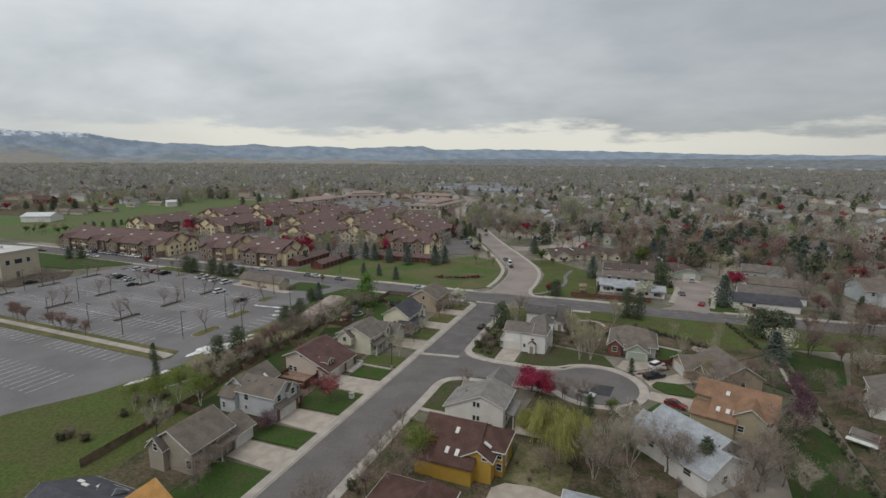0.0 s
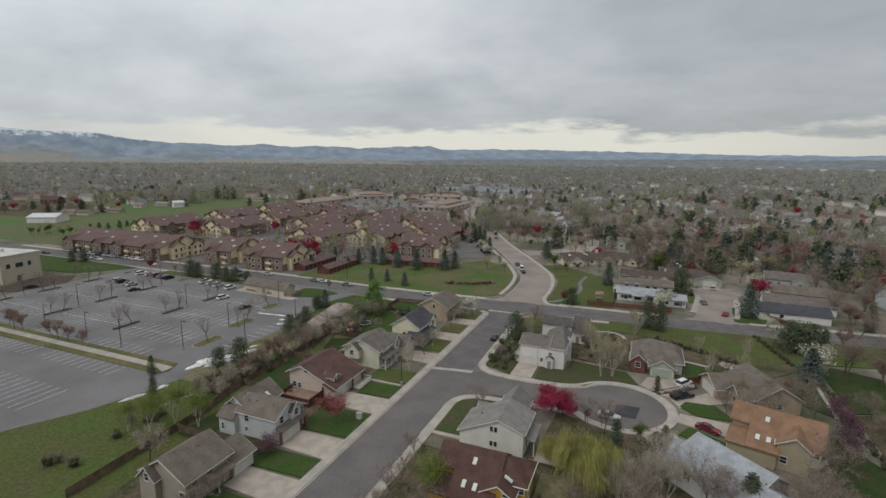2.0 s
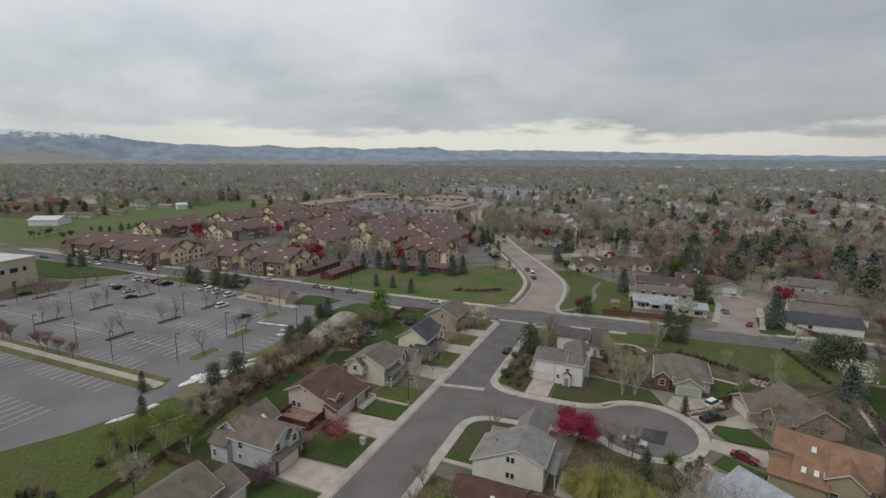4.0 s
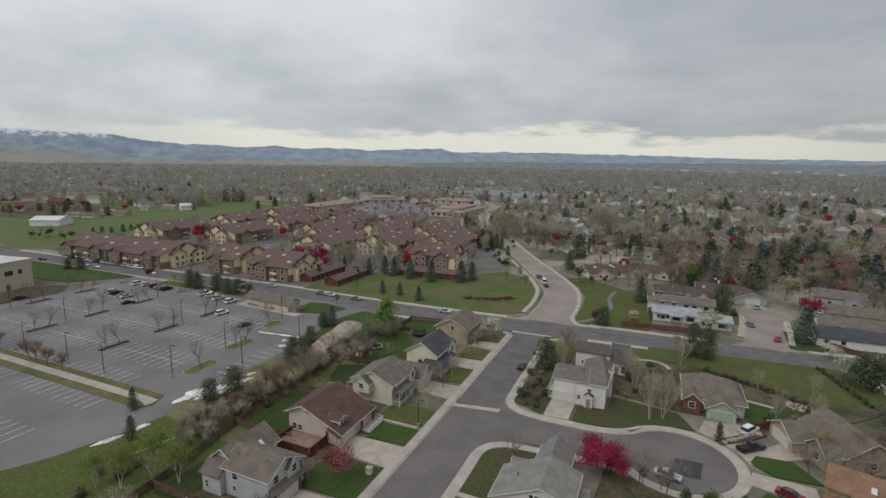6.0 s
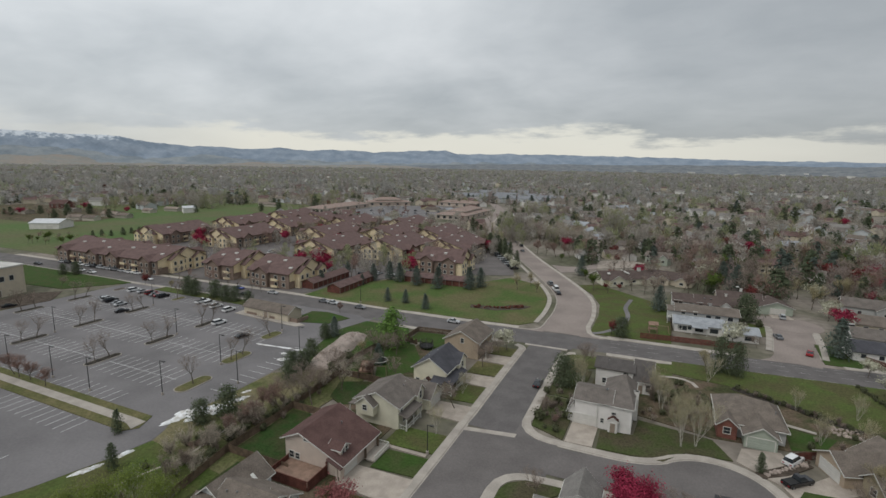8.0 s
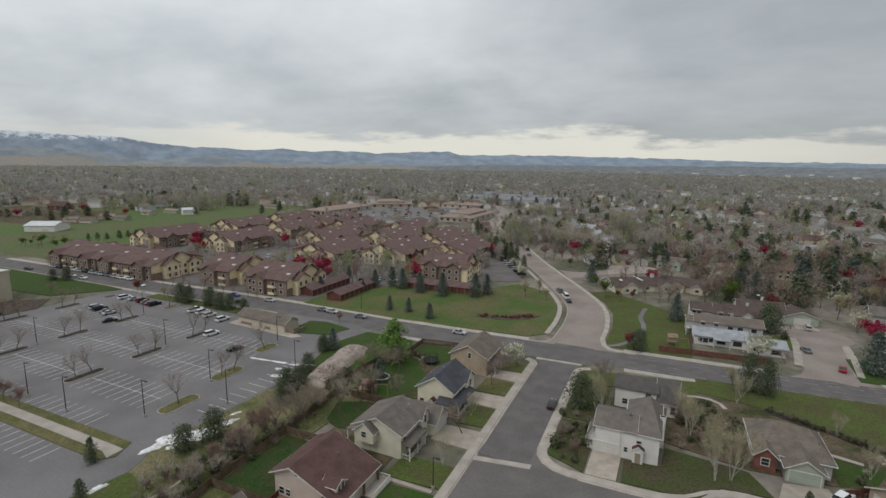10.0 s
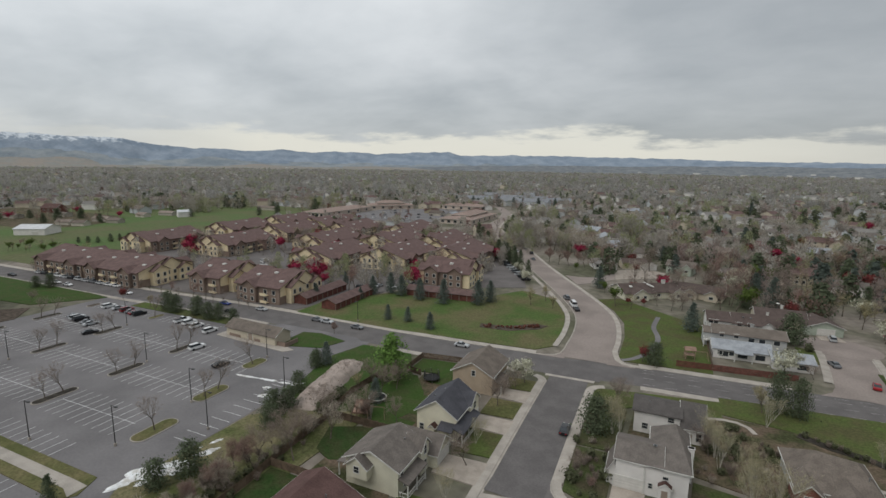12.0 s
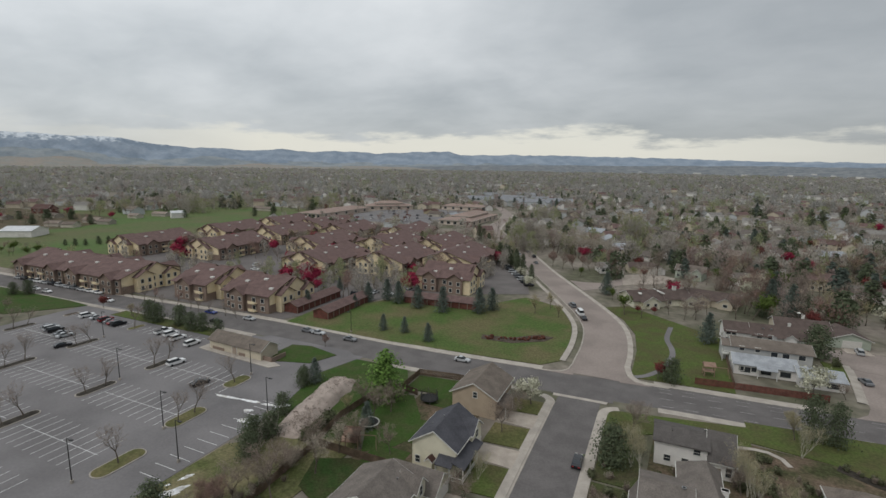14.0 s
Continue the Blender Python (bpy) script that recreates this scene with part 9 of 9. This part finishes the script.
def fence(label, pts, h=1.7, material="wood_fence", step=0.16, board=0.14):
    """A board fence: posts and rails, and each board a piece of its own length joined in bays."""
    t = thing("fence", label, "fence", 0, 0, 0, 0, "fences")
    boards = bmesh.new()
    for (x0, y0), (x1, y1) in zip(pts, pts[1:]):
        Ln = math.hypot(x1 - x0, y1 - y0)
        n = max(1, round(Ln / 2.4))
        an = math.degrees(math.atan2(y1 - y0, x1 - x0))
        for i in range(n):
            m = pose(x0 + (x1 - x0) * i / n, y0 + (y1 - y0) * i / n, 0.1, 0, 0, an)
            w = Ln / n
            bm = bmesh.new()
            box(bm, -0.06, 0.06, -0.06, 0.06, 0, h + 0.1, m)
            part("post", bm, M[material], t)
            bm = boards
            k = int(w / step)
            for j in range(k):
                box(bm, j * w / k, j * w / k + board, -0.03, 0.0, 0.05, h + 0.05 * ((j * 7 + i * 3) % 5) / 5, m)
            box(bm, 0, w, 0.0, 0.05, 0.4, 0.5, m)
            box(bm, 0, w, 0.0, 0.05, h - 0.4, h - 0.3, m)
    tagged(part("board", boards, M[material], t), kind="stuff")


fence("weathered dark wooden fence behind the yards", [(-33, 20), (-34.4, 45), (-37, 61), (-37, 74), (-37.8, 84), (-38.4, 97), (-40.6, 110), (-39.5, 122), (-35.6, 128)])
fence("dark wooden fence round the corner yard", [(-21.4, 138.8), (-24.6, 139.1), (-35.2, 137.6), (-35.2, 128), (-30.2, 126.8)])
for x, y in ((-34.2, 41), (-37, 61.6), (-37.2, 80), (-38.4, 99.2)):
    fence("wooden fence between two yards", [(x, y), (-22.6, y)])
fence("red-brown wooden fence along the road", [(31, 163.8), (42, 165.0), (60, 166.6)], 1.8, "wood_red")
fence("red-brown wooden fence beside the white house", [(89, 173.5), (97, 165)], 1.6, "wood_red")
fence("weathered wooden fence beside the lawn", [(40, 164.6), (40, 205)], 1.6)
fence("dark red-brown fence beside the ranch house", [(60.2, 104.3), (64.9, 107.1)], 1.7, "wood_red")
fence("dark wooden fence beside the yard", [(46.5, 28), (46.2, 42)], 1.7)
fence("wooden fence at the far lawn", [(116, 90), (128, 96), (140, 92)], 1.4)


def boulders(name, label, pts_fn, n, material, smin, smax, seed):
    rnd = random.Random(seed)
    t = thing(name, label, "rocks", 0, 0, 0, 0, "", "stuff")
    base = bmesh.new()
    bmesh.ops.create_icosphere(base, subdivisions=1, radius=1)
    tv, tf = [v.co.copy() for v in base.verts], [[v.index for v in f.verts] for f in base.faces]
    base.free()
    V, F = [], []
    for i in range(n):
        x, y, z = pts_fn(rnd)
        s = rnd.uniform(smin, smax)
        q = Euler((rnd.uniform(0, 6), rnd.uniform(0, 6), rnd.uniform(0, 6))).to_matrix()
        o = len(V)
        V += [q @ (c * s * rnd.uniform(0.7, 1.15)) * 1.0 + Vector((x, y, z)) for c in tv]
        F += [[o + k for k in f] for f in tf]
    me = bpy.data.meshes.new(name)
    me.from_pydata([tuple(v) for v in V], [], F)
    me.materials.append(M[material])
    shared("stone", me, t)


def mound(label, x0, y0, x1, y1, half, h, material, name, seed):
    """A long heap with an uneven crest, lying from one end to the other."""
    bm = bmesh.new()
    n, k = 26, 12
    d = Vector((x1 - x0, y1 - y0, 0))
    s = Vector((-d.y, d.x, 0)).normalized()
    rows = []
    for i in range(n + 1):
        f = i / n
        ends = min(1.0, 4.5 * f, 4.5 * (1 - f)) ** 0.6
        row = []
        for j in range(k + 1):
            g = -1 + 2 * j / k
            w = half * (0.75 + 0.25 * ends) * (1 + 0.3 * noise.noise(Vector((f * 7, seed, g))))
            z = h * ends * (1 - abs(g) ** 2.4) * (1 + 0.4 * noise.noise(Vector((f * 14, g * 3, seed)))) + 0.05
            p = Vector((x0, y0, 0)) + d * f + s * g * w
            row.append(bm.verts.new((p.x, p.y, z)))
        rows.append(row)
    for u, v in zip(rows, rows[1:]):
        for j in range(k):
            bm.faces.new((u[j], v[j], v[j + 1], u[j + 1]))
    bmesh.ops.recalc_face_normals(bm, faces=bm.faces[:])
    ob = tagged(part(name, bm, M[material], None), label, "mound")
    for q in ob.data.polygons:
        q.use_smooth = True
    return ob


mound("long mound of pale pinkish rubble with a flat crest", -46.2, 98.5, -51.4, 127.5, 4.0, 2.2, "rock", "rock_mound", 3)


def on_mound(rnd):
    u, w = rnd.uniform(0.02, 0.98), rnd.uniform(-0.85, 0.85)
    x, y = -46.2 - 5.2 * u + w * 3.9, 98.5 + 29 * u + w * 0.7
    return x, y, 0.1 + 2.15 * (1 - abs(w) ** 2.4) * min(1, 4.5 * u, 4.5 * (1 - u)) ** 0.6


boulders("rubble", "loose pale rubble strewn over the mound", on_mound, 420, "rock", 0.08, 0.24, 9)
def snow_patch(x, y, rx, ry, rz, h, seed):
    """A melting patch: an uneven dome whose edge is eaten into."""
    bm = bmesh.new()
    m = pose(x, y, 0.06, 0, 0, rz)
    rings, k = 7, 30
    top = bm.verts.new(m @ Vector((0, 0, h)))
    rows = []
    for j in range(1, rings + 1):
        f = j / rings
        row = []
        for i in range(k):
            a = 2 * math.pi * i / k
            e = 1 + 0.55 * noise.fractal(Vector((math.cos(a) * 1.6 + seed, math.sin(a) * 1.6, seed * 0.7)), 1.0, 2.0, 4)
            z = h * (1 - f ** 2) * (1 + 0.9 * noise.noise(Vector((f * math.cos(a) * 4, f * math.sin(a) * 4, seed))))
            row.append(bm.verts.new(m @ Vector((rx * f * e * math.cos(a), ry * f * e * math.sin(a), max(0.0, z)))))
        rows.append(row)
    for i in range(k):
        bm.faces.new((top, rows[0][i], rows[0][(i + 1) % k]))
        for u, v in zip(rows, rows[1:]):
            bm.faces.new((u[i], v[i], v[(i + 1) % k], u[(i + 1) % k]))
    ob = tagged(part("snow_patch", bm, M["snow"], None), "old melting snow ploughed to the car park edge", "snow")
    for q in ob.data.polygons:
        q.use_smooth = True


for i, (x, y, rx, ry, rz, h) in enumerate(((-56.4, 64.6, 2.2, 1.0, 60, 0.4), (-56.0, 68.2, 3.2, 1.9, 75, 0.6), (-53.6, 71.2, 3.4, 2.3, 60, 0.8), (-51.2, 72.6, 2.8, 1.9, 60, 0.7), (-51.4, 77.4, 2.8, 1.0, 62, 0.45), (-53.4, 66.6, 1.5, 0.8, 60, 0.4), (-52.6, 81.4, 1.5, 0.6, 70, 0.3), (-53.6, 78.6, 0.8, 0.4, 60, 0.2), (-58.6, 100.3, 1.9, 0.8, 25, 0.4), (-70.5, 106.7, 3.4, 0.45, 6, 0.15), (-64, 107.4, 3.0, 0.5, 7, 0.18), (-59, 107.9, 1.8, 0.5, 12, 0.2), (-55.6, 109, 2.2, 0.7, 35, 0.35), (-61, 104, 1.1, 0.5, 20, 0.25), (-54.6, 47, 3.0, 0.8, 75, 0.4), (-53.6, 53, 2.4, 0.7, 80, 0.4))):
    snow_patch(x, y, rx, ry, rz, h, 20 + i * 3.1)
boulders("rock_border", "pale stones along the curved bed", lambda r: (lambda u: (54 + 8.6 * u + r.uniform(-0.5, 0.5), 96.4 + 8.0 * u + r.uniform(-0.5, 0.5), 0.28))(r.random()), 70, "rock", 0.15, 0.38, 15)
boulders("rock_bed", "pale garden stones along the lawn edge", lambda r: (70 + r.uniform(0, 5), 119 + r.uniform(0, 4), 0.2), 60, "rock", 0.15, 0.5, 13)


def trampoline(x, y, net):
    t = thing("trampoline", "round black trampoline with a pale rim" + (" and safety net" if net else ""), "trampoline", x, y, 0.15)
    bm = bmesh.new()
    disc(bm, 0, 0, 0.85, 0.9, 1.9, 20)
    part("mat", bm, M["rubber"], t)
    bm = bmesh.new()
    for k in range(24):
        a, b = 2 * math.pi * k / 24, 2 * math.pi * (k + 1) / 24
        tube(bm, [(2.05 * math.cos(a), 2.05 * math.sin(a), 0.88), (2.05 * math.cos(b), 2.05 * math.sin(b), 0.88)], [0.14, 0.14], 5)
    part("rim", bm, M["rubber" if net else "trim"], t)
    for k in range(6):
        a = math.pi * k / 3
        bm = bmesh.new()
        tube(bm, [(2 * math.cos(a), 2 * math.sin(a), 0), (2 * math.cos(a), 2 * math.sin(a), 2.6 if net else 0.85)], [0.04, 0.04], 5)
        part("leg", bm, M["metal_grey"], t)
    if net:
        bm = bmesh.new()
        for k in range(40):
            a = 2 * math.pi * k / 40
            tube(bm, [(1.95 * math.cos(a), 1.95 * math.sin(a), 0.9), (1.95 * math.cos(a), 1.95 * math.sin(a), 2.5)], [0.03, 0.03], 3)
        part("net", bm, M["rubber"], t)


trampoline(-26.5, 125.4, True)
trampoline(-33.2, 110.1, False)
p = thing("play_house", "small reddish-brown wooden play house in a yard", "play house", -33.4, 104.2, 0.18, 20)
gable(p, -1.3, 1.3, -1.1, 1.1, 1.7, 2.6, "x", "wood_deck", "wood_red", over=0.25, base=0.3, trim="wood_deck")
bm = bmesh.new()
box(bm, -2.3, 1.4, -1.3, 1.3, 0.0, 0.3)
part("floor", bm, M["wood_deck"], p)
bm = bmesh.new()
box(bm, -0.4, 0.4, -1.14, -1.1, 0.3, 1.5)
part("door", bm, M["wood_fence"], p)
for u in (-1.15, 1.15):
    bm = bmesh.new()
    box(bm, -2.25, -2.15, u - 0.05, u + 0.05, 0.3, 1.2)
    part("post", bm, M["wood_deck"], p)


def playset(x, y, rz=0):
    t = thing("play_set", "reddish timber climbing frame in a back yard", "play set", x, y, 0.15, rz)
    for sx in (-1, 1):
        for sy in (-1, 1):
            post(t, sx * 1.2, sy * 1.0, 0, 2.8, 0.08, "wood_deck", "post")
    bm = bmesh.new()
    box(bm, -1.3, 1.3, -1.1, 1.1, 1.3, 1.4)
    part("platform", bm, M["wood_deck"], t)
    gable(t, -1.3, 1.3, -1.1, 1.1, 2.8, 3.5, "x", "wood_deck", "wood_deck", base=2.75, over=0.15, trim="wood_deck")
    bm = bmesh.new()
    tube(bm, [(1.2, 0, 2.4), (4.6, 0, 2.4)], [0.07, 0.07], 6)
    tube(bm, [(4.6, 0, 2.4), (4.9, 1.1, 0)], [0.06, 0.06], 6)
    tube(bm, [(4.6, 0, 2.4), (4.9, -1.1, 0)], [0.06, 0.06], 6)
    part("swing_beam", bm, M["wood_deck"], t)


playset(-32, 102.3, 20)
playset(34.5, 171.5, 10)


def letter_box(x, y):
    t = thing("letter_box", "white brick letter box pillar", "letter box", x, y, 0.2)
    bm = bmesh.new()
    box(bm, -0.5, 0.5, -0.4, 0.4, 0, 1.1)
    part("pillar", bm, M["trim"], t)
    bm = bmesh.new()
    box(bm, -0.6, 0.6, -0.5, 0.5, 1.1, 1.25)
    part("cap", bm, M["concrete"], t)


letter_box(-3.6, 59.2)


def dish(x, y, z):
    t = thing("satellite_mast", "white aerial mast above a roof", "aerial", x, y, z)
    bm = bmesh.new()
    tube(bm, [(0, 0, -2), (0, 0, 3)], [0.05, 0.04], 6)
    part("mast", bm, M["metal_grey"], t)
    bm = bmesh.new()
    disc(bm, 0, 0, 2.6, 2.8, 0.6, 10, None, 0.4)
    part("dish", bm, M["trim"], t)


dish(64, 222, 5.0)
g = thing("garden_shed", "small shed with a white roof", "shed", 96, 81, 0, -30)
gable(g, -1.9, 1.9, -1.2, 1.4, 1.7, 2.4, "x", "wall_grey", "roof_grey", over=0.2)
bm = bmesh.new()
box(bm, -2.4, 2.4, -3.0, -1.6, 1.1, 1.22)
part("table_top", bm, M["trim"], g)
